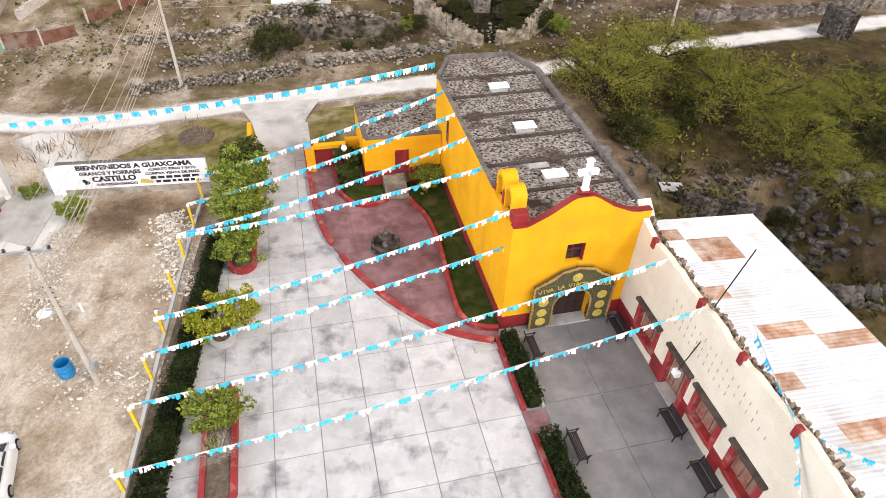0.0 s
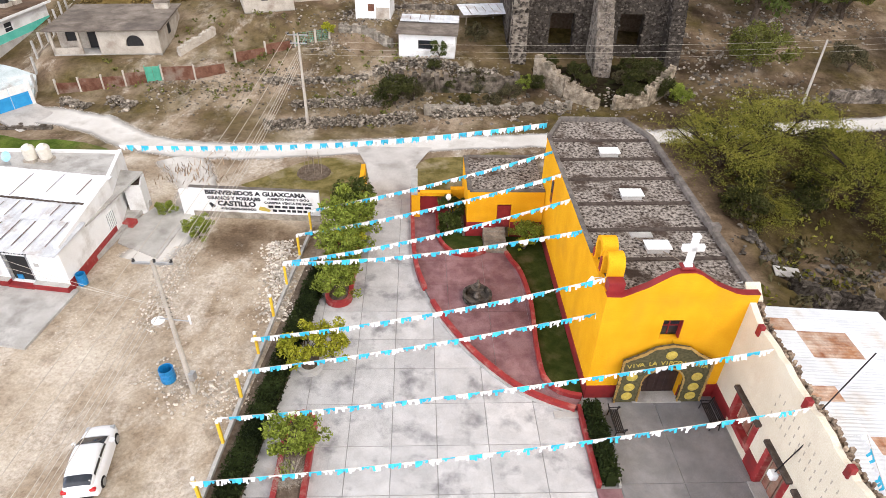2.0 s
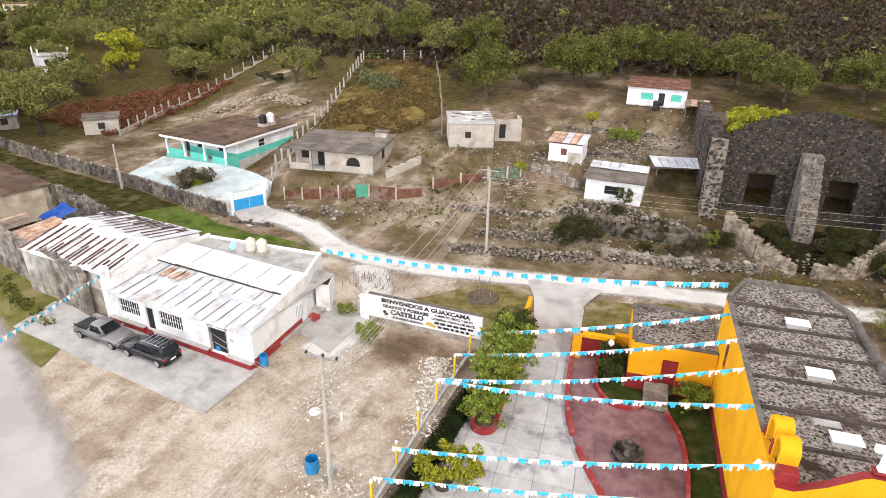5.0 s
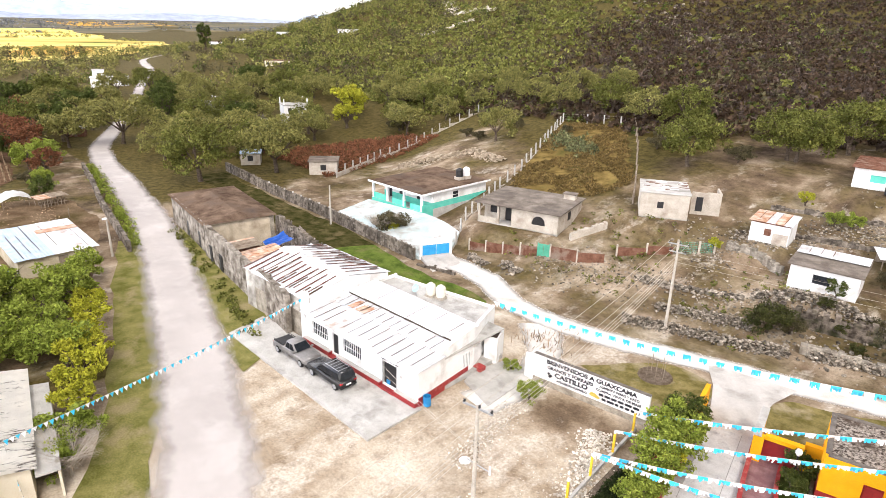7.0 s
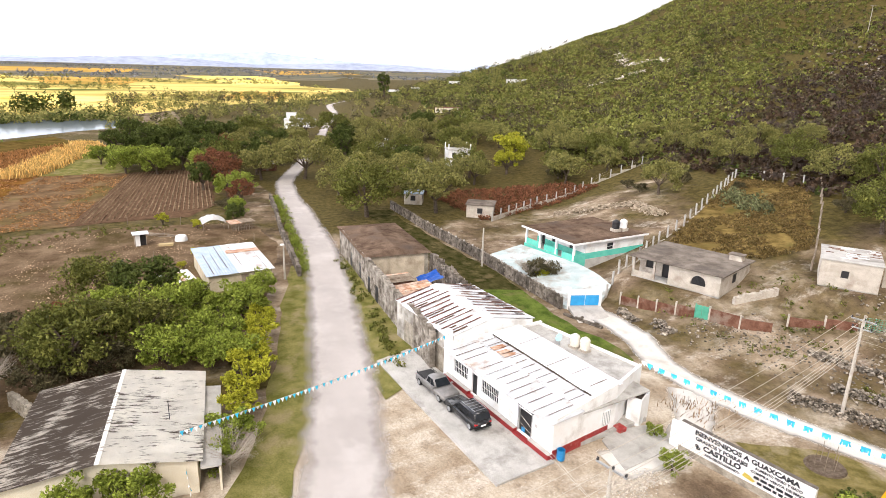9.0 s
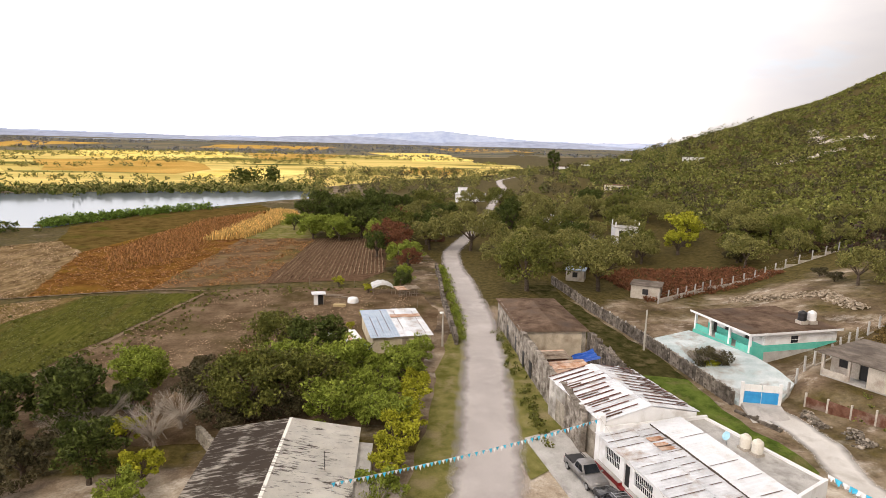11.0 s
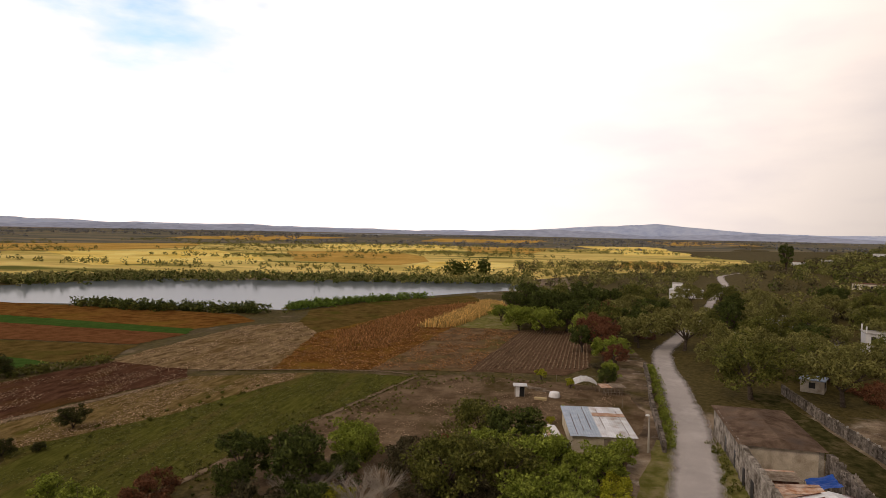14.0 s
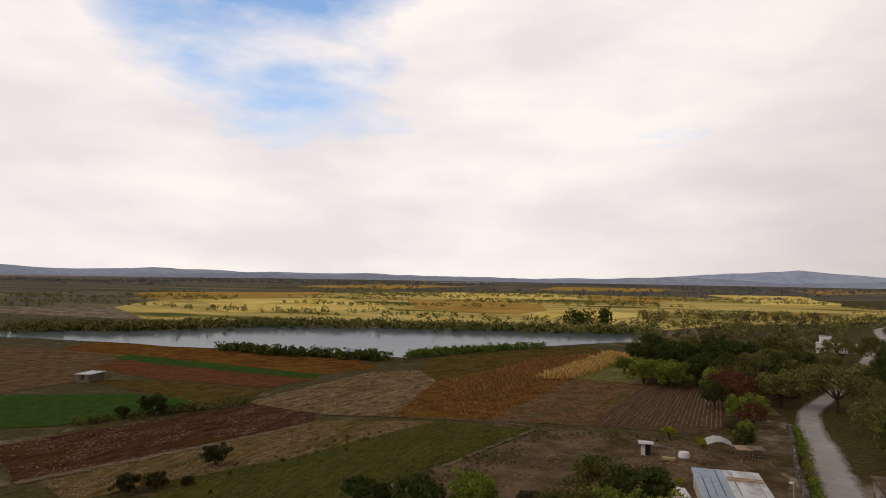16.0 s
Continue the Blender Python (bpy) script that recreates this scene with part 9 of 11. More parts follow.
tank = thing("concrete_box", Matrix.Translation((17.4, 41.2, -0.9)), "small grey concrete tank with a pale lid", "tank")
part("body", box(0, 1.7, 0, 1.1, -2.0, 0.5, bevel=0.03), M["roofbeam"], tank)
part("lid", box(-0.08, 1.78, -0.08, 1.18, 0.5, 0.6, bevel=0.02), M["concrete"], tank)
rw = thing("ravine_wall", Matrix.Identity(4), "low dark stone wall behind the sheet roof", "wall", kind="structure")
rubble_wall("stretch", [(12.8, 38.4), (18, 40.0), (25.5, 40.5)], 0.6, -3.6, [0.3, -0.4, -0.8], rw, random.Random(9), M["ruinstone"], 0.7, 0.3)

# ---------- barrels and vehicles ----------
def add_barrel(x, y, label, z=None, r=0.3, tall=0.9):
    b = thing("plastic_barrel", Matrix.Translation((x, y, height(x, y) if z is None else z)), label, "barrel")
    part("drum", lathe([(r * 0.93, 0), (r, 0.05), (r, tall * 0.3), (r * 1.05, tall * 0.33), (r, tall * 0.36), (r, tall * 0.64), (r * 1.05, tall * 0.67), (r, tall * 0.7), (r, tall), (r * 0.9, tall), (r * 0.88, 0.2)], 20), M["barrel"], b)
    part("inside", lathe([(r * 0.87, 0.2), (r * 0.86, 0.25)], 20), M["black"], b)


add_barrel(-20.4, 20.9, "blue open plastic barrel on the earth lot", r=0.42, tall=1.0)
add_barrel(-31.0, 27.3, "blue plastic barrel against the shop corner", z=0.1, r=0.33)


def add_car(m, L, W, H, paint, label, kind, name):
    c = thing(name, m, label, "car")
    hw = W / 2
    if kind == "suv":
        prof = [(-L / 2, 0.45), (-L / 2, 1.05), (L / 2 - 1.35, 1.08), (L / 2 - 0.1, 0.98), (L / 2, 0.8), (L / 2, 0.42), (-L / 2 + 0.1, 0.36)]
        cab = [(-L / 2 + 0.02, 1.05), (-L / 2 + 0.28, H - 0.04), (-L / 2 + 0.5, H), (L / 2 - 2.3, H), (L / 2 - 1.4, 1.07)]
    else:
        prof = [(-L / 2, 0.5), (-L / 2, 1.02), (L / 2 - 1.4, 1.08), (L / 2 - 0.1, 1.0), (L / 2, 0.8), (L / 2, 0.42), (-L / 2 + 0.1, 0.4)]
        cab = [(-0.75, 1.03), (-0.6, H - 0.04), (-0.4, H), (L / 2 - 2.2, H), (L / 2 - 1.4, 1.07)]

    def body(profile, half, taper=0.0):
        bm = bmesh.new()
        top = max(z for x, z in profile)
        lo = min(z for x, z in profile)
        a = [bm.verts.new((x, -half + taper * (z - lo) / (top - lo), z)) for x, z in profile]
        b = [bm.verts.new((x, half - taper * (z - lo) / (top - lo), z)) for x, z in profile]
        bm.faces.new(a)
        bm.faces.new(b[::-1])
        for i in range(len(a)):
            j = (i + 1) % len(a)
            bm.faces.new((a[i], b[i], b[j], a[j]))
        bmesh.ops.bevel(bm, geom=bm.edges[:], offset=0.11, segments=3, affect="EDGES")
        return bm

    part("body", body(prof, hw, 0.04), paint, c, smooth=True)
    cabin = part("cabin", body(cab, hw - 0.05, 0.17), paint, c, smooth=True)
    cz = [p[1] for p in cab]
    base = min(cz)
    # windows, a hair proud of the cabin
    xr0, xr1, xf1, xf0 = cab[0], cab[1], cab[-2], cab[-1]

    def pane(p0, p1, p2, p3, name):
        bm = bmesh.new()
        bm.faces.new([bm.verts.new(p) for p in (p0, p1, p2, p3)])
        bmesh.ops.solidify(bm, geom=bm.faces[:], thickness=0.015)
        part(name, bm, M["glass"], cabin)

    def yside(z):
        return hw - 0.05 - 0.17 * (z - base) / (H - base)

    zb, zt = base + 0.1, H - 0.12
    for s in (1, -1):
        def xr(z):
            return xr0[0] + (xr1[0] - xr0[0]) * (z - xr0[1]) / (xr1[1] - xr0[1])

        def xf(z):
            return xf0[0] + (xf1[0] - xf0[0]) * (z - xf0[1]) / (xf1[1] - xf0[1])
        a0, a1, b0, b1 = xr(zb) + 0.18, xf(zb) - 0.22, xr(zt) + 0.2, xf(zt) - 0.12
        n = 2 if kind != "suv" else 3
        for i in range(n):
            f0, f1 = i / n + 0.015, (i + 1) / n - 0.015
            pane(*(Vector((x, s * (yside(z) + 0.012), z)) for x, z in ((a0 + (a1 - a0) * f0, zb), (a0 + (a1 - a0) * f1, zb), (b0 + (b1 - b0) * f1, zt), (b0 + (b1 - b0) * f0, zt))), "side_window")
        part("mirror", box(a1 - 0.05, a1 + 0.12, s * hw - 0.03 * s, s * (hw + 0.2), base + 0.05, base + 0.2, bevel=0.03), paint, c)
    for (p0, p1), off, nm in (((xf0, xf1), 0.012, "windscreen"), ((xr0, xr1), -0.012, "rear_window")):
        e = 0.12
        q0 = (p0[0] + (p1[0] - p0[0]) * e + off, p0[1] + (p1[1] - p0[1]) * e)
        q1 = (p0[0] + (p1[0] - p0[0]) * (1 - e) + off, p0[1] + (p1[1] - p0[1]) * (1 - e))
        pane((q0[0], -yside(q0[1]) + 0.1, q0[1]), (q0[0], yside(q0[1]) - 0.1, q0[1]), (q1[0], yside(q1[1]) - 0.1, q1[1]), (q1[0], -yside(q1[1]) + 0.1, q1[1]), nm)
    for x in (-L / 2 + 0.8, L / 2 - 0.85):
        for s in (1, -1):
            rr = 0.37
            q = Matrix.Translation((x, s * (hw - 0.1), rr)) @ Matrix.Rotation(radians(90), 4, "X")
            wheel = part("wheel", lathe([(rr - 0.06, -0.11), (rr, -0.07), (rr, 0.07), (rr - 0.06, 0.11)], 20, m=q), M["rubber"], c, "black tyre")
            part("rim", lathe([(rr * 0.66, -0.125), (rr * 0.6, -0.1), (rr * 0.2, -0.115), (rr * 0.2, 0.115), (rr * 0.6, 0.1), (rr * 0.66, 0.125)], 14, m=q), M["metal"], wheel)
    for s in (1, -1):
        part("headlight", box(L / 2 - 0.22, L / 2 + 0.005, s * hw * 0.62 - 0.18, s * hw * 0.62 + 0.18, 0.62, 0.76, bevel=0.03), M["metal"], c)
        part("tail_light", box(-L / 2 - 0.005, -L / 2 + 0.25, s * hw * 0.78 - 0.14, s * hw * 0.78 + 0.14, 0.72, 0.9, bevel=0.03), M["lampred"], c, "red tail light")
    part("number_plate", box(-L / 2 - 0.03, -L / 2 + 0.0, -0.25, 0.25, 0.55, 0.68), M["paper"], c)
    part("bumper", box(-L / 2 - 0.06, -L / 2 + 0.15, -hw + 0.08, hw - 0.08, 0.34, 0.5, bevel=0.04), M["rubber"], c)
    part("bumper", box(L / 2 - 0.15, L / 2 + 0.06, -hw + 0.08, hw - 0.08, 0.34, 0.5, bevel=0.04), M["rubber"], c)
    if kind == "suv":
        for s in (1, -1):
            part("roof_rail", tube((-L / 2 + 0.5, s * (hw - 0.32), H + 0.06), (L / 2 - 2.4, s * (hw - 0.32), H + 0.06), 0.025), M["metal"], c)
        for i in range(5):
            part("rack_bar", tube((-L / 2 + 0.6 + 0.42 * i, -(hw - 0.32), H + 0.05), (-L / 2 + 0.6 + 0.42 * i, hw - 0.32, H + 0.05), 0.02), M["metal"], c)
    if kind == "pickup":
        part("bed", box(-L / 2 + 0.1, -0.85, -hw + 0.12, hw - 0.12, 1.0, 1.045), M["black"], c, "dark open truck bed")
        for y in (-hw + 0.15, hw - 0.15):
            part("bed_rail", tube((-L / 2 + 0.1, y, 1.2), (-0.8, y, 1.2), 0.03), M["iron"], c)
            for k in range(4):
                part("stake", tube((-L / 2 + 0.15 + 0.5 * k, y, 1.0), (-L / 2 + 0.15 + 0.5 * k, y, 1.2), 0.025), M["iron"], c)
    return c


def add_hatchback(m):
    """A smooth-bodied small car lofted through cross-sections; the nose points along +x."""
    c = thing("car", m, "white hatchback parked on the earth lot", "car")

    def loft(stations, n=12):
        bm = bmesh.new()
        rows = []
        for x, half, z0, z1, k in stations:
            row = []
            for i in range(n + 1):
                a = math.pi * i / n
                cx, sz = math.cos(a), math.sin(a)
                row.append(bm.verts.new((x, half * math.copysign(abs(cx) ** k, cx), z0 + (z1 - z0) * sz ** k)))
            rows.append(row)
        for a, b in zip(rows, rows[1:]):
            for i in range(n):
                bm.faces.new((a[i], a[i + 1], b[i + 1], b[i]))
        bm.faces.new(rows[0][::-1])
        bm.faces.new(rows[-1])
        return bm

    body = [(-2.10, 0.60, 0.40, 0.62, 0.5), (-2.04, 0.76, 0.26, 0.80, 0.45), (-1.9, 0.82, 0.22, 0.93, 0.42), (-1.3, 0.86, 0.2, 0.96, 0.38), (-0.3, 0.87, 0.2, 0.94, 0.36), (0.6, 0.87, 0.2, 0.93, 0.36), (1.1, 0.86, 0.2, 0.90, 0.4), (1.6, 0.82, 0.21, 0.80, 0.45), (1.92, 0.74, 0.24, 0.68, 0.5), (2.08, 0.58, 0.32, 0.56, 0.55)]
    part("body", loft(body), M["carwhite"], c, smooth=True)
    cab = [(-2.0, 0.62, 0.82, 0.98, 0.5), (-1.75, 0.68, 0.82, 1.22, 0.46), (-1.35, 0.70, 0.82, 1.40, 0.42), (-0.7, 0.72, 0.82, 1.47, 0.4), (-0.1, 0.72, 0.82, 1.46, 0.4), (0.35, 0.71, 0.82, 1.36, 0.42), (0.75, 0.70, 0.82, 1.14, 0.46), (1.12, 0.68, 0.82, 0.92, 0.5)]
    cabin = part("cabin", loft(cab), M["carwhite"], c, smooth=True)

    def glass(name, points, lift):
        """A curved pane that lies just outside the cabin; points: (station share, angle in degrees)."""
        bm = bmesh.new()

        def at(u, deg):
            f = u * (len(cab) - 1)
            k = min(int(f), len(cab) - 2)
            x, half, z0, z1, e = [p + (q - p) * (f - k) for p, q in zip(cab[k], cab[k + 1])]
            cx, sz = math.cos(radians(deg)), math.sin(radians(deg))
            return Vector((x, (half + lift) * math.copysign(abs(cx) ** e, cx), z0 + (z1 - z0 + lift) * sz ** e))
        (u0, u1), (a0, a1) = points
        grid = [[bm.verts.new(at(u0 + (u1 - u0) * i / 6, a0 + (a1 - a0) * j / 6)) for j in range(7)] for i in range(7)]
        for i in range(6):
            for j in range(6):
                bm.faces.new((grid[i][j], grid[i + 1][j], grid[i + 1][j + 1], grid[i][j + 1]))
        part(name, bm, M["glass"], cabin, smooth=True)

    glass("windscreen", ((0.70, 0.95), (28, 152)), 0.014)
    glass("rear_window", ((0.05, 0.24), (32, 148)), 0.014)
    for a in ((6, 24), (156, 174)):
        glass("side_window", ((0.26, 0.47), a), 0.016)
        glass("side_window", ((0.49, 0.74), a), 0.016)
    for s in (1, -1):
        part("mirror", box(0.62, 0.78, s * 0.84 - 0.02, s * 0.84 + s * 0.18, 0.92, 1.04, bevel=0.03), M["carwhite"], c)
        part("headlight", box(1.66, 1.95, s * 0.6 - 0.13, s * 0.6 + 0.13, 0.60, 0.72, bevel=0.04), M["metal"], c)
        part("tail_light", box(-2.08, -1.86, s * 0.66 - 0.14, s * 0.66 + 0.14, 0.68, 0.84, bevel=0.04), M["lampred"], c, "red tail light")
        for x in (-1.28, 1.28):
            q = Matrix.Translation((x, s * 0.76, 0.31)) @ Matrix.Rotation(radians(90), 4, "X")
            wheel = part("wheel", lathe([(0.25, -0.13), (0.31, -0.09), (0.31, 0.09), (0.25, 0.13)], 20, m=q), M["rubber"], c, "black tyre")
            part("rim", lathe([(0.21, -0.14), (0.18, -0.11), (0.06, -0.125), (0.06, 0.125), (0.18, 0.11), (0.21, 0.14)], 14, m=q), M["metal"], wheel)
    part("number_plate", box(-2.14, -2.08, -0.22, 0.22, 0.50, 0.62), M["paper"], c)
    part("bumper", box(-2.12, -1.9, -0.6, 0.6, 0.26, 0.4, bevel=0.04), M["rubber"], c)
    return c


add_hatchback(Matrix.Translation((-20.85, 14.85, 0.02)) @ Matrix.Rotation(radians(111.8), 4, "Z"))
add_car(SHOP @ pose(-13.5, -2.5, 0.14), 5.3, 1.85, 1.75, M["carsilver"], "dusty silver pickup truck parked before the shop", "pickup", "pickup_truck")
add_car(SHOP @ pose(-8.2, -2.55, 0.14, 0, 0, 180), 4.9, 1.85, 1.75, M["carblack"], "black station car with a roof rack parked before the shop", "suv", "suv")


# ---------- sheds and houses on the field side ----------
def add_big_shed():
    h = thing("lime_roof_house", site(-51.6, 3.0, -7.0, z=-0.05), "low house with a limed, black-streaked sheet gable roof", "house")
    L, W = 13.4, 12.6
    for v0, v1, nm in ((-0.45, -0.2, "side_wall"), (-W + 0.2, -W + 0.45, "side_wall")):
        part(nm, box(0.2, L - 0.2, v0, v1, 0, 2.85), M["cream"], h)
    for u in (0.2, L - 0.4):
        part("gable_wall", slab_of([(-W + 0.45, 0), (-0.45, 0), (-0.45, 2.85), (-W / 2, 3.75), (-W + 0.45, 2.85)], 0.2, m=Matrix.Translation((u + 0.2, 0, 0)) @ Matrix.Rotation(radians(90), 4, "Z")), M["cream"], h)
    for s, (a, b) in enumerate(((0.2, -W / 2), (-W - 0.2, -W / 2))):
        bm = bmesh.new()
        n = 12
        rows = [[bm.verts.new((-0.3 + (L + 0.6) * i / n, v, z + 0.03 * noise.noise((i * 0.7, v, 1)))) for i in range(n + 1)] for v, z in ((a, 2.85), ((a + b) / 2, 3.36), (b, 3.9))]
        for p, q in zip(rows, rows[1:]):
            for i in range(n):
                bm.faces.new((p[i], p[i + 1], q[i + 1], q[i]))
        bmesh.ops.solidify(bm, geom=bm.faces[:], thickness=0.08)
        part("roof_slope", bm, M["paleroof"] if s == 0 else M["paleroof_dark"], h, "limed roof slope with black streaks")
    part("ridge", box(-0.3, L + 0.3, -W / 2 - 0.16, -W / 2 + 0.16, 3.88, 3.93, bevel=0.02), M["paleroof"], h)
    part("door", box(L - 0.2, L - 0.185, -5.4, -4.4, 0, 2.0), M["black"], h)
    a = part("lean_to_roof", prism([(1.6, 0.0), (L + 0.2, 0.0), (L + 0.2, 1.4), (1.6, 1.4)], 2.15, [2.35, 2.35, 2.2, 2.2]), M["concrete"], h, "narrow concrete lean-to roof")
    part("lean_to_wall", box(1.7, L, 1.2, 1.35, 0, 2.15), M["cream"], h)
    p = thing("roof_pole", h.matrix_world @ Matrix.Translation((8.5, -2.2, 3.5)), "thin iron pole standing on the limed roof", "pole")
    part("pole", tube((0, 0, 0), (0, 0, 1.6), 0.03), M["iron"], p)
    stone_wall([(-57.5, -12.5), (-52.5, -9.8)], 0.5, 1.3, M["mortar"], "pale plastered garden wall among the trees", 60, jag=0.05)


def streaked(name, pale, dark, low, high):
    """Limed sheets on which black mould runs down the slope in thin broken streaks."""
    m = material(name, tuple(0.86 * c for c in pale), pale, 0.8, 0.85, 0.15, 14)
    n, l = m.node_tree.nodes, m.node_tree.links
    b = n["Principled BSDF"]
    co = n.new("ShaderNodeTexCoord").outputs["Object"]
    old = b.inputs["Base Color"].links[0].from_socket

    def tex(scale, detail, stretch):
        mp, t = n.new("ShaderNodeMapping"), n.new("ShaderNodeTexNoise")
        mp.inputs["Scale"].default_value = stretch
        t.inputs["Scale"].default_value, t.inputs["Detail"].default_value, t.inputs["Roughness"].default_value = scale, detail, 0.68
        l.new(co, mp.inputs["Vector"])
        l.new(mp.outputs[0], t.inputs["Vector"])
        return t.outputs["Fac"]
    total = n.new("ShaderNodeMath")
    total.operation = "MULTIPLY_ADD"
    total.inputs[1].default_value = 0.8
    l.new(tex(0.16, 3, (1, 1, 1)), total.inputs[0])
    l.new(tex(1.7, 14, (1.9, 0.42, 1)), total.inputs[2])
    r = n.new("ShaderNodeMapRange")
    r.inputs["From Min"].default_value, r.inputs["From Max"].default_value = low, high
    l.new(total.outputs[0], r.inputs["Value"])
    x = n.new("ShaderNodeMix")
    x.data_type = "RGBA"
    l.new(r.outputs[0], x.inputs[0])
    l.new(old, x.inputs[6])
    x.inputs[7].default_value = (*dark, 1)
    l.new(x.outputs[2], b.inputs["Base Color"])
    return m


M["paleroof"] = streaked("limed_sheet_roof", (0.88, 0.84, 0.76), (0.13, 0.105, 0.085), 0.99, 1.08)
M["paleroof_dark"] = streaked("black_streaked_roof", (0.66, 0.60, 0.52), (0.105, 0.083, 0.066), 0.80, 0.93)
add_big_shed()


def add_field_house():
    rng = random.Random(13)
    h = thing("sheet_roof_house", site(-80.2, 6.6, 93.5, z=0.0), "pale block house with a two-tone galvanised sheet roof", "house")
    w, d = 8.4, 12.5
    wall_with(h, "front_wall", 0, w, 2.35, [(4.2, 5.2, 0.05, 2.05)], M["paleblock"], 0.22, 0.0, -0.3)
    part("back_wall", box(0, w, d - 0.22, d, -0.3, 2.75), M["paleblock"], h)
    part("side_wall", prism([(0, 0.22), (0.22, 0.22), (0.22, d - 0.22), (0, d - 0.22)], -0.3, [2.35, 2.35, 2.75, 2.75]), M["paleblock"], h)
    part("side_wall", prism([(w - 0.22, 0.22), (w, 0.22), (w, d - 0.22), (w - 0.22, d - 0.22)], -0.3, [2.35, 2.35, 2.75, 2.75]), M["paleblock"], h)
    part("door", box(4.2, 5.2, 0.1, 0.14, 0.05, 2.05), M["wood"], h)
    sheets(h, -0.3, 3.9, -0.4, 2.4, d + 0.3, 2.8, 1.05, [M["tinblue"]], rng)
    sheets(h, 3.9, w + 0.3, -0.4, 2.42, d + 0.3, 2.82, 1.05, [M["tin"], M["tin"], M["tin"]], rng)
    part("rust_band", box(3.95, w + 0.28, 8.2, 9.8, 2.74, 2.79), M["tinrust"], h)
    add_barrel(-80.5, 5.7, "blue plastic barrel beside the block house", r=0.45, tall=1.2)
    j = thing("scrap_roof", site(-81.5, 1.2, 100), "low shelter roofed with scrap sheets and boards", "shelter")
    for u in (0.2, 3.8):
        for v in (0.3, 4.8):
            part("post", tube((u, v, 0), (u, v, 1.4), 0.06), M["wood"], j)
    for i in range(7):
        part("scrap_sheet", box(-0.2 + 0.6 * i, 0.5 + 0.6 * i, rng.uniform(-0.4, 0.2), rng.uniform(4.4, 5.4), 1.42 + 0.03 * i, 1.45 + 0.03 * i), rng.choice([M["tinrust"], M["tin"], M["brick"], M["white"]]), j)
    o = thing("outhouse", site(-107.2, -1.9, 95), "tiny outhouse of boards with a flat sheet roof", "outhouse")
    part("back_wall", box(0, 1.8, 1.5, 1.6, 0, 2.0), M["wood"], o)
    part("side_wall", box(0, 0.1, 0, 1.5, 0, 2.0), M["wood"], o)
    part("side_wall", box(1.7, 1.8, 0, 1.5, 0, 2.0), M["wood"], o)
    part("front_wall", box(0.1, 0.8, 0, 0.08, 0, 2.0), M["white"], o)
    part("doorway", box(0.8, 1.7, 0.3, 0.34, 0, 1.9), M["black"], o)
    part("roof", box(-0.3, 2.2, -0.4, 1.9, 2.0, 2.1), M["tin"], o)
    b = thing("timber_pile", site(-106.4, 1.6, 80), "pile of sawn yellow boards", "boards")
    for i in range(4):
        part("board", box(0, 2.2, -0.5 + 0.02 * i, 0.5, 0.1 * i, 0.1 * i + 0.08), M["leafless_wood"], b)
    t = thing("white_canopy", site(-114.0, 9.4, 95), "sagging white tarpaulin canopy on poles", "canopy")
    for x, y in ((0, 0), (3.6, 0), (0, 3.0), (3.6, 3.0)):
        part("pole", tube((x, y, 0), (x, y, 1.7), 0.05), M["wood"], t)
    bm = bmesh.new()
    g = [[bm.verts.new((-0.3 + 4.2 * i / 8, -0.4 + 3.8 * k / 6, 1.7 + 0.7 * math.sin(math.pi * i / 8) - 0.35 * (k == 0) - 0.35 * (k == 6) + 0.06 * math.sin(i * 3 + k))) for i in range(9)] for k in range(7)]
    for k in range(6):
        for i in range(8):
            bm.faces.new((g[k][i], g[k][i + 1], g[k + 1][i + 1], g[k + 1][i]))
    bmesh.ops.solidify(bm, geom=bm.faces[:], thickness=0.02)
    part("sheet", bm, M["paper"], t)
    u = thing("water_trough", site(-108.6, 5.2, 30), "upturned white plastic tub", "tub")
    part("tub", lathe([(1.0, 0), (1.05, 0.2), (0.95, 0.7), (0.8, 0.95), (0.2, 1.05)], 18), M["paper"], u)
    c = thing("pole_pen", site(-112.0, 14.2, 100), "rough animal pen of poles and boards", "pen")
    for i in range(8):
        part("pole", tube((0.5 * i, 0, 0), (0.5 * i + rng.uniform(-0.2, 0.2), 0.1, 1.4), 0.06, sides=5), M["wood"], c)
        part("pole", tube((0.5 * i, 2.4, 0), (0.5 * i + rng.uniform(-0.2, 0.2), 2.5, 1.3), 0.06, sides=5), M["wood"], c)
    for z in (0.5, 1.0):
        part("rail", tube((-0.3, 0.05, z), (4.0, 0.05, z), 0.05, sides=5), M["wood"], c)
    part("roof_board", box(-0.4, 2.2, -0.3, 2.8, 1.42, 1.5), M["tinrust"], c)
    part("roof_board", box(1.6, 4.2, -0.3, 2.8, 1.5, 1.57), M["wood"], c)
    lg = thing("log_heap", site(-112.5, 3.0, 60), "heap of grey logs and branches", "logs")
    for i in range(14):
        a = rng.uniform(-0.5, 0.5)
        x, y = rng.uniform(-2.5, 2.5), rng.uniform(-0.8, 0.8)
        part("log", tube((x - 1.4 * math.cos(a), y - 1.4 * math.sin(a), 0.1 + 0.03 * i), (x + 1.4 * math.cos(a), y + 1.4 * math.sin(a), 0.14 + 0.03 * i), 0.08, 0.05, 5), M["wood"], lg)
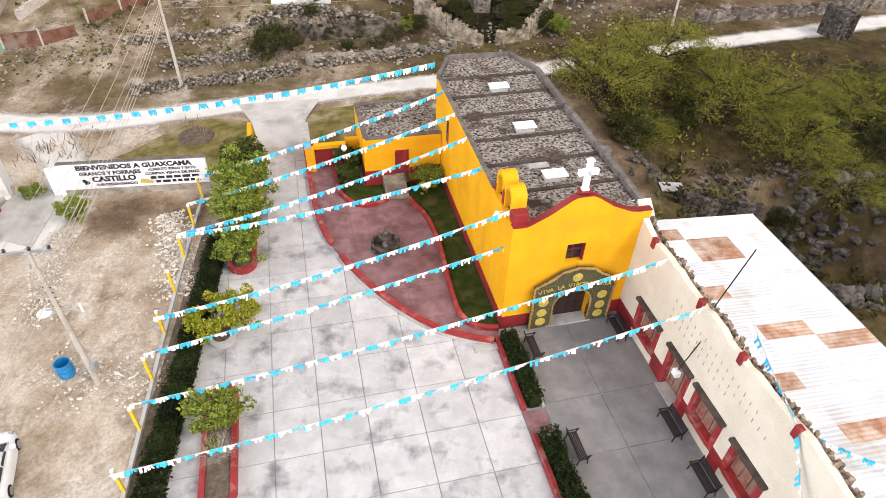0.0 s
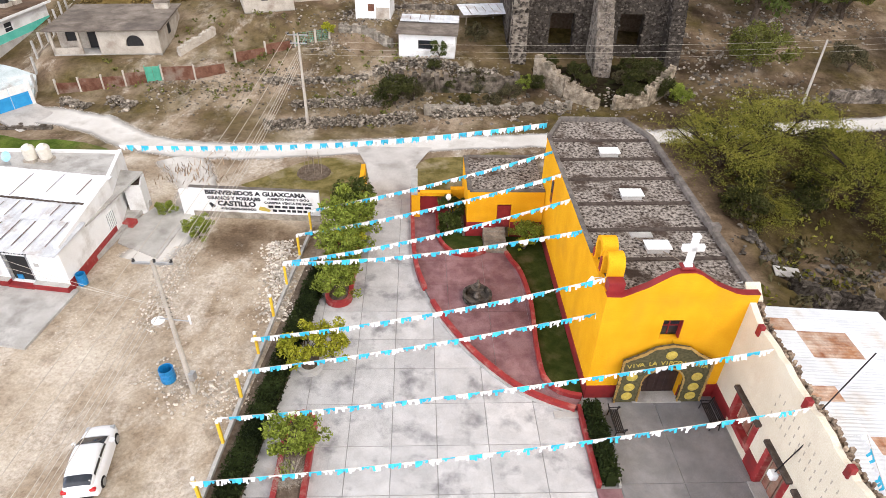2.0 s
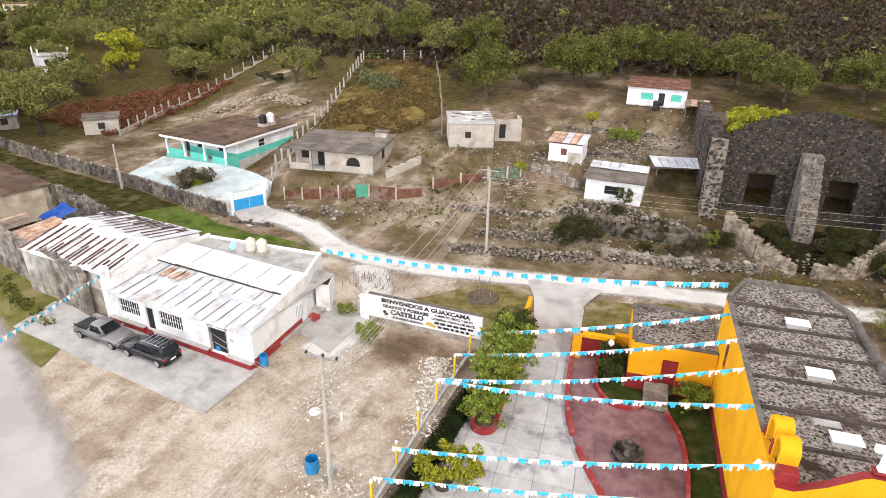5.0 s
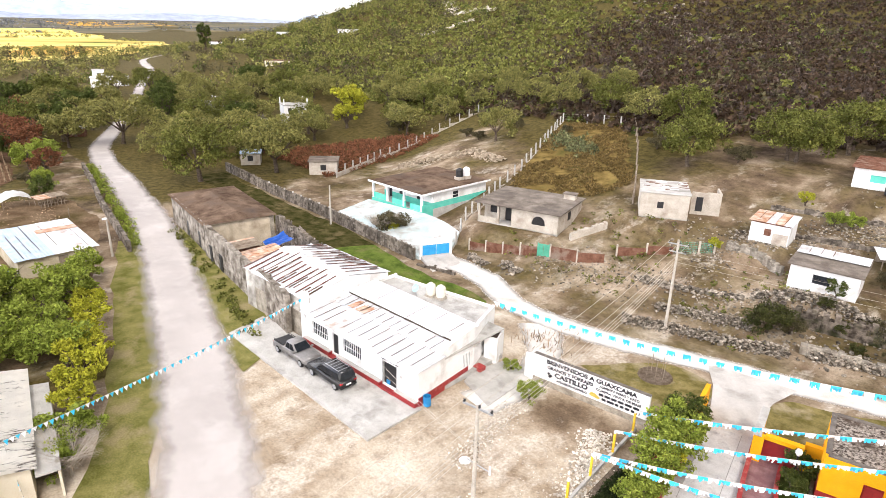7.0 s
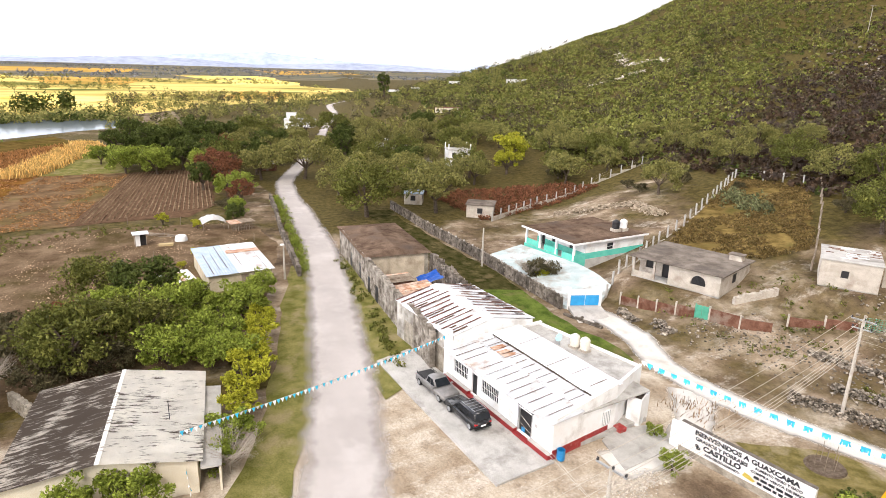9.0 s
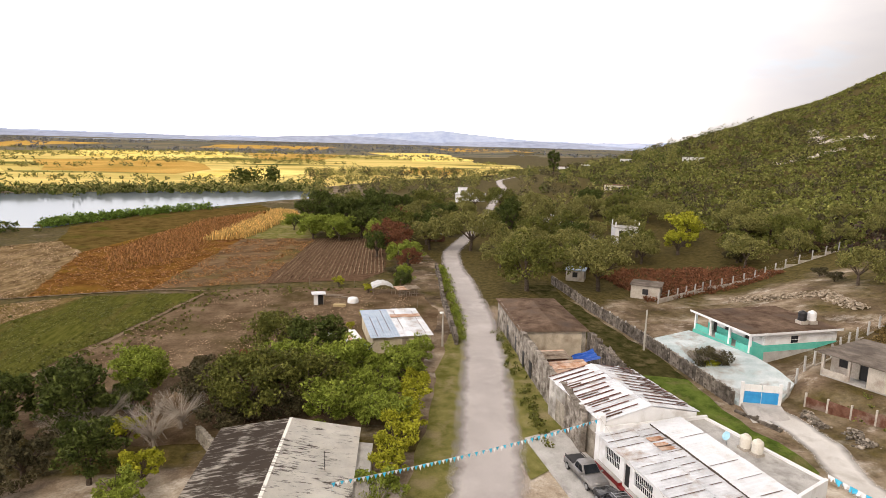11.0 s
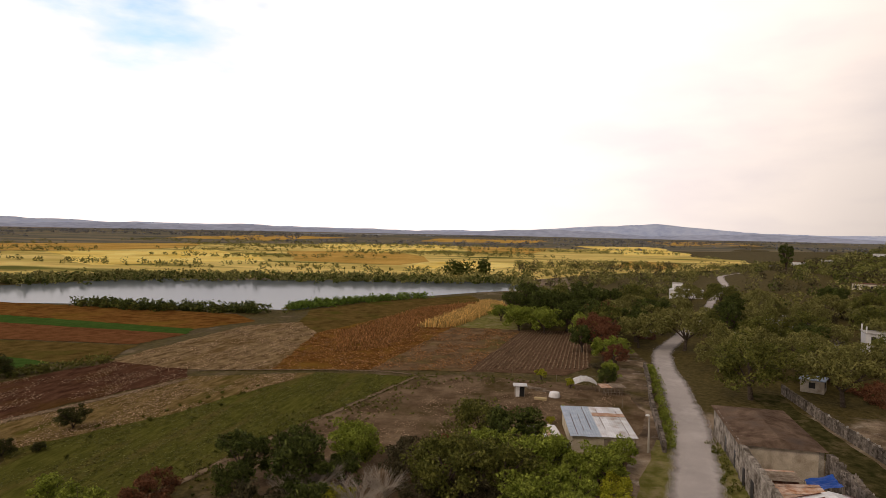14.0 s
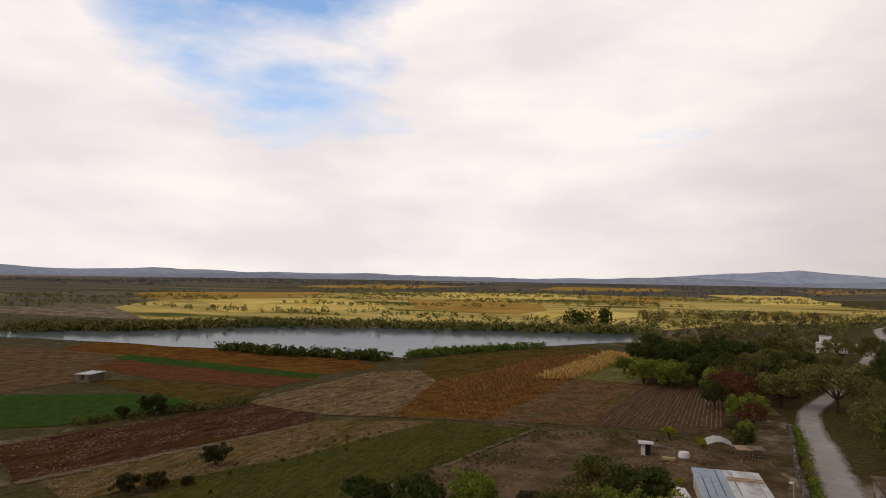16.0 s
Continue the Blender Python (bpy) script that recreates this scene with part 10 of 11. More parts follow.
    for i, (x, y) in enumerate(((-98, 0.5), (-100, 12), (-104, 16.5), (-121, 6), (-120, 12.4), (-124, -3), (-118, -9))):
        pp = thing("wooden_stake", site(x, y, 0), "leaning grey wooden fence stake", "stake", "stakes round the yard")
        part("stake", tube((0, 0, -0.3), (0.1, 0.05, 1.5), 0.06, 0.05, 6), M["wood"], pp)


M["paleblock"] = material("pale_yellow_block", (0.52, 0.45, 0.32), (0.62, 0.55, 0.42), 0.8, 0.9, 0.3, 10, (0.42, 0.35, 0.25), 0.5, 0.4)
M["tinblue"] = material("blue_grey_sheet", (0.27, 0.35, 0.45), (0.36, 0.44, 0.54), 0.8, 0.5, 0.1, 14, metal=0.15)
M["leafless_wood"] = material("fresh_boards", (0.45, 0.34, 0.17), (0.56, 0.44, 0.25), 2, 0.8, 0.2, 14)
add_field_house()


# ---------- far village ----------
def far_block(x, y, ang, w, d, tall, mat, roof, label, storeys=1, opens=3, up=0.0):
    h = thing("village_house", site(x, y, ang), label, "house")
    part("wall", box(0, w, 0, d, -1.5, tall + up), mat, h)
    part("roof", box(-0.25, w + 0.25, -0.25, d + 0.25, tall + up, tall + up + 0.18), roof, h)
    for s in range(storeys):
        z = up + tall * s / storeys
        for i in range(opens):
            u = w * (i + 0.5) / opens
            o = part("window", box(u - 0.55, u + 0.55, -0.03, 0.0, z + 0.9, z + 2.0), M["black"], h)
            part("sill", box(u - 0.65, u + 0.65, -0.08, 0.0, z + 0.82, z + 0.9), M["concrete"], o)
        part("side_window", box(w, w + 0.03, d * 0.4, d * 0.6, z + 0.9, z + 2.0), M["black"], h)
    return h


far_block(-166, 85.2, 74, 7, 6, 5.6, M["white"], M["concrete"], "unfinished white two-storey house", 2, 2)
for u, v in ((0, 0), (6.8, 0), (0, 5.8), (6.8, 5.8)):
    pp = thing("bare_column", site(-166, 85.2, 74) @ Matrix.Translation((u, v, 5.78)), "bare concrete column stub on the roof", "column")
    part("column", box(0, 0.3, 0, 0.3, 0, 1.6), M["white"], pp)
far_block(-107.8, 60.2, 55, 5.6, 5, 2.6, M["block"], M["greyroof"], "small grey block hut behind the street wall", 1, 1)
far_block(-124, 53, 60, 4, 4, 2.4, M["block"], M["tinblue"], "small hut with a blue sheet roof", 1, 1)
far_block(-306, 66.5, 74, 15, 8, 4.2, M["white"], M["tin"], "long white hall beside the road", 1, 3)
far_block(-314, 69.5, 74, 4.6, 4.6, 6.6, M["white"], M["concrete"], "white house with a roof tank tower", 2, 1)
far_block(-188.5, 32.6, 70, 5, 3, 2.2, M["brick"], M["concrete"], "low brick shelter at the roadside", 1, 1)
far_block(-196, 70, 70, 9, 6, 2.8, M["concrete"], M["greyroof"], "grey cement house among trees", 1, 3)
far_block(-206, 80, 70, 8, 6, 2.8, M["white"], M["greyroof"], "white cement house among trees", 1, 3)
far_block(-182, 58, 70, 7, 5, 2.6, M["white"], M["tin"], "white house with a sheet roof among trees", 1, 3)
far_block(-216, 74, 70, 9, 6, 2.8, M["concrete"], M["tin"], "grey house with a sheet roof among trees", 1, 3)
far_block(-172, 76, 60, 6, 5, 2.6, M["block"], M["greyroof"], "small block house among trees", 1, 2)
far_block(-232, 90, 70, 8, 6, 2.8, M["white"], M["greyroof"], "white house on the village slope", 1, 3)
far_block(-292, 141, 60, 12, 7, 2.8, M["cream"], M["brick"], "cream house on the village slope", 1, 4)
far_block(-345, 216, 50, 12, 7, 3.4, M["white"], M["concrete"], "white flat-roofed house high in the village", 1, 4)
far_block(-402, 204, 55, 8, 6, 3, M["white"], M["concrete"], "white house high in the village", 1, 3)
far_block(-440, 172, 60, 9, 7, 4, M["white"], M["brick"], "white house with a red roof", 1, 3)
far_block(-425, 185, 60, 6, 6, 3, M["white"], M["concrete"], "small white house in the trees", 1, 2)
far_block(-500, 180, 60, 6, 6, 3, M["white"], M["concrete"], "small white house in the far trees", 1, 2)
far_block(-128, -150, 10, 6, 4, 2.2, M["wood"], M["tin"], "field shed with a sheet roof", 1, 1)


# ---------- trees and shrubs ----------
def grow(seed, tall, crown_r, trunk_h, clumps, leaves, leaf, mat, bark, flat=0.55, trunks=1, bare=False, lean=0.15, name="tree", sprays=0):
    """One tree: tapered trunk and limbs in one mesh, a crown of small leaves gathered in uneven clumps."""
    rng = np.random.default_rng(seed)
    bm = bmesh.new()
    tips = []
    for k in range(trunks):
        a0 = rng.uniform(0, 6.28)
        base = Vector((0.3 * math.cos(a0) * (trunks > 1), 0.3 * math.sin(a0) * (trunks > 1), -0.3))
        fork = Vector((lean * trunk_h * math.cos(a0), lean * trunk_h * math.sin(a0), trunk_h))
        r = (0.045 if leaves else 0.02) * tall
        tube(base, fork, r, r * 0.72, 7, bm)
        nl = 6 if trunks == 1 else 4
        for i in range(nl):
            a = a0 + 6.28 * i / nl + rng.uniform(-0.4, 0.4)
            reach = crown_r * rng.uniform(0.45, 0.8)
            mid = fork + Vector((math.cos(a) * reach * 0.5, math.sin(a) * reach * 0.5, (tall - trunk_h) * rng.uniform(0.25, 0.45)))
            tube(fork, mid, r * 0.5, r * 0.3, 5, bm, False)
            for j in range(3):
                b = a + rng.uniform(-0.8, 0.8)
                end = mid + Vector((math.cos(b) * reach * 0.55, math.sin(b) * reach * 0.55, (tall - trunk_h) * rng.uniform(0.1, 0.4)))
                tube(mid, end, r * 0.28, r * 0.08, 4, bm, False)
                tips.append(end)
                for q in range((3 if leaves else 9) if bare else 1):
                    c = b + rng.uniform(-1, 1)
                    e2 = end + Vector((math.cos(c), math.sin(c), rng.uniform(0.1, 0.8))) * crown_r * 0.28
                    tube(end.lerp(mid, 0.3 * q), e2, r * 0.12, r * 0.03, 3, bm, False)
    t = thing(name, Matrix.Identity(4), "tree", "tree")
    part("trunk", bm, bark, t, "forked trunk and limbs")
    if leaves:
        cs = []
        for i in range(clumps):
            if i < len(tips):
                c = np.array(tips[i]) + rng.normal(0, 0.12 * crown_r, 3)
            else:
                a, e = rng.uniform(0, 6.28), math.asin(rng.uniform(-0.55, 1.0))
                k = rng.uniform(0.55, 0.95) * (1 + 0.22 * math.sin(3 * a + seed) * math.cos(e))
                zc = trunk_h + (tall - trunk_h) * (0.38 + 0.58 * k * math.sin(e))
                c = np.array([k * crown_r * math.cos(e) * math.cos(a), k * crown_r * math.cos(e) * math.sin(a), zc])
            cs.append(c)
        cs = np.array(cs)
        cs[:, 2] = np.clip(cs[:, 2], trunk_h * 0.75, tall - 0.1 * crown_r)
        pick = rng.integers(0, len(cs), leaves)
        size = crown_r * rng.uniform(0.14, 0.27, len(cs))
        d = rng.normal(0, 1, (leaves, 3))
        d /= np.linalg.norm(d, axis=1)[:, None]
        p = cs[pick] + d * (size[pick] * rng.uniform(0.35, 1.15, leaves) ** 0.6)[:, None] * np.array([1.1, 1.1, 0.5 + 0.35 * flat])
        if sprays:
            aim = rng.normal(0, 1, (len(cs), sprays, 3))
            aim[:, :, 2] = 0.5 * np.abs(aim[:, :, 2]) - 0.15
            aim /= np.linalg.norm(aim, axis=2)[:, :, None]
            run = rng.uniform(0.05, 1.0, leaves)[:, None] * (1.55 * size[pick])[:, None]
            p = cs[pick] + aim[pick, rng.integers(0, sprays, leaves)] * run + rng.normal(0, 0.05, (leaves, 3))
            p[:, 2] -= 0.16 * run[:, 0] ** 2
        v, f = leaf_cloud(p, leaf, rng)
        part("crown", mesh_from("crown", v, f, mat), None, t)
    return t


KINDS = {
    "mesquite": [grow(s, 8.6, 5.2, 1.9, 64, 5200, 0.23, M["leaf_mesquite"], M["bark"], 0.8) for s in (1, 2, 3)],
    "dark": [grow(s, 8.6, 4.0, 1.6, 46, 3800, 0.25, M["leaf_dark"], M["bark"], 0.9) for s in (4, 5)],
    "green": [grow(s, 6.6, 3.6, 1.2, 40, 3200, 0.23, M["leaf_green"], M["bark"], 0.9) for s in (6, 7)],
    "lime": [grow(s, 4.8, 2.5, 0.8, 28, 2200, 0.18, M["leaf_lime"], M["bark"], 0.9, trunks=2) for s in (8, 9)],
    "red": [grow(s, 7.5, 3.8, 1.6, 38, 2600, 0.22, M["leaf_red"], M["bark"], 0.8) for s in (10,)],
    "grey": [grow(s, 4.2, 3.2, 0.8, 36, 2800, 0.18, M["leaf_grey"], M["bark"], 0.7, trunks=2) for s in (11, 12)],
    "bare": [grow(s, 4.6, 3.0, 1.0, 0, 0, 0.2, M["leaf_grey"], M["palebark"], trunks=4, bare=True) for s in (13,)],
    "slim": [grow(s, 13.0, 3.0, 1.6, 60, 4200, 0.26, M["leaf_dark"], M["bark"], 0.95) for s in (14,)],
    "near": [grow(s, 6.4, 5.6, 1.8, 66, 22000, 0.062, M["leaf_near"], M["darkbark"], 0.5, trunks=2, bare=True, sprays=26) for s in (15, 16, 21)],
    "soft": [grow(s, 7.6, 5.0, 1.9, 44, 3600, 0.22, M["leaf_soft"], M["bark"], 0.6) for s in (31, 32, 33)],
    "bush": [grow(s, 3.4, 2.3, 0.3, 40, 4200, 0.12, M["leaf_bush"], M["bark"], 0.8, trunks=2) for s in (17, 18)],
}
USED = set()
LABELS = {
    "mesquite": "wide olive-green mesquite tree with a forked dark trunk", "dark": "dense dark green broad-leaved tree", "green": "rounded fresh green leafy tree",
    "lime": "yellow-green feathery young tree beside the road", "red": "russet-leaved tree with thinning crown", "grey": "low grey-green thorn bush", "bare": "leafless tree with pale bare branches",
    "slim": "tall slim dark green tree", "soft": "airy grey-green mesquite tree among the houses", "bush": "dense dark green thorn bush on the bank", "near": "spreading olive-green mesquite with sparse fine leaves"}


CLEAR = [(-86, 52), (-112, 57), (-136, 70), (-136, 100), (-122, 122), (-84, 113), (-66, 116), (-48, 84), (-60, 70)]


STREET = [(-186, 36), (-184, 49), (-248, 77), (-300, 98), (-345, 116), (-345, 92), (-300, 74), (-248, 57)]


def plant(kind, x, y, scale=1.0, spin=None, up=0.0, squash=1.0, force=False):
    if not force and (in_poly(x, y, CLEAR) or in_poly(x, y, STREET)):
        return None
    src_list = KINDS[kind]
    k = int(abs(x * 7.3 + y * 3.1)) % len(src_list)
    src = src_list[k]
    spin = (x * 37.7 + y * 17.3) % 6.28 if spin is None else spin
    m = Matrix.Translation((x, y, height(x, y) - 0.1 + up)) @ Matrix.Rotation(spin, 4, "Z")
    if src.name not in USED:
        USED.add(src.name)
        ob = src
        ob.matrix_world = m
    else:
        ob = copy_thing(src, m)
    ob.scale = (scale, scale, scale * squash)
    return tagged(ob, LABELS[kind], "tree")


# beside the church ravine
for x, y, s in ((14.5, 54.5, 1.0), (20.5, 60.5, 1.1), (27.5, 56.0, 1.1), (32.0, 50.5, 0.9), (34.5, 56.5, 0.8), (42, 57.0, 0.9), (36.5, 47.5, 0.8), (47, 52, 1.0), (52, 58, 0.8), (54, 47, 1.1), (18.5, 51.0, 0.55), (61, 54, 1.0)):
    plant("near", x, y, s)
for k, x, y, s in (("bush", 14.5, 61.5, 0.9), ("bush", 17.5, 56.5, 0.9), ("bush", 19.5, 65, 0.7), ("bush", 16.0, 49.5, 0.9), ("bush", 22.5, 54.5, 0.8), ("grey", 46, 64, 0.6), ("bush", 37, 55, 1.1), ("bush", 28.5, 44.6, 0.6), ("bush", 31.5, 47.0, 0.8), ("bush", 44, 47, 1.1), ("grey", 52, 40, 0.9), ("grey", 58, 66, 1.0), ("bush", 34.5, 58, 1.0), ("bush", 26, 63, 0.9), ("bush", 21.0, 41.4, 0.35), ("bush", 24.5, 41.6, 0.3), ("bush", 30, 60, 1.0), ("bush", 23.8, 57.5, 0.9), ("bush", 49, 60, 1.2), ("bush", 41, 52, 1.0)):
    plant(k, x, y, s)
# weeds on top of the ruin
for u, v, s in ((3.5, 8.5, 0.55), (6.5, 11, 0.6), (9.5, 9, 0.5), (5, 15, 0.6), (10, 15, 0.55), (13, 12, 0.45), (2.5, 12, 0.5)):
    q = site(-6.8, 77.2, 14.0, z=0) @ Vector((u, v, 0))
    plant("lime", q.x, q.y, s, up=9.25 - height(q.x, q.y), squash=0.7, force=True)
# above the road
for k, x, y, s in (
    ("mesquite", -46.5, 95, 1.0), ("grey", -41, 101, 0.7), ("grey", -54, 104, 0.7), ("mesquite", -36, 107, 1.0), ("mesquite", -30, 116, 1.1), ("mesquite", -22, 122, 1.0), ("mesquite", -87, 90, 0.8), ("mesquite", -90.5, 83, 0.9),
    ("mesquite", -11, 122, 1.0), ("mesquite", -3, 116, 0.9), ("mesquite", 8, 122, 1.0), ("mesquite", 15, 110, 0.8), ("dark", 23.0, 94.1, 1.35), ("dark", 31, 96.5, 1.2), ("mesquite", 36, 102, 0.9), ("grey", -12.5, 78, 0.5), ("mesquite", 22, 82, 0.7),
    ("bush", -18.6, 62.4, 1.0), ("grey", -16.9, 63.6, 0.45), ("bush", -13.4, 66.6, 0.5), ("grey", -10.4, 68.0, 0.5), ("bush", -15.5, 68.3, 0.4), ("grey", -6.5, 67.0, 0.45), ("bush", -4.0, 69.6, 0.6), ("bush", -11.0, 64.6, 0.35), ("grey", -8.2, 65.2, 0.35), ("bush", 7.0, 70.5, 0.7), ("bush", 10.5, 72.5, 0.8), ("green", -5.2, 69.2, 0.3), ("grey", 9.5, 75, 0.6), ("green", 12.5, 71.5, 0.4), ("grey", 6.3, 73.5, 0.45),
    ("bare", -68.5, 49.8, 0.9), ("grey", -68.0, 51.2, 0.85), ("lime", -67.6, 51.0, 0.5), ("lime", -30.2, 73.2, 0.4), ("lime", -27, 91.5, 0.45), ("green", -20, 88.5, 0.35), ("green", -22, 88.0, 0.35), ("dark", -15.6, 71.0, 0.3), ("grey", 34, 86, 0.8), ("mesquite", 44, 92, 0.9), ("mesquite", 58, 96, 1.0), ("dark", 36, 100, 0.9), ("mesquite", 5, 104, 0.5), ("lime", 5, 104.5, 0.3)):
    plant(k, x, y, s)
# along the far road and in the village
for k, x, y, s in (
    ("soft", -138, 107, 1.0), ("mesquite", -99, 100, 0.9), ("red", -138, 20, 0.8), ("green", -146, 18, 0.9), ("red", -165, 20, 1.25), ("dark", -158, 14, 0.85),
    ("dark", -196, 12, 1.2), ("green", -198, 3, 1.2), ("green", -203, -3, 1.1), ("dark", -213, 3, 1.4), ("dark", -224, 8, 1.4), ("green", -216, -10, 1.0), ("dark", -208, 18, 1.3), ("mesquite", -185, 24, 1.3), ("dark", -181, 31, 1.2), ("soft", -170, 30, 1.3), ("slim", -196, 62, 1.15), ("slim", -199, 60, 0.9), ("dark", -205, 40, 1.4), ("soft", -222, 35, 1.4), ("dark", -232, 28, 1.5), ("mesquite", -245, 42, 1.5), ("dark", -250, 20, 1.5),
    ("soft", -168, 112, 1.0), ("soft", -172, 92, 1.1), ("mesquite", -150, 84, 1.0), ("soft", -140, 72, 1.0), ("soft", -128, 68, 0.8), ("mesquite", -182, 78, 1.1), ("soft", -205, 88, 1.2), ("soft", -220, 100, 1.2), ("dark", -235, 108, 1.2), ("mesquite", -212, 110, 1.2), ("soft", -190, 118, 1.1), ("slim", -415, 160, 1.4), ("soft", -164, 128, 1.1), ("mesquite", -148, 128, 1.0), ("soft", -120, 118, 1.0), ("soft", -108, 128, 1.0), ("mesquite", -80, 122, 1.0), ("soft", -68, 116, 1.0), ("soft", -92, 118, 1.0)):
    plant(k, x, y, s)
# gardens between the road and the fields
for k, x, y, s in (
    ("green", -70, -4, 0.95), ("mesquite", -66, -8.5, 0.75), ("mesquite", -64, -2, 0.8), ("red", -72, -9.5, 0.6), ("green", -63.5, 2.5, 0.75), ("green", -66.5, 6.2, 0.7), ("green", -61, 5.5, 0.7), ("green", -72.5, 10.5, 0.65), ("green", -76, 12.8, 0.6), ("green", -58, 4.4, 0.6), ("grey", -60.5, -5.5, 0.95), ("grey", -59, -10, 0.9),
    ("lime", -57, 8.2, 0.85), ("lime", -53.5, 7.4, 0.9), ("lime", -49.8, 6.4, 0.85), ("lime", -61.5, 9.6, 0.8), ("lime", -46.5, 5.2, 0.7), ("green", -43.5, 4.2, 0.55), ("lime", -65.5, 10.6, 0.7), ("bare", -40.0, 3.6, 0.8), ("green", -40.8, 2.6, 0.42),
    ("green", -68.5, -20.5, 0.8), ("dark", -62, -20, 0.55), ("bare", -56, -16.5, 1.0), ("bare", -60, -14.5, 0.9), ("red", -52, -38, 0.6), ("lime", -49, -15.5, 0.75), ("green", -44.5, -16, 0.6), ("lime", -46, -33, 0.8), ("green", -48, -42, 0.7), ("green", -51, -47, 0.7), ("green", -38.2, -3.0, 0.6), ("green", -37.2, -7.0, 0.6), ("lime", -38, -10, 0.55), ("dark", -56, -30, 0.6), ("bush", -75.6, -64.8, 1.0), ("bush", -61.0, -67.9, 0.8), ("bush", -63.9, -65.5, 0.7), ("bush", -66.5, -62.5, 0.4), ("bush", -99.5, -100.3, 1.3), ("bush", -95, -104, 0.7), ("green", -71.6, -21.6, 0.85), ("dark", -62.0, -32.1, 0.75), ("red", -55.3, -38.4, 0.55), ("bare", -58.3, -22.1, 1.1), ("bare", -60.3, -23.8, 0.9), ("bare", -57.5, -24.5, 0.9), ("lime", -56.5, -19, 0.7), ("grey", -74, -14.5, 0.7), ("lime", -116, 8.5, 0.45), ("lime", -122, 3, 0.5), ("dark", -118, 15.5, 0.5), ("green", -126, 17.0, 0.6), ("grey", -132, 15.5, 0.6), ("lime", -92, 4, 0.3), ("lime", -99, 6.5, 0.3)):
    plant(k, x, y, s)
# village trees
rt = random.Random(90)
spots = []
while len(spots) < 52:
    x, y = rt.uniform(-225, -92), rt.uniform(42, 150)
    if y < 52 and x > -130 or abs(y - np.interp(-x, [90, 141, 165, 182, 212, 248, 296], [26, 30, 36, 41.5, 53, 67, 84])) < 10:
        continue
    if in_poly(x, y, [(-84, 52), (-134, 52), (-134, 96), (-84, 96)]) and rt.random() < 0.85:
        continue
    if any(math.hypot(x - a, y - b) < 6.5 for a, b in spots):
        continue
    spots.append((x, y))
for x, y in spots:
    plant(rt.choice(["soft", "soft", "soft", "mesquite", "grey"]), x, y, rt.uniform(0.75, 1.15))
for k, x, y, s in (("dark", -75, -1, 0.9), ("green", -68, 1.5, 1.0), ("mesquite", -61, -8, 0.9), ("green", -70, 3.5, 0.9), ("green", -58.5, 0.5, 0.8), ("grey", -66, -12.5, 1.1), ("mesquite", -80, -6, 0.8), ("green", -55.8, 6.4, 0.7), ("green", -69, 9.0, 0.8), ("red", -67.5, -7.0, 0.7), ("dark", -58, -24, 0.9), ("dark", -64, -26, 0.8), ("grey", -52, -26, 1.0), ("dark", -50, -20, 0.7), ("grey", -47, -27, 0.9), ("green", -42.5, -30, 0.7)):
    plant(k, x, y, s)
for k, x, y, s in (("soft", -130, 104, 1.15), ("slim", -187, 58.5, 1.1), ("dark", -190, 20, 1.3), ("green", -184, 16, 1.2), ("green", -190, 5, 1.3), ("green", -194, -3, 1.3), ("dark", -205, 6, 1.5), ("dark", -212, -4, 1.4), ("soft", -205, 26, 1.4), ("dark", -220, 20, 1.6), ("red", -158, 19, 1.0), ("red", -176, 18, 1.2), ("green", -150, 22, 0.9), ("mesquite", -232, 10, 1.5), ("dark", -240, 0, 1.5), ("soft", -252, 8, 1.4), ("soft", -198, 70, 1.3), ("mesquite", -172, 62, 1.2), ("soft", -160, 52, 1.1), ("soft", -143, 50, 1.1), ("mesquite", -133, 60, 1.0), ("soft", -215, 78, 1.3), ("soft", -240, 84, 1.3), ("mesquite", -182, 96, 1.2), ("dark", -166, 72, 1.0), ("soft", -238, 55, 1.3), ("mesquite", -34.6, 107, 0.95), ("soft", -83.3, 88, 0.8)):
    plant(k, x, y, s)
# plaza shrubs
for k, u, v, s, z in (
    ("lime", -16.5, 2.7, 0.6, 0.1), ("lime", -15.0, 3.3, 0.55, 0.1), ("green", -15.2, 9.0, 0.42, 0.3), ("green", -15.1, 10.6, 0.4, 0.3), ("green", -15.1, 12.6, 0.5, 0.3), ("lime", -15.0, 13.8, 0.55, 0.3), ("green", -15.0, 15.4, 0.55, 0.3), ("green", -14.9, 17.2, 0.55, 0.3), ("dark", -14.9, 19.0, 0.4, 0.3), ("green", -16.05, -3.6, 0.4, 0.3), ("bare", -16.05, -5.6, 0.35, 0.3), ("green", -1.2, 15.2, 0.32, 0.2), ("lime", -1.5, 14.4, 0.28, 0.2), ("dark", -6.9, 18.4, 0.28, 0.2), ("dark", -7.2, 16.6, 0.22, 0.2)):
    p = plaza(u, v)
    plant(k, p.x, p.y, s, up=z)
for p, s in (((-26.3, 34.5), 0.3), ((-30.5, 36.8), 0.22)):
    plant("green", *p, s)

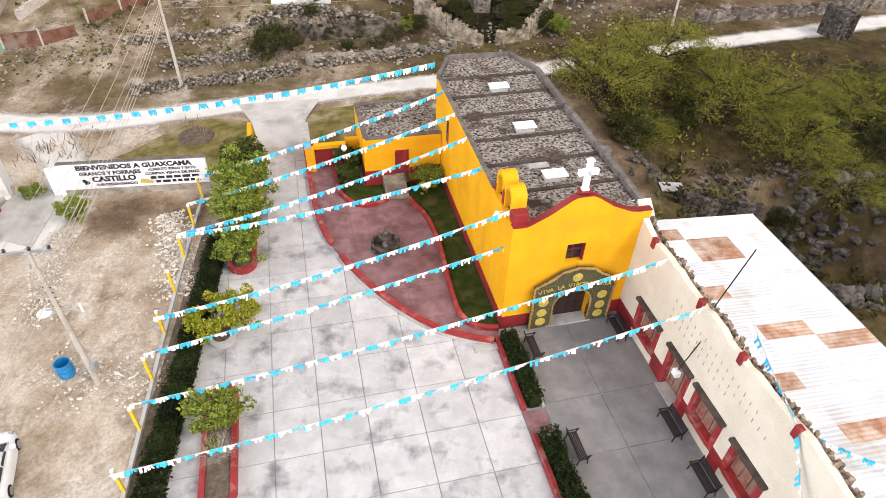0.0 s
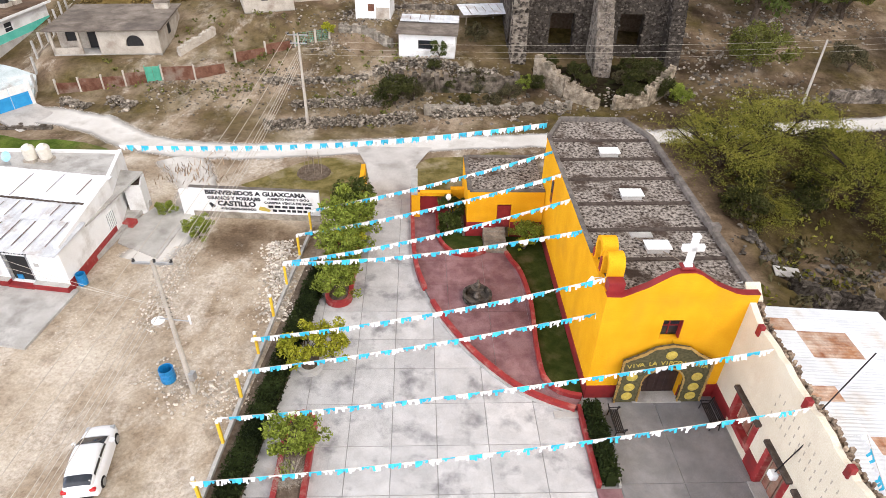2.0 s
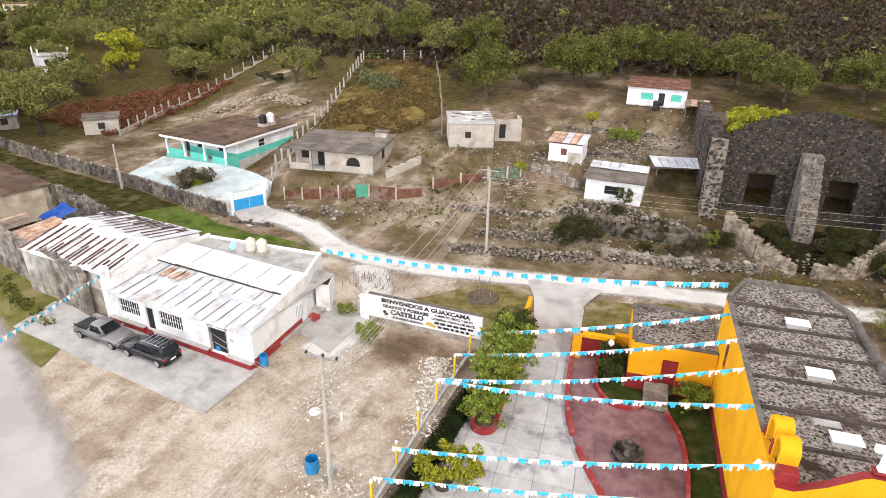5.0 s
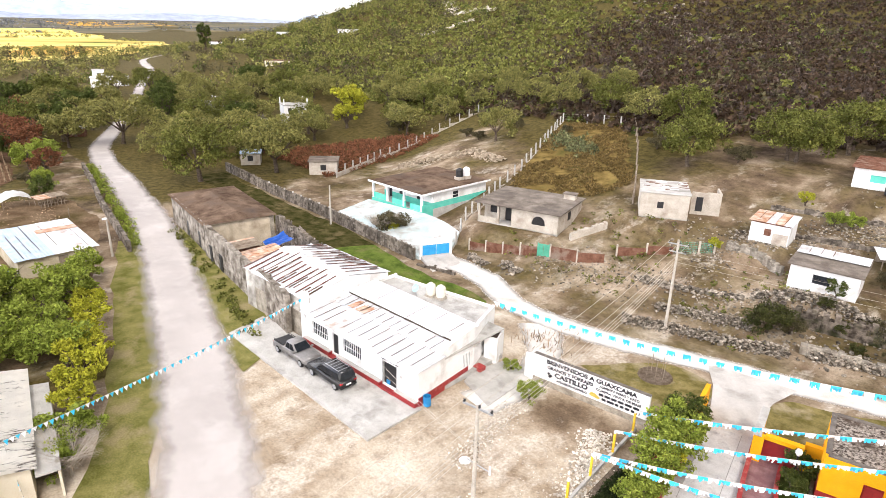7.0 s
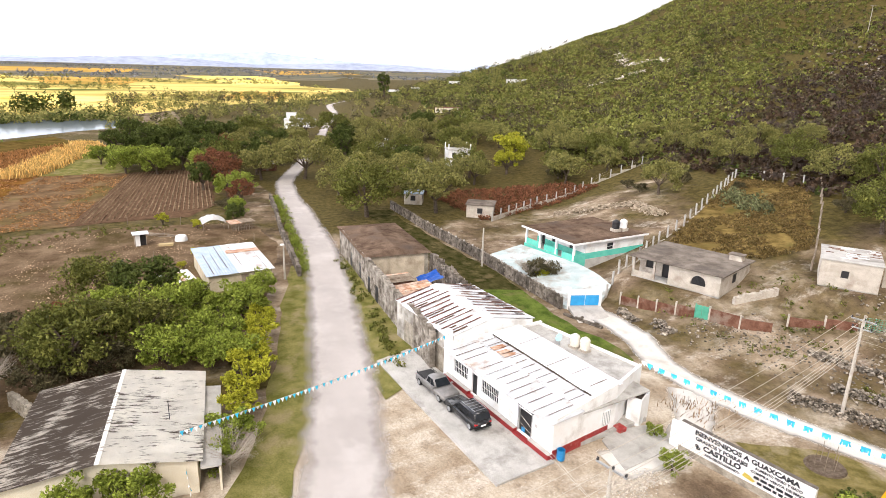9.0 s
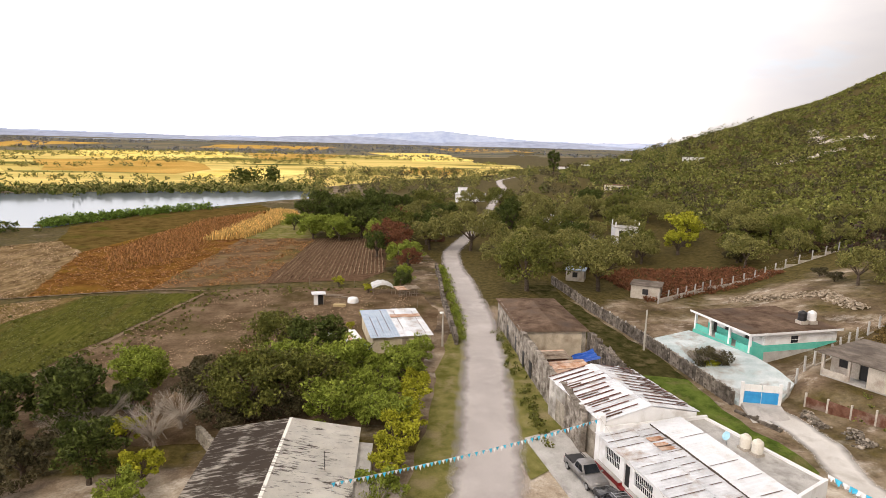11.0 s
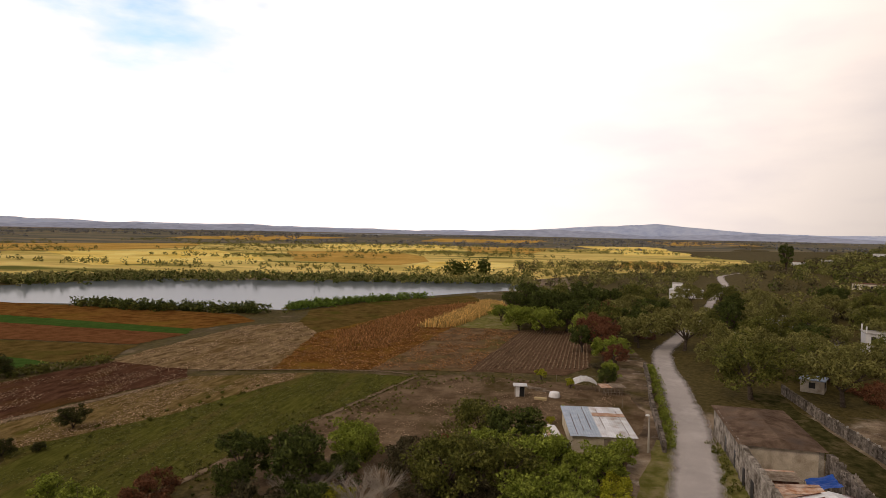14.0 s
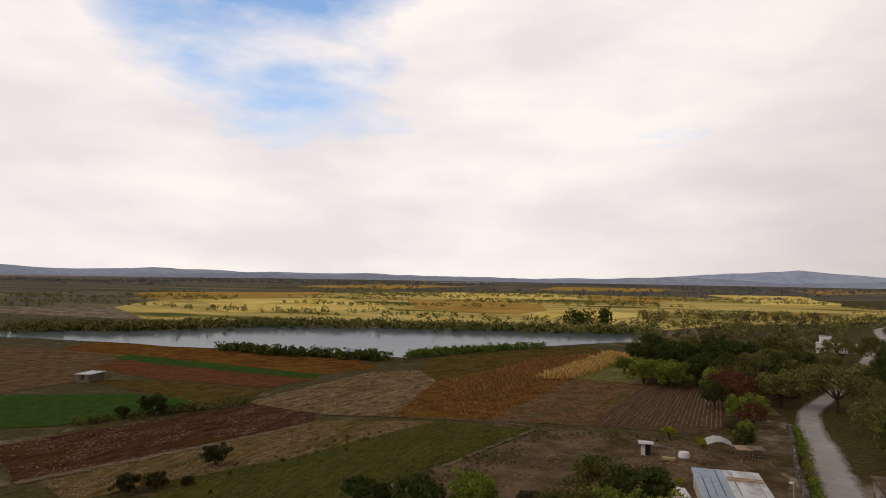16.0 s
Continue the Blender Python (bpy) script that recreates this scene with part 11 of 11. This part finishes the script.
for k, x, y, sc in (("mesquite", -115, 41.0, 1.4), ("soft", -113.5, 56.0, 1.45), ("soft", -168, 41.5, 1.6), ("slim", -180, 56.5, 0.95), ("soft", -198, 41.5, 1.3), ("soft", -214, 62, 1.2), ("soft", -236, 54.5, 1.3), ("mesquite", -262, 78, 1.3), ("soft", -276, 69, 1.3), ("red", -196, 23, 1.5), ("soft", -146, 62, 1.2), ("soft", -150, 54, 1.2), ("soft", -130.8, 103, 1.15), ("soft", -88.9, 94.1, 0.95), ("grey", -96, 96, 0.5), ("grey", -104, 100, 0.5), ("grey", -92, 104, 0.55), ("grey", -110, 112, 0.6), ("grey", -78, 104, 0.4), ("grey", -100, 110, 0.6)):
    plant(k, x, y, sc, force=True)
for k, x, y, sc in (("grey", -55.8, 101.3, 0.6), ("lime", -160, 104.5, 2.3), ("lime", -150.5, 96.5, 1.6), ("mesquite", -60, 118, 1.0)):
    plant(k, x, y, sc)
# brush on top of the overgrown ruin and before it
RU = site(-6.8, 77.2, 14.0, z=2.4)
for u, v, k, sc in ((2.5, 5, "lime", 0.7), (3, 9, "lime", 0.9), (6, 7, "lime", 0.7), (9, 10, "lime", 0.9), (5.5, 12, "lime", 0.9), (12, 8.5, "lime", 0.7), (4, 14, "green", 0.45), (8, 16, "lime", 0.6), (13, 15, "grey", 0.6), (15.5, 10, "lime", 0.45)):
    p = RU @ Vector((u, v, 6.6))
    plant(k, p.x, p.y, sc, up=p.z - height(p.x, p.y))

for u, v, k, sc in ((3.5, -3, "bush", 0.55), (6, -6, "bush", 0.6), (13, -4, "bush", 0.6), (15.2, -5.5, "bush", 0.7), (12.2, -8, "bush", 0.6), (7, -8.6, "bush", 0.45)):
    p = RU @ Vector((u, v, -0.9))
    plant(k, p.x, p.y, sc, up=p.z - height(p.x, p.y))

# thorn scrub on the hill and in the valley: sunlit green on the far shoulder, shaded brown and grey above the houses
def hill_cover(name_, mat, seed, count, leaf, lab, want, grain=13):
    rng = np.random.default_rng(seed)
    cs = []
    made = 0
    while made < count:
        k, r = rng.uniform(radians(-10), radians(76)), 95 + 640 * rng.uniform(0, 1) ** 0.85
        x, y = -math.sin(k) * r, math.cos(k) * r
        if -0.35 * x + 0.94 * y < 122 + 0.5 * max(0, -x - 60) or (x < -90 and y < 62):
            continue
        if rng.uniform(0, 1) > want(x, y) or noise.noise((x * 0.03, y * 0.03, seed)) < -0.32:
            continue
        made += 1
        z, s = height(x, y), rng.uniform(0.6, 1.7) * (1.35 if rng.uniform(0, 1) < 0.12 else 1)
        d = rng.normal(0, 1, (grain, 3))
        d /= np.linalg.norm(d, axis=1)[:, None]
        d[:, 2] = np.abs(d[:, 2])
        cs += (d * np.array([s, s, s * 1.05]) * rng.uniform(0.6, 1.0, (grain, 1)) + np.array([x, y, z + 0.25 * s])).tolist()
    v, f = leaf_cloud(cs, leaf, rng, sides=3)
    tagged(new(name_, mesh_from(name_, v, f, M[mat])), lab, "scrub", kind="stuff")


def shoulder(x, y):
    """0 on the brown slope above the houses, coloured as under cloud shade, 1 on the sunlit green slope beyond."""
    edge = float(np.interp(y, [100, 127, 155, 208, 297, 420, 700], [-118, -124, -128, -150, -176, -215, -300]))
    return bump01(edge + 14 * noise.noise((x * 0.02, y * 0.02, 6)) - x, -14, 22)


# where the painted sunlight on the shoulder is strongest
def lit(x, y):
    return bump01(-x - 0.62 * y, 10, 90)


# shoulder sun and cloud shade above the houses are put into leaf colours
hill_cover("hillside_scrub", "leaf_grey", 1, 8000, 0.52, "grey-green thorn scrub covering the hillside", lambda x, y: 0.55)
hill_cover("hillside_scrub", "leaf_mesquite", 2, 9500, 0.52, "olive-green bushes covering the hillside", lambda x, y: 0.06 + 0.7 * shoulder(x, y))
hill_cover("hillside_scrub", "leaf_brown", 3, 13000, 0.52, "brown leafless brush darkened by cloud shade above the houses", lambda x, y: 0.95 - 0.93 * shoulder(x, y))
hill_cover("hillside_scrub", "leaf_hill", 4, 12000, 0.55, "sunlit yellow-green bushes on the hill shoulder", lambda x, y: 0.012 + 0.85 * shoulder(x, y) * (0.25 + 0.75 * lit(x, y)))
hill_cover("hillside_scrub", "leaf_dark", 5, 1500, 0.55, "dark green bushes scattered on the hillside", lambda x, y: 0.5)
hill_cover("hillside_scrub", "leaf_purple", 7, 8000, 0.5, "grey-purple leafless thorn bushes above the houses", lambda x, y: 0.9 - 0.85 * shoulder(x, y))
hill_cover("hillside_trees", "leaf_hill", 6, 260, 0.5, "fresh green small trees scattered on the hillside", lambda x, y: 0.5, 70)


def scatter(name_, mat, seed, spots, per, spread, leaf, lab, cat="bushes"):
    """Many small bushes as one mass; spots: (x, y, size)."""
    rng = np.random.default_rng(seed)
    cs = []
    for x, y, s in spots:
        d = rng.normal(0, 1, (per, 3))
        d /= np.linalg.norm(d, axis=1)[:, None]
        q = d * rng.uniform(0.55, 1.05, (per, 1)) * np.array([s * spread, s * spread, s * 0.7]) * 1.2 + np.array([x, y, height(x, y) + s * 0.75])
        cs += q.tolist()
    v, f = leaf_cloud(cs, leaf, rng)
    tagged(new(name_, mesh_from(name_, v, f, M[mat])), lab, cat, kind="stuff")


rs = np.random.default_rng(50)


def along(line, n, wide, size):
    pts = [Vector((*p, 0)) for p in line]
    out = []
    for i in range(n):
        k = rs.integers(0, len(pts) - 1)
        p = pts[k].lerp(pts[k + 1], rs.uniform(0, 1))
        out.append((p.x + rs.normal(0, wide), p.y + rs.normal(0, wide), size * rs.uniform(0.6, 1.5)))
    return out


FARSHORE = [(-385, -5), (-378, -60), (-362, -120), (-345, -190), (-325, -235), (-290, -262), (-255, -295), (-240, -330)]
scatter("lakeside_bushes", "leaf_plain", 51, along(FARSHORE, 900, 9, 2.6), 14, 0.8, 0.9, "bushes along the far lake shore")
scatter("lakeside_bushes", "leaf_dark", 52, along(FARSHORE, 420, 10, 2.3), 14, 0.8, 1.0, "dark bushes along the far lake shore")
scatter("lakeside_bushes", "leaf_dark", 53, along([(-212, -172), (-209, -150), (-207, -140), (-211, -118), (-213, -98)], 150, 2.5, 1.8), 26, 0.75, 0.6, "dark bushes along the near lake shore")
scatter("lakeside_bushes", "leaf_mesquite", 54, along([(-212, -172), (-209, -150), (-209, -118), (-215, -96)], 60, 2.5, 1.6), 26, 0.75, 0.6, "olive bushes along the near lake shore")
scatter("twin_shore_trees", "leaf_dark", 55, [(-437 + rs.normal(0, 3.5), -52 + rs.normal(0, 4.5), 9 * rs.uniform(0.5, 1.0)) for i in range(26)] + [(-446 + rs.normal(0, 2.5), -36 + rs.normal(0, 3), 9 * rs.uniform(0.5, 1.0)) for i in range(18)], 30, 0.3, 1.1, "clump of tall dark trees beyond the lake")
tree_spots = [(rs.uniform(-1300, -385), rs.uniform(-800, 250), rs.uniform(1.6, 3.6)) for i in range(5200)]
tree_spots = [(x, y, s) for x, y, s in tree_spots if not in_poly(x, y, LAKE) and noise.noise((x * 0.012, y * 0.004, 3)) > 0.08]
scatter("plain_trees", "leaf_plain", 56, tree_spots, 14, 0.9, 1.0, "scattered trees and hedgerows on the plain", "trees")
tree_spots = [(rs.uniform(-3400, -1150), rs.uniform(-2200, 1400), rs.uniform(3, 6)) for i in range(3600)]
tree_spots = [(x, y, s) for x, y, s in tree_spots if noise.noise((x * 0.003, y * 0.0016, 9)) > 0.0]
scatter("plain_trees", "leaf_haze", 57, tree_spots, 9, 1.5, 2.6, "hazy blue-grey scrub on the far plain", "trees")
wood = []
while len(wood) < 900:
    x, y = rs.uniform(-640, -205), rs.uniform(-14, 330)
    if y < 0.05 * x + 30 and x > -260:
        continue
    if abs(y - np.interp(-x, [182, 212, 248, 296, 344, 400, 442, 474], [41.5, 53, 67, 84, 103, 117, 129, 153])) < (8 if x > -345 else 12) and x > -475:
        continue
    if in_poly(x, y, LAKE):
        continue
    wood.append((x, y, rs.uniform(2.2, 4.4)))
scatter("village_trees", "leaf_soft", 58, wood[:480], 60, 0.85, 0.6, "olive-green trees among the far houses", "trees")
scatter("village_trees", "leaf_dark", 59, wood[480:620], 60, 0.85, 0.6, "dark green trees among the far houses", "trees")
scatter("village_trees", "leaf_grey", 60, wood[620:], 60, 0.85, 0.6, "grey-green trees among the far houses", "trees")
scatter("reeds", "leaf_reed", 61, along([(-226, -92), (-240, -86), (-252, -78), (-266, -66), (-284, -50)], 420, 3.0, 1.3), 14, 0.7, 0.5, "bright green reeds at the lake edge", "reeds")
corn = []
while len(corn) < 2400:
    x, y = rs.uniform(-276, -118), rs.uniform(-64, -12)
    tall_corn = in_poly(x, y, [(-191.8, -34.5), (-274, -19.6), (-266, -10.3), (-194.9, -24.7)])
    if tall_corn or in_poly(x, y, [(-175, -56), (-245, -44), (-272, -24), (-192, -34), (-150, -36), (-140, -46)]) and rs.uniform(0, 1) < 0.8:
        corn.append((x, y, rs.uniform(0.5, 1.0), tall_corn))


def stalks(name_, mat, seed, spots, n, lab, w=0.16):
    """Thin standing dry plants, a few narrow blades each."""
    rng = np.random.default_rng(seed)
    v = []
    for x, y, s in spots:
        z = height(x, y)
        for i in range(n):
            bx, by = x + rng.normal(0, 0.9), y + rng.normal(0, 0.9)
            a, h = rng.uniform(0, 6.28), s * rng.uniform(1.2, 2.2)
            lx, ly = rng.normal(0, 0.25, 2)
            v += [(bx - w * math.cos(a), by - w * math.sin(a), z), (bx + w * math.cos(a), by + w * math.sin(a), z), (bx + lx + 0.5 * w * math.cos(a), by + ly + 0.5 * w * math.sin(a), z + h), (bx + lx - 0.5 * w * math.cos(a), by + ly - 0.5 * w * math.sin(a), z + h)]
    tagged(new(name_, mesh_from(name_, v, np.arange(len(v)).reshape(-1, 4), M[mat])), lab, "crop", kind="stuff")


def litter(name_, mat, seed, outline, count, size, lab, clump=0.2):
    """Single dry blades and clods lying all over a field, thicker in some places."""
    rng = np.random.default_rng(seed)
    ax, ay = [q[0] for q in outline], [q[1] for q in outline]
    cs = []
    while len(cs) < count:
        x, y = rng.uniform(min(ax), max(ax)), rng.uniform(min(ay), max(ay))
        if in_poly(x, y, outline) and noise.noise((x * 0.10, y * 0.22, seed)) > clump - 0.5 * rng.uniform(0, 1):
            cs.append((x, y, height(x, y) + 0.13))
    v, f = leaf_cloud(cs, size, rng, flat=0.6, sides=3)
    tagged(new(name_, mesh_from(name_, v, f, M[mat])), lab, "stubble", kind="stuff")


litter("field_stubble", "leaf_stubble", 81, [(-117.1, -90.3), (-176.5, -88.1), (-192.4, -75.9), (-169.6, -61.8), (-117.5, -52.9), (-113.5, -69.6)], 4500, 0.16, "pale dry stubble strewn over the fallow field")
litter("field_stubble", "leaf_stubble", 82, [(-107.7, -65.6), (-117.5, -42.5), (-84.4, -55.2), (-65.6, -66.4), (-55, -72), (-60, -82), (-75.9, -77.1)], 6500, 0.13, "pale dry stubble strewn over the weedy strip")
litter("field_stubble", "leaf_stubble", 83, [(-117, -88.2), (-113.5, -69.6), (-107.4, -66.0), (-76.6, -77.8), (-58, -86), (-70, -106), (-95.9, -96.2)], 3500, 0.13, "dry stubble on the dark ploughed strip", 0.35)
litter("field_weeds", "leaf_rust", 84, [(-194.9, -24.7), (-195.7, -1.9), (-126.3, -12.5), (-122.7, -33.0)], 5000, 0.2, "russet weeds on the brown fallow field")
litter("field_weeds", "leaf_rust", 85, [(-169.6, -61.8), (-245.2, -44.2), (-266, -9), (-194.9, -24.7), (-122.7, -33.0), (-117.5, -52.9)], 9000, 0.26, "russet weeds on the stubble field", 0.0)
litter("crop_rows", "leaf_crop", 86, [(-117.5, -42.5), (-118.6, -22.4), (-72.7, -37.3), (-61, -39.5), (-48, -46), (-44, -62), (-60.6, -62.5), (-65.6, -66.4), (-84.4, -55.2)], 12000, 0.13, "low green crop plants", 0.05)
litter("yard_litter", "leaf_stubble", 87, [(-60, -24), (-80, -34), (-118, -20), (-121, 16), (-84, 15), (-60, 4)], 5000, 0.12, "dry twigs and straw on the yard earth", 0.25)
scatter("field_edge_weeds", "leaf_mesquite", 88, along([(-60, -38), (-84, -31), (-116, -21)], 260, 3.0, 0.22) + along([(-118, -22), (-120, 4)], 60, 1.5, 0.25), 14, 1.0, 0.16, "low olive weeds beside the field path", "weeds")
stalks("dry_corn", "leaf_straw", 62, [c[:3] for c in corn if c[3]], 16, "standing dry straw-coloured corn")
stalks("dry_weeds", "leaf_rust", 63, [(c[0], c[1], 0.5 * c[2]) for c in corn if not c[3]], 4, "russet dry weeds standing in the field")
stalks("dead_corn_stalks", "leaf_stalk", 73, [(rs.uniform(-34, -29.5), rs.uniform(41.5, 45.5), 0.32) for i in range(26)], 5, "dead corn stalks beside the painted wall", 0.045)
scatter("field_edge_weeds", "leaf_mesquite", 64, along([(-84, -108), (-99.5, -99.7), (-107, -94.5), (-117, -90.3)], 130, 1.0, 0.9) + along([(-66, -64), (-84, -56), (-104, -48)], 24, 2.0, 0.2), 14, 0.8, 0.28, "weeds along the field edges", "weeds")
scatter("verge_weeds", "leaf_green", 65, along([(-84, 20.3), (-100, 22.7), (-125, 26.0), (-142, 28.0)], 260, 0.5, 0.5), 16, 0.8, 0.16, "green weeds along the roadside wall", "weeds")
scatter("verge_weeds", "leaf_mesquite", 66, along([(-50, 21.6), (-62, 23.4), (-74, 25.2), (-88, 26.9)], 90, 0.5, 0.35), 16, 0.8, 0.16, "olive weeds below the ruined wall", "weeds")
M["dryplot"] = material("dry_golden_turf", (0.085, 0.058, 0.019), (0.235, 0.165, 0.058), 0.5, 0.95, 0.6, 7, (0.075, 0.068, 0.02), 0.25, 0.45, space="World", detail=12)
patch("grass_plot", [(-66, 75.5), (-71, 83), (-77.5, 97), (-84, 109.5), (-72, 114), (-50.5, 85.5), (-52.5, 79), (-60, 74.5)], M["dryplot"], "dry golden grass plot inside the post fence", "grass", 0.03, step=2.0)
dry = [(rs.uniform(-84, -48), rs.uniform(72, 114), rs.uniform(0.12, 0.36)) for i in range(3600)]
dry = [(x, y, s) for x, y, s in dry if in_poly(x, y, [(-67, 74), (-71, 82), (-77.5, 96), (-84, 110), (-70.5, 113), (-49.5, 85), (-52, 77), (-60, 73)]) and noise.noise((x * 0.12, y * 0.12, 4)) > -0.2]
scatter("dry_grass", "grass", 67, dry, 26, 1.5, 0.17, "tall dry golden grass in the fenced plot", "grass")
dry = [(rs.uniform(-132, -104), rs.uniform(62, 102), rs.uniform(0.3, 0.8)) for i in range(1500)]
dry = [(x, y, s) for x, y, s in dry if x < -104 - 0.32 * (y - 64)]
scatter("dry_brush", "leaf_red", 68, [d for d in dry if d[1] > 60], 12, 1.1, 0.26, "russet dry brush behind the fence", "brush")
cact = [(-77 + 13 * (i / 80) + rs.normal(0, 0.8), 99 - 6 * (i / 80) + rs.normal(0, 1.4), rs.uniform(0.7, 1.4)) for i in range(80)]
scatter("prickly_pears", "leaf_cactus", 69, cact, 22, 0.55, 0.24, "thicket of grey-green prickly pears", "cactus")
weeds = [(rs.uniform(-52, -16), rs.uniform(56, 74), rs.uniform(0.15, 0.4)) for i in range(260)]
scatter("slope_weeds", "leaf_mesquite", 70, [w for w in weeds if noise.noise((w[0] * 0.15, w[1] * 0.15, 5)) > -0.05], 12, 1.1, 0.16, "sparse weeds on the stony slope", "weeds")
ravine = [(rs.uniform(15, 60), rs.uniform(30, 68), rs.uniform(0.3, 1.1)) for i in range(600)]
scatter("ravine_brush", "leaf_grey", 71, ravine[:350], 18, 0.9, 0.26, "thorny brush in the dry ravine", "brush")
scatter("ravine_brush", "leaf_near", 72, ravine[350:430], 18, 0.9, 0.22, "yellow-green sprouts in the dry ravine", "brush")

for tree_list in KINDS.values():
    for ob in tree_list:
        if ob.name not in USED:
            for o in (*ob.children_recursive, ob):
                bpy.data.objects.remove(o)
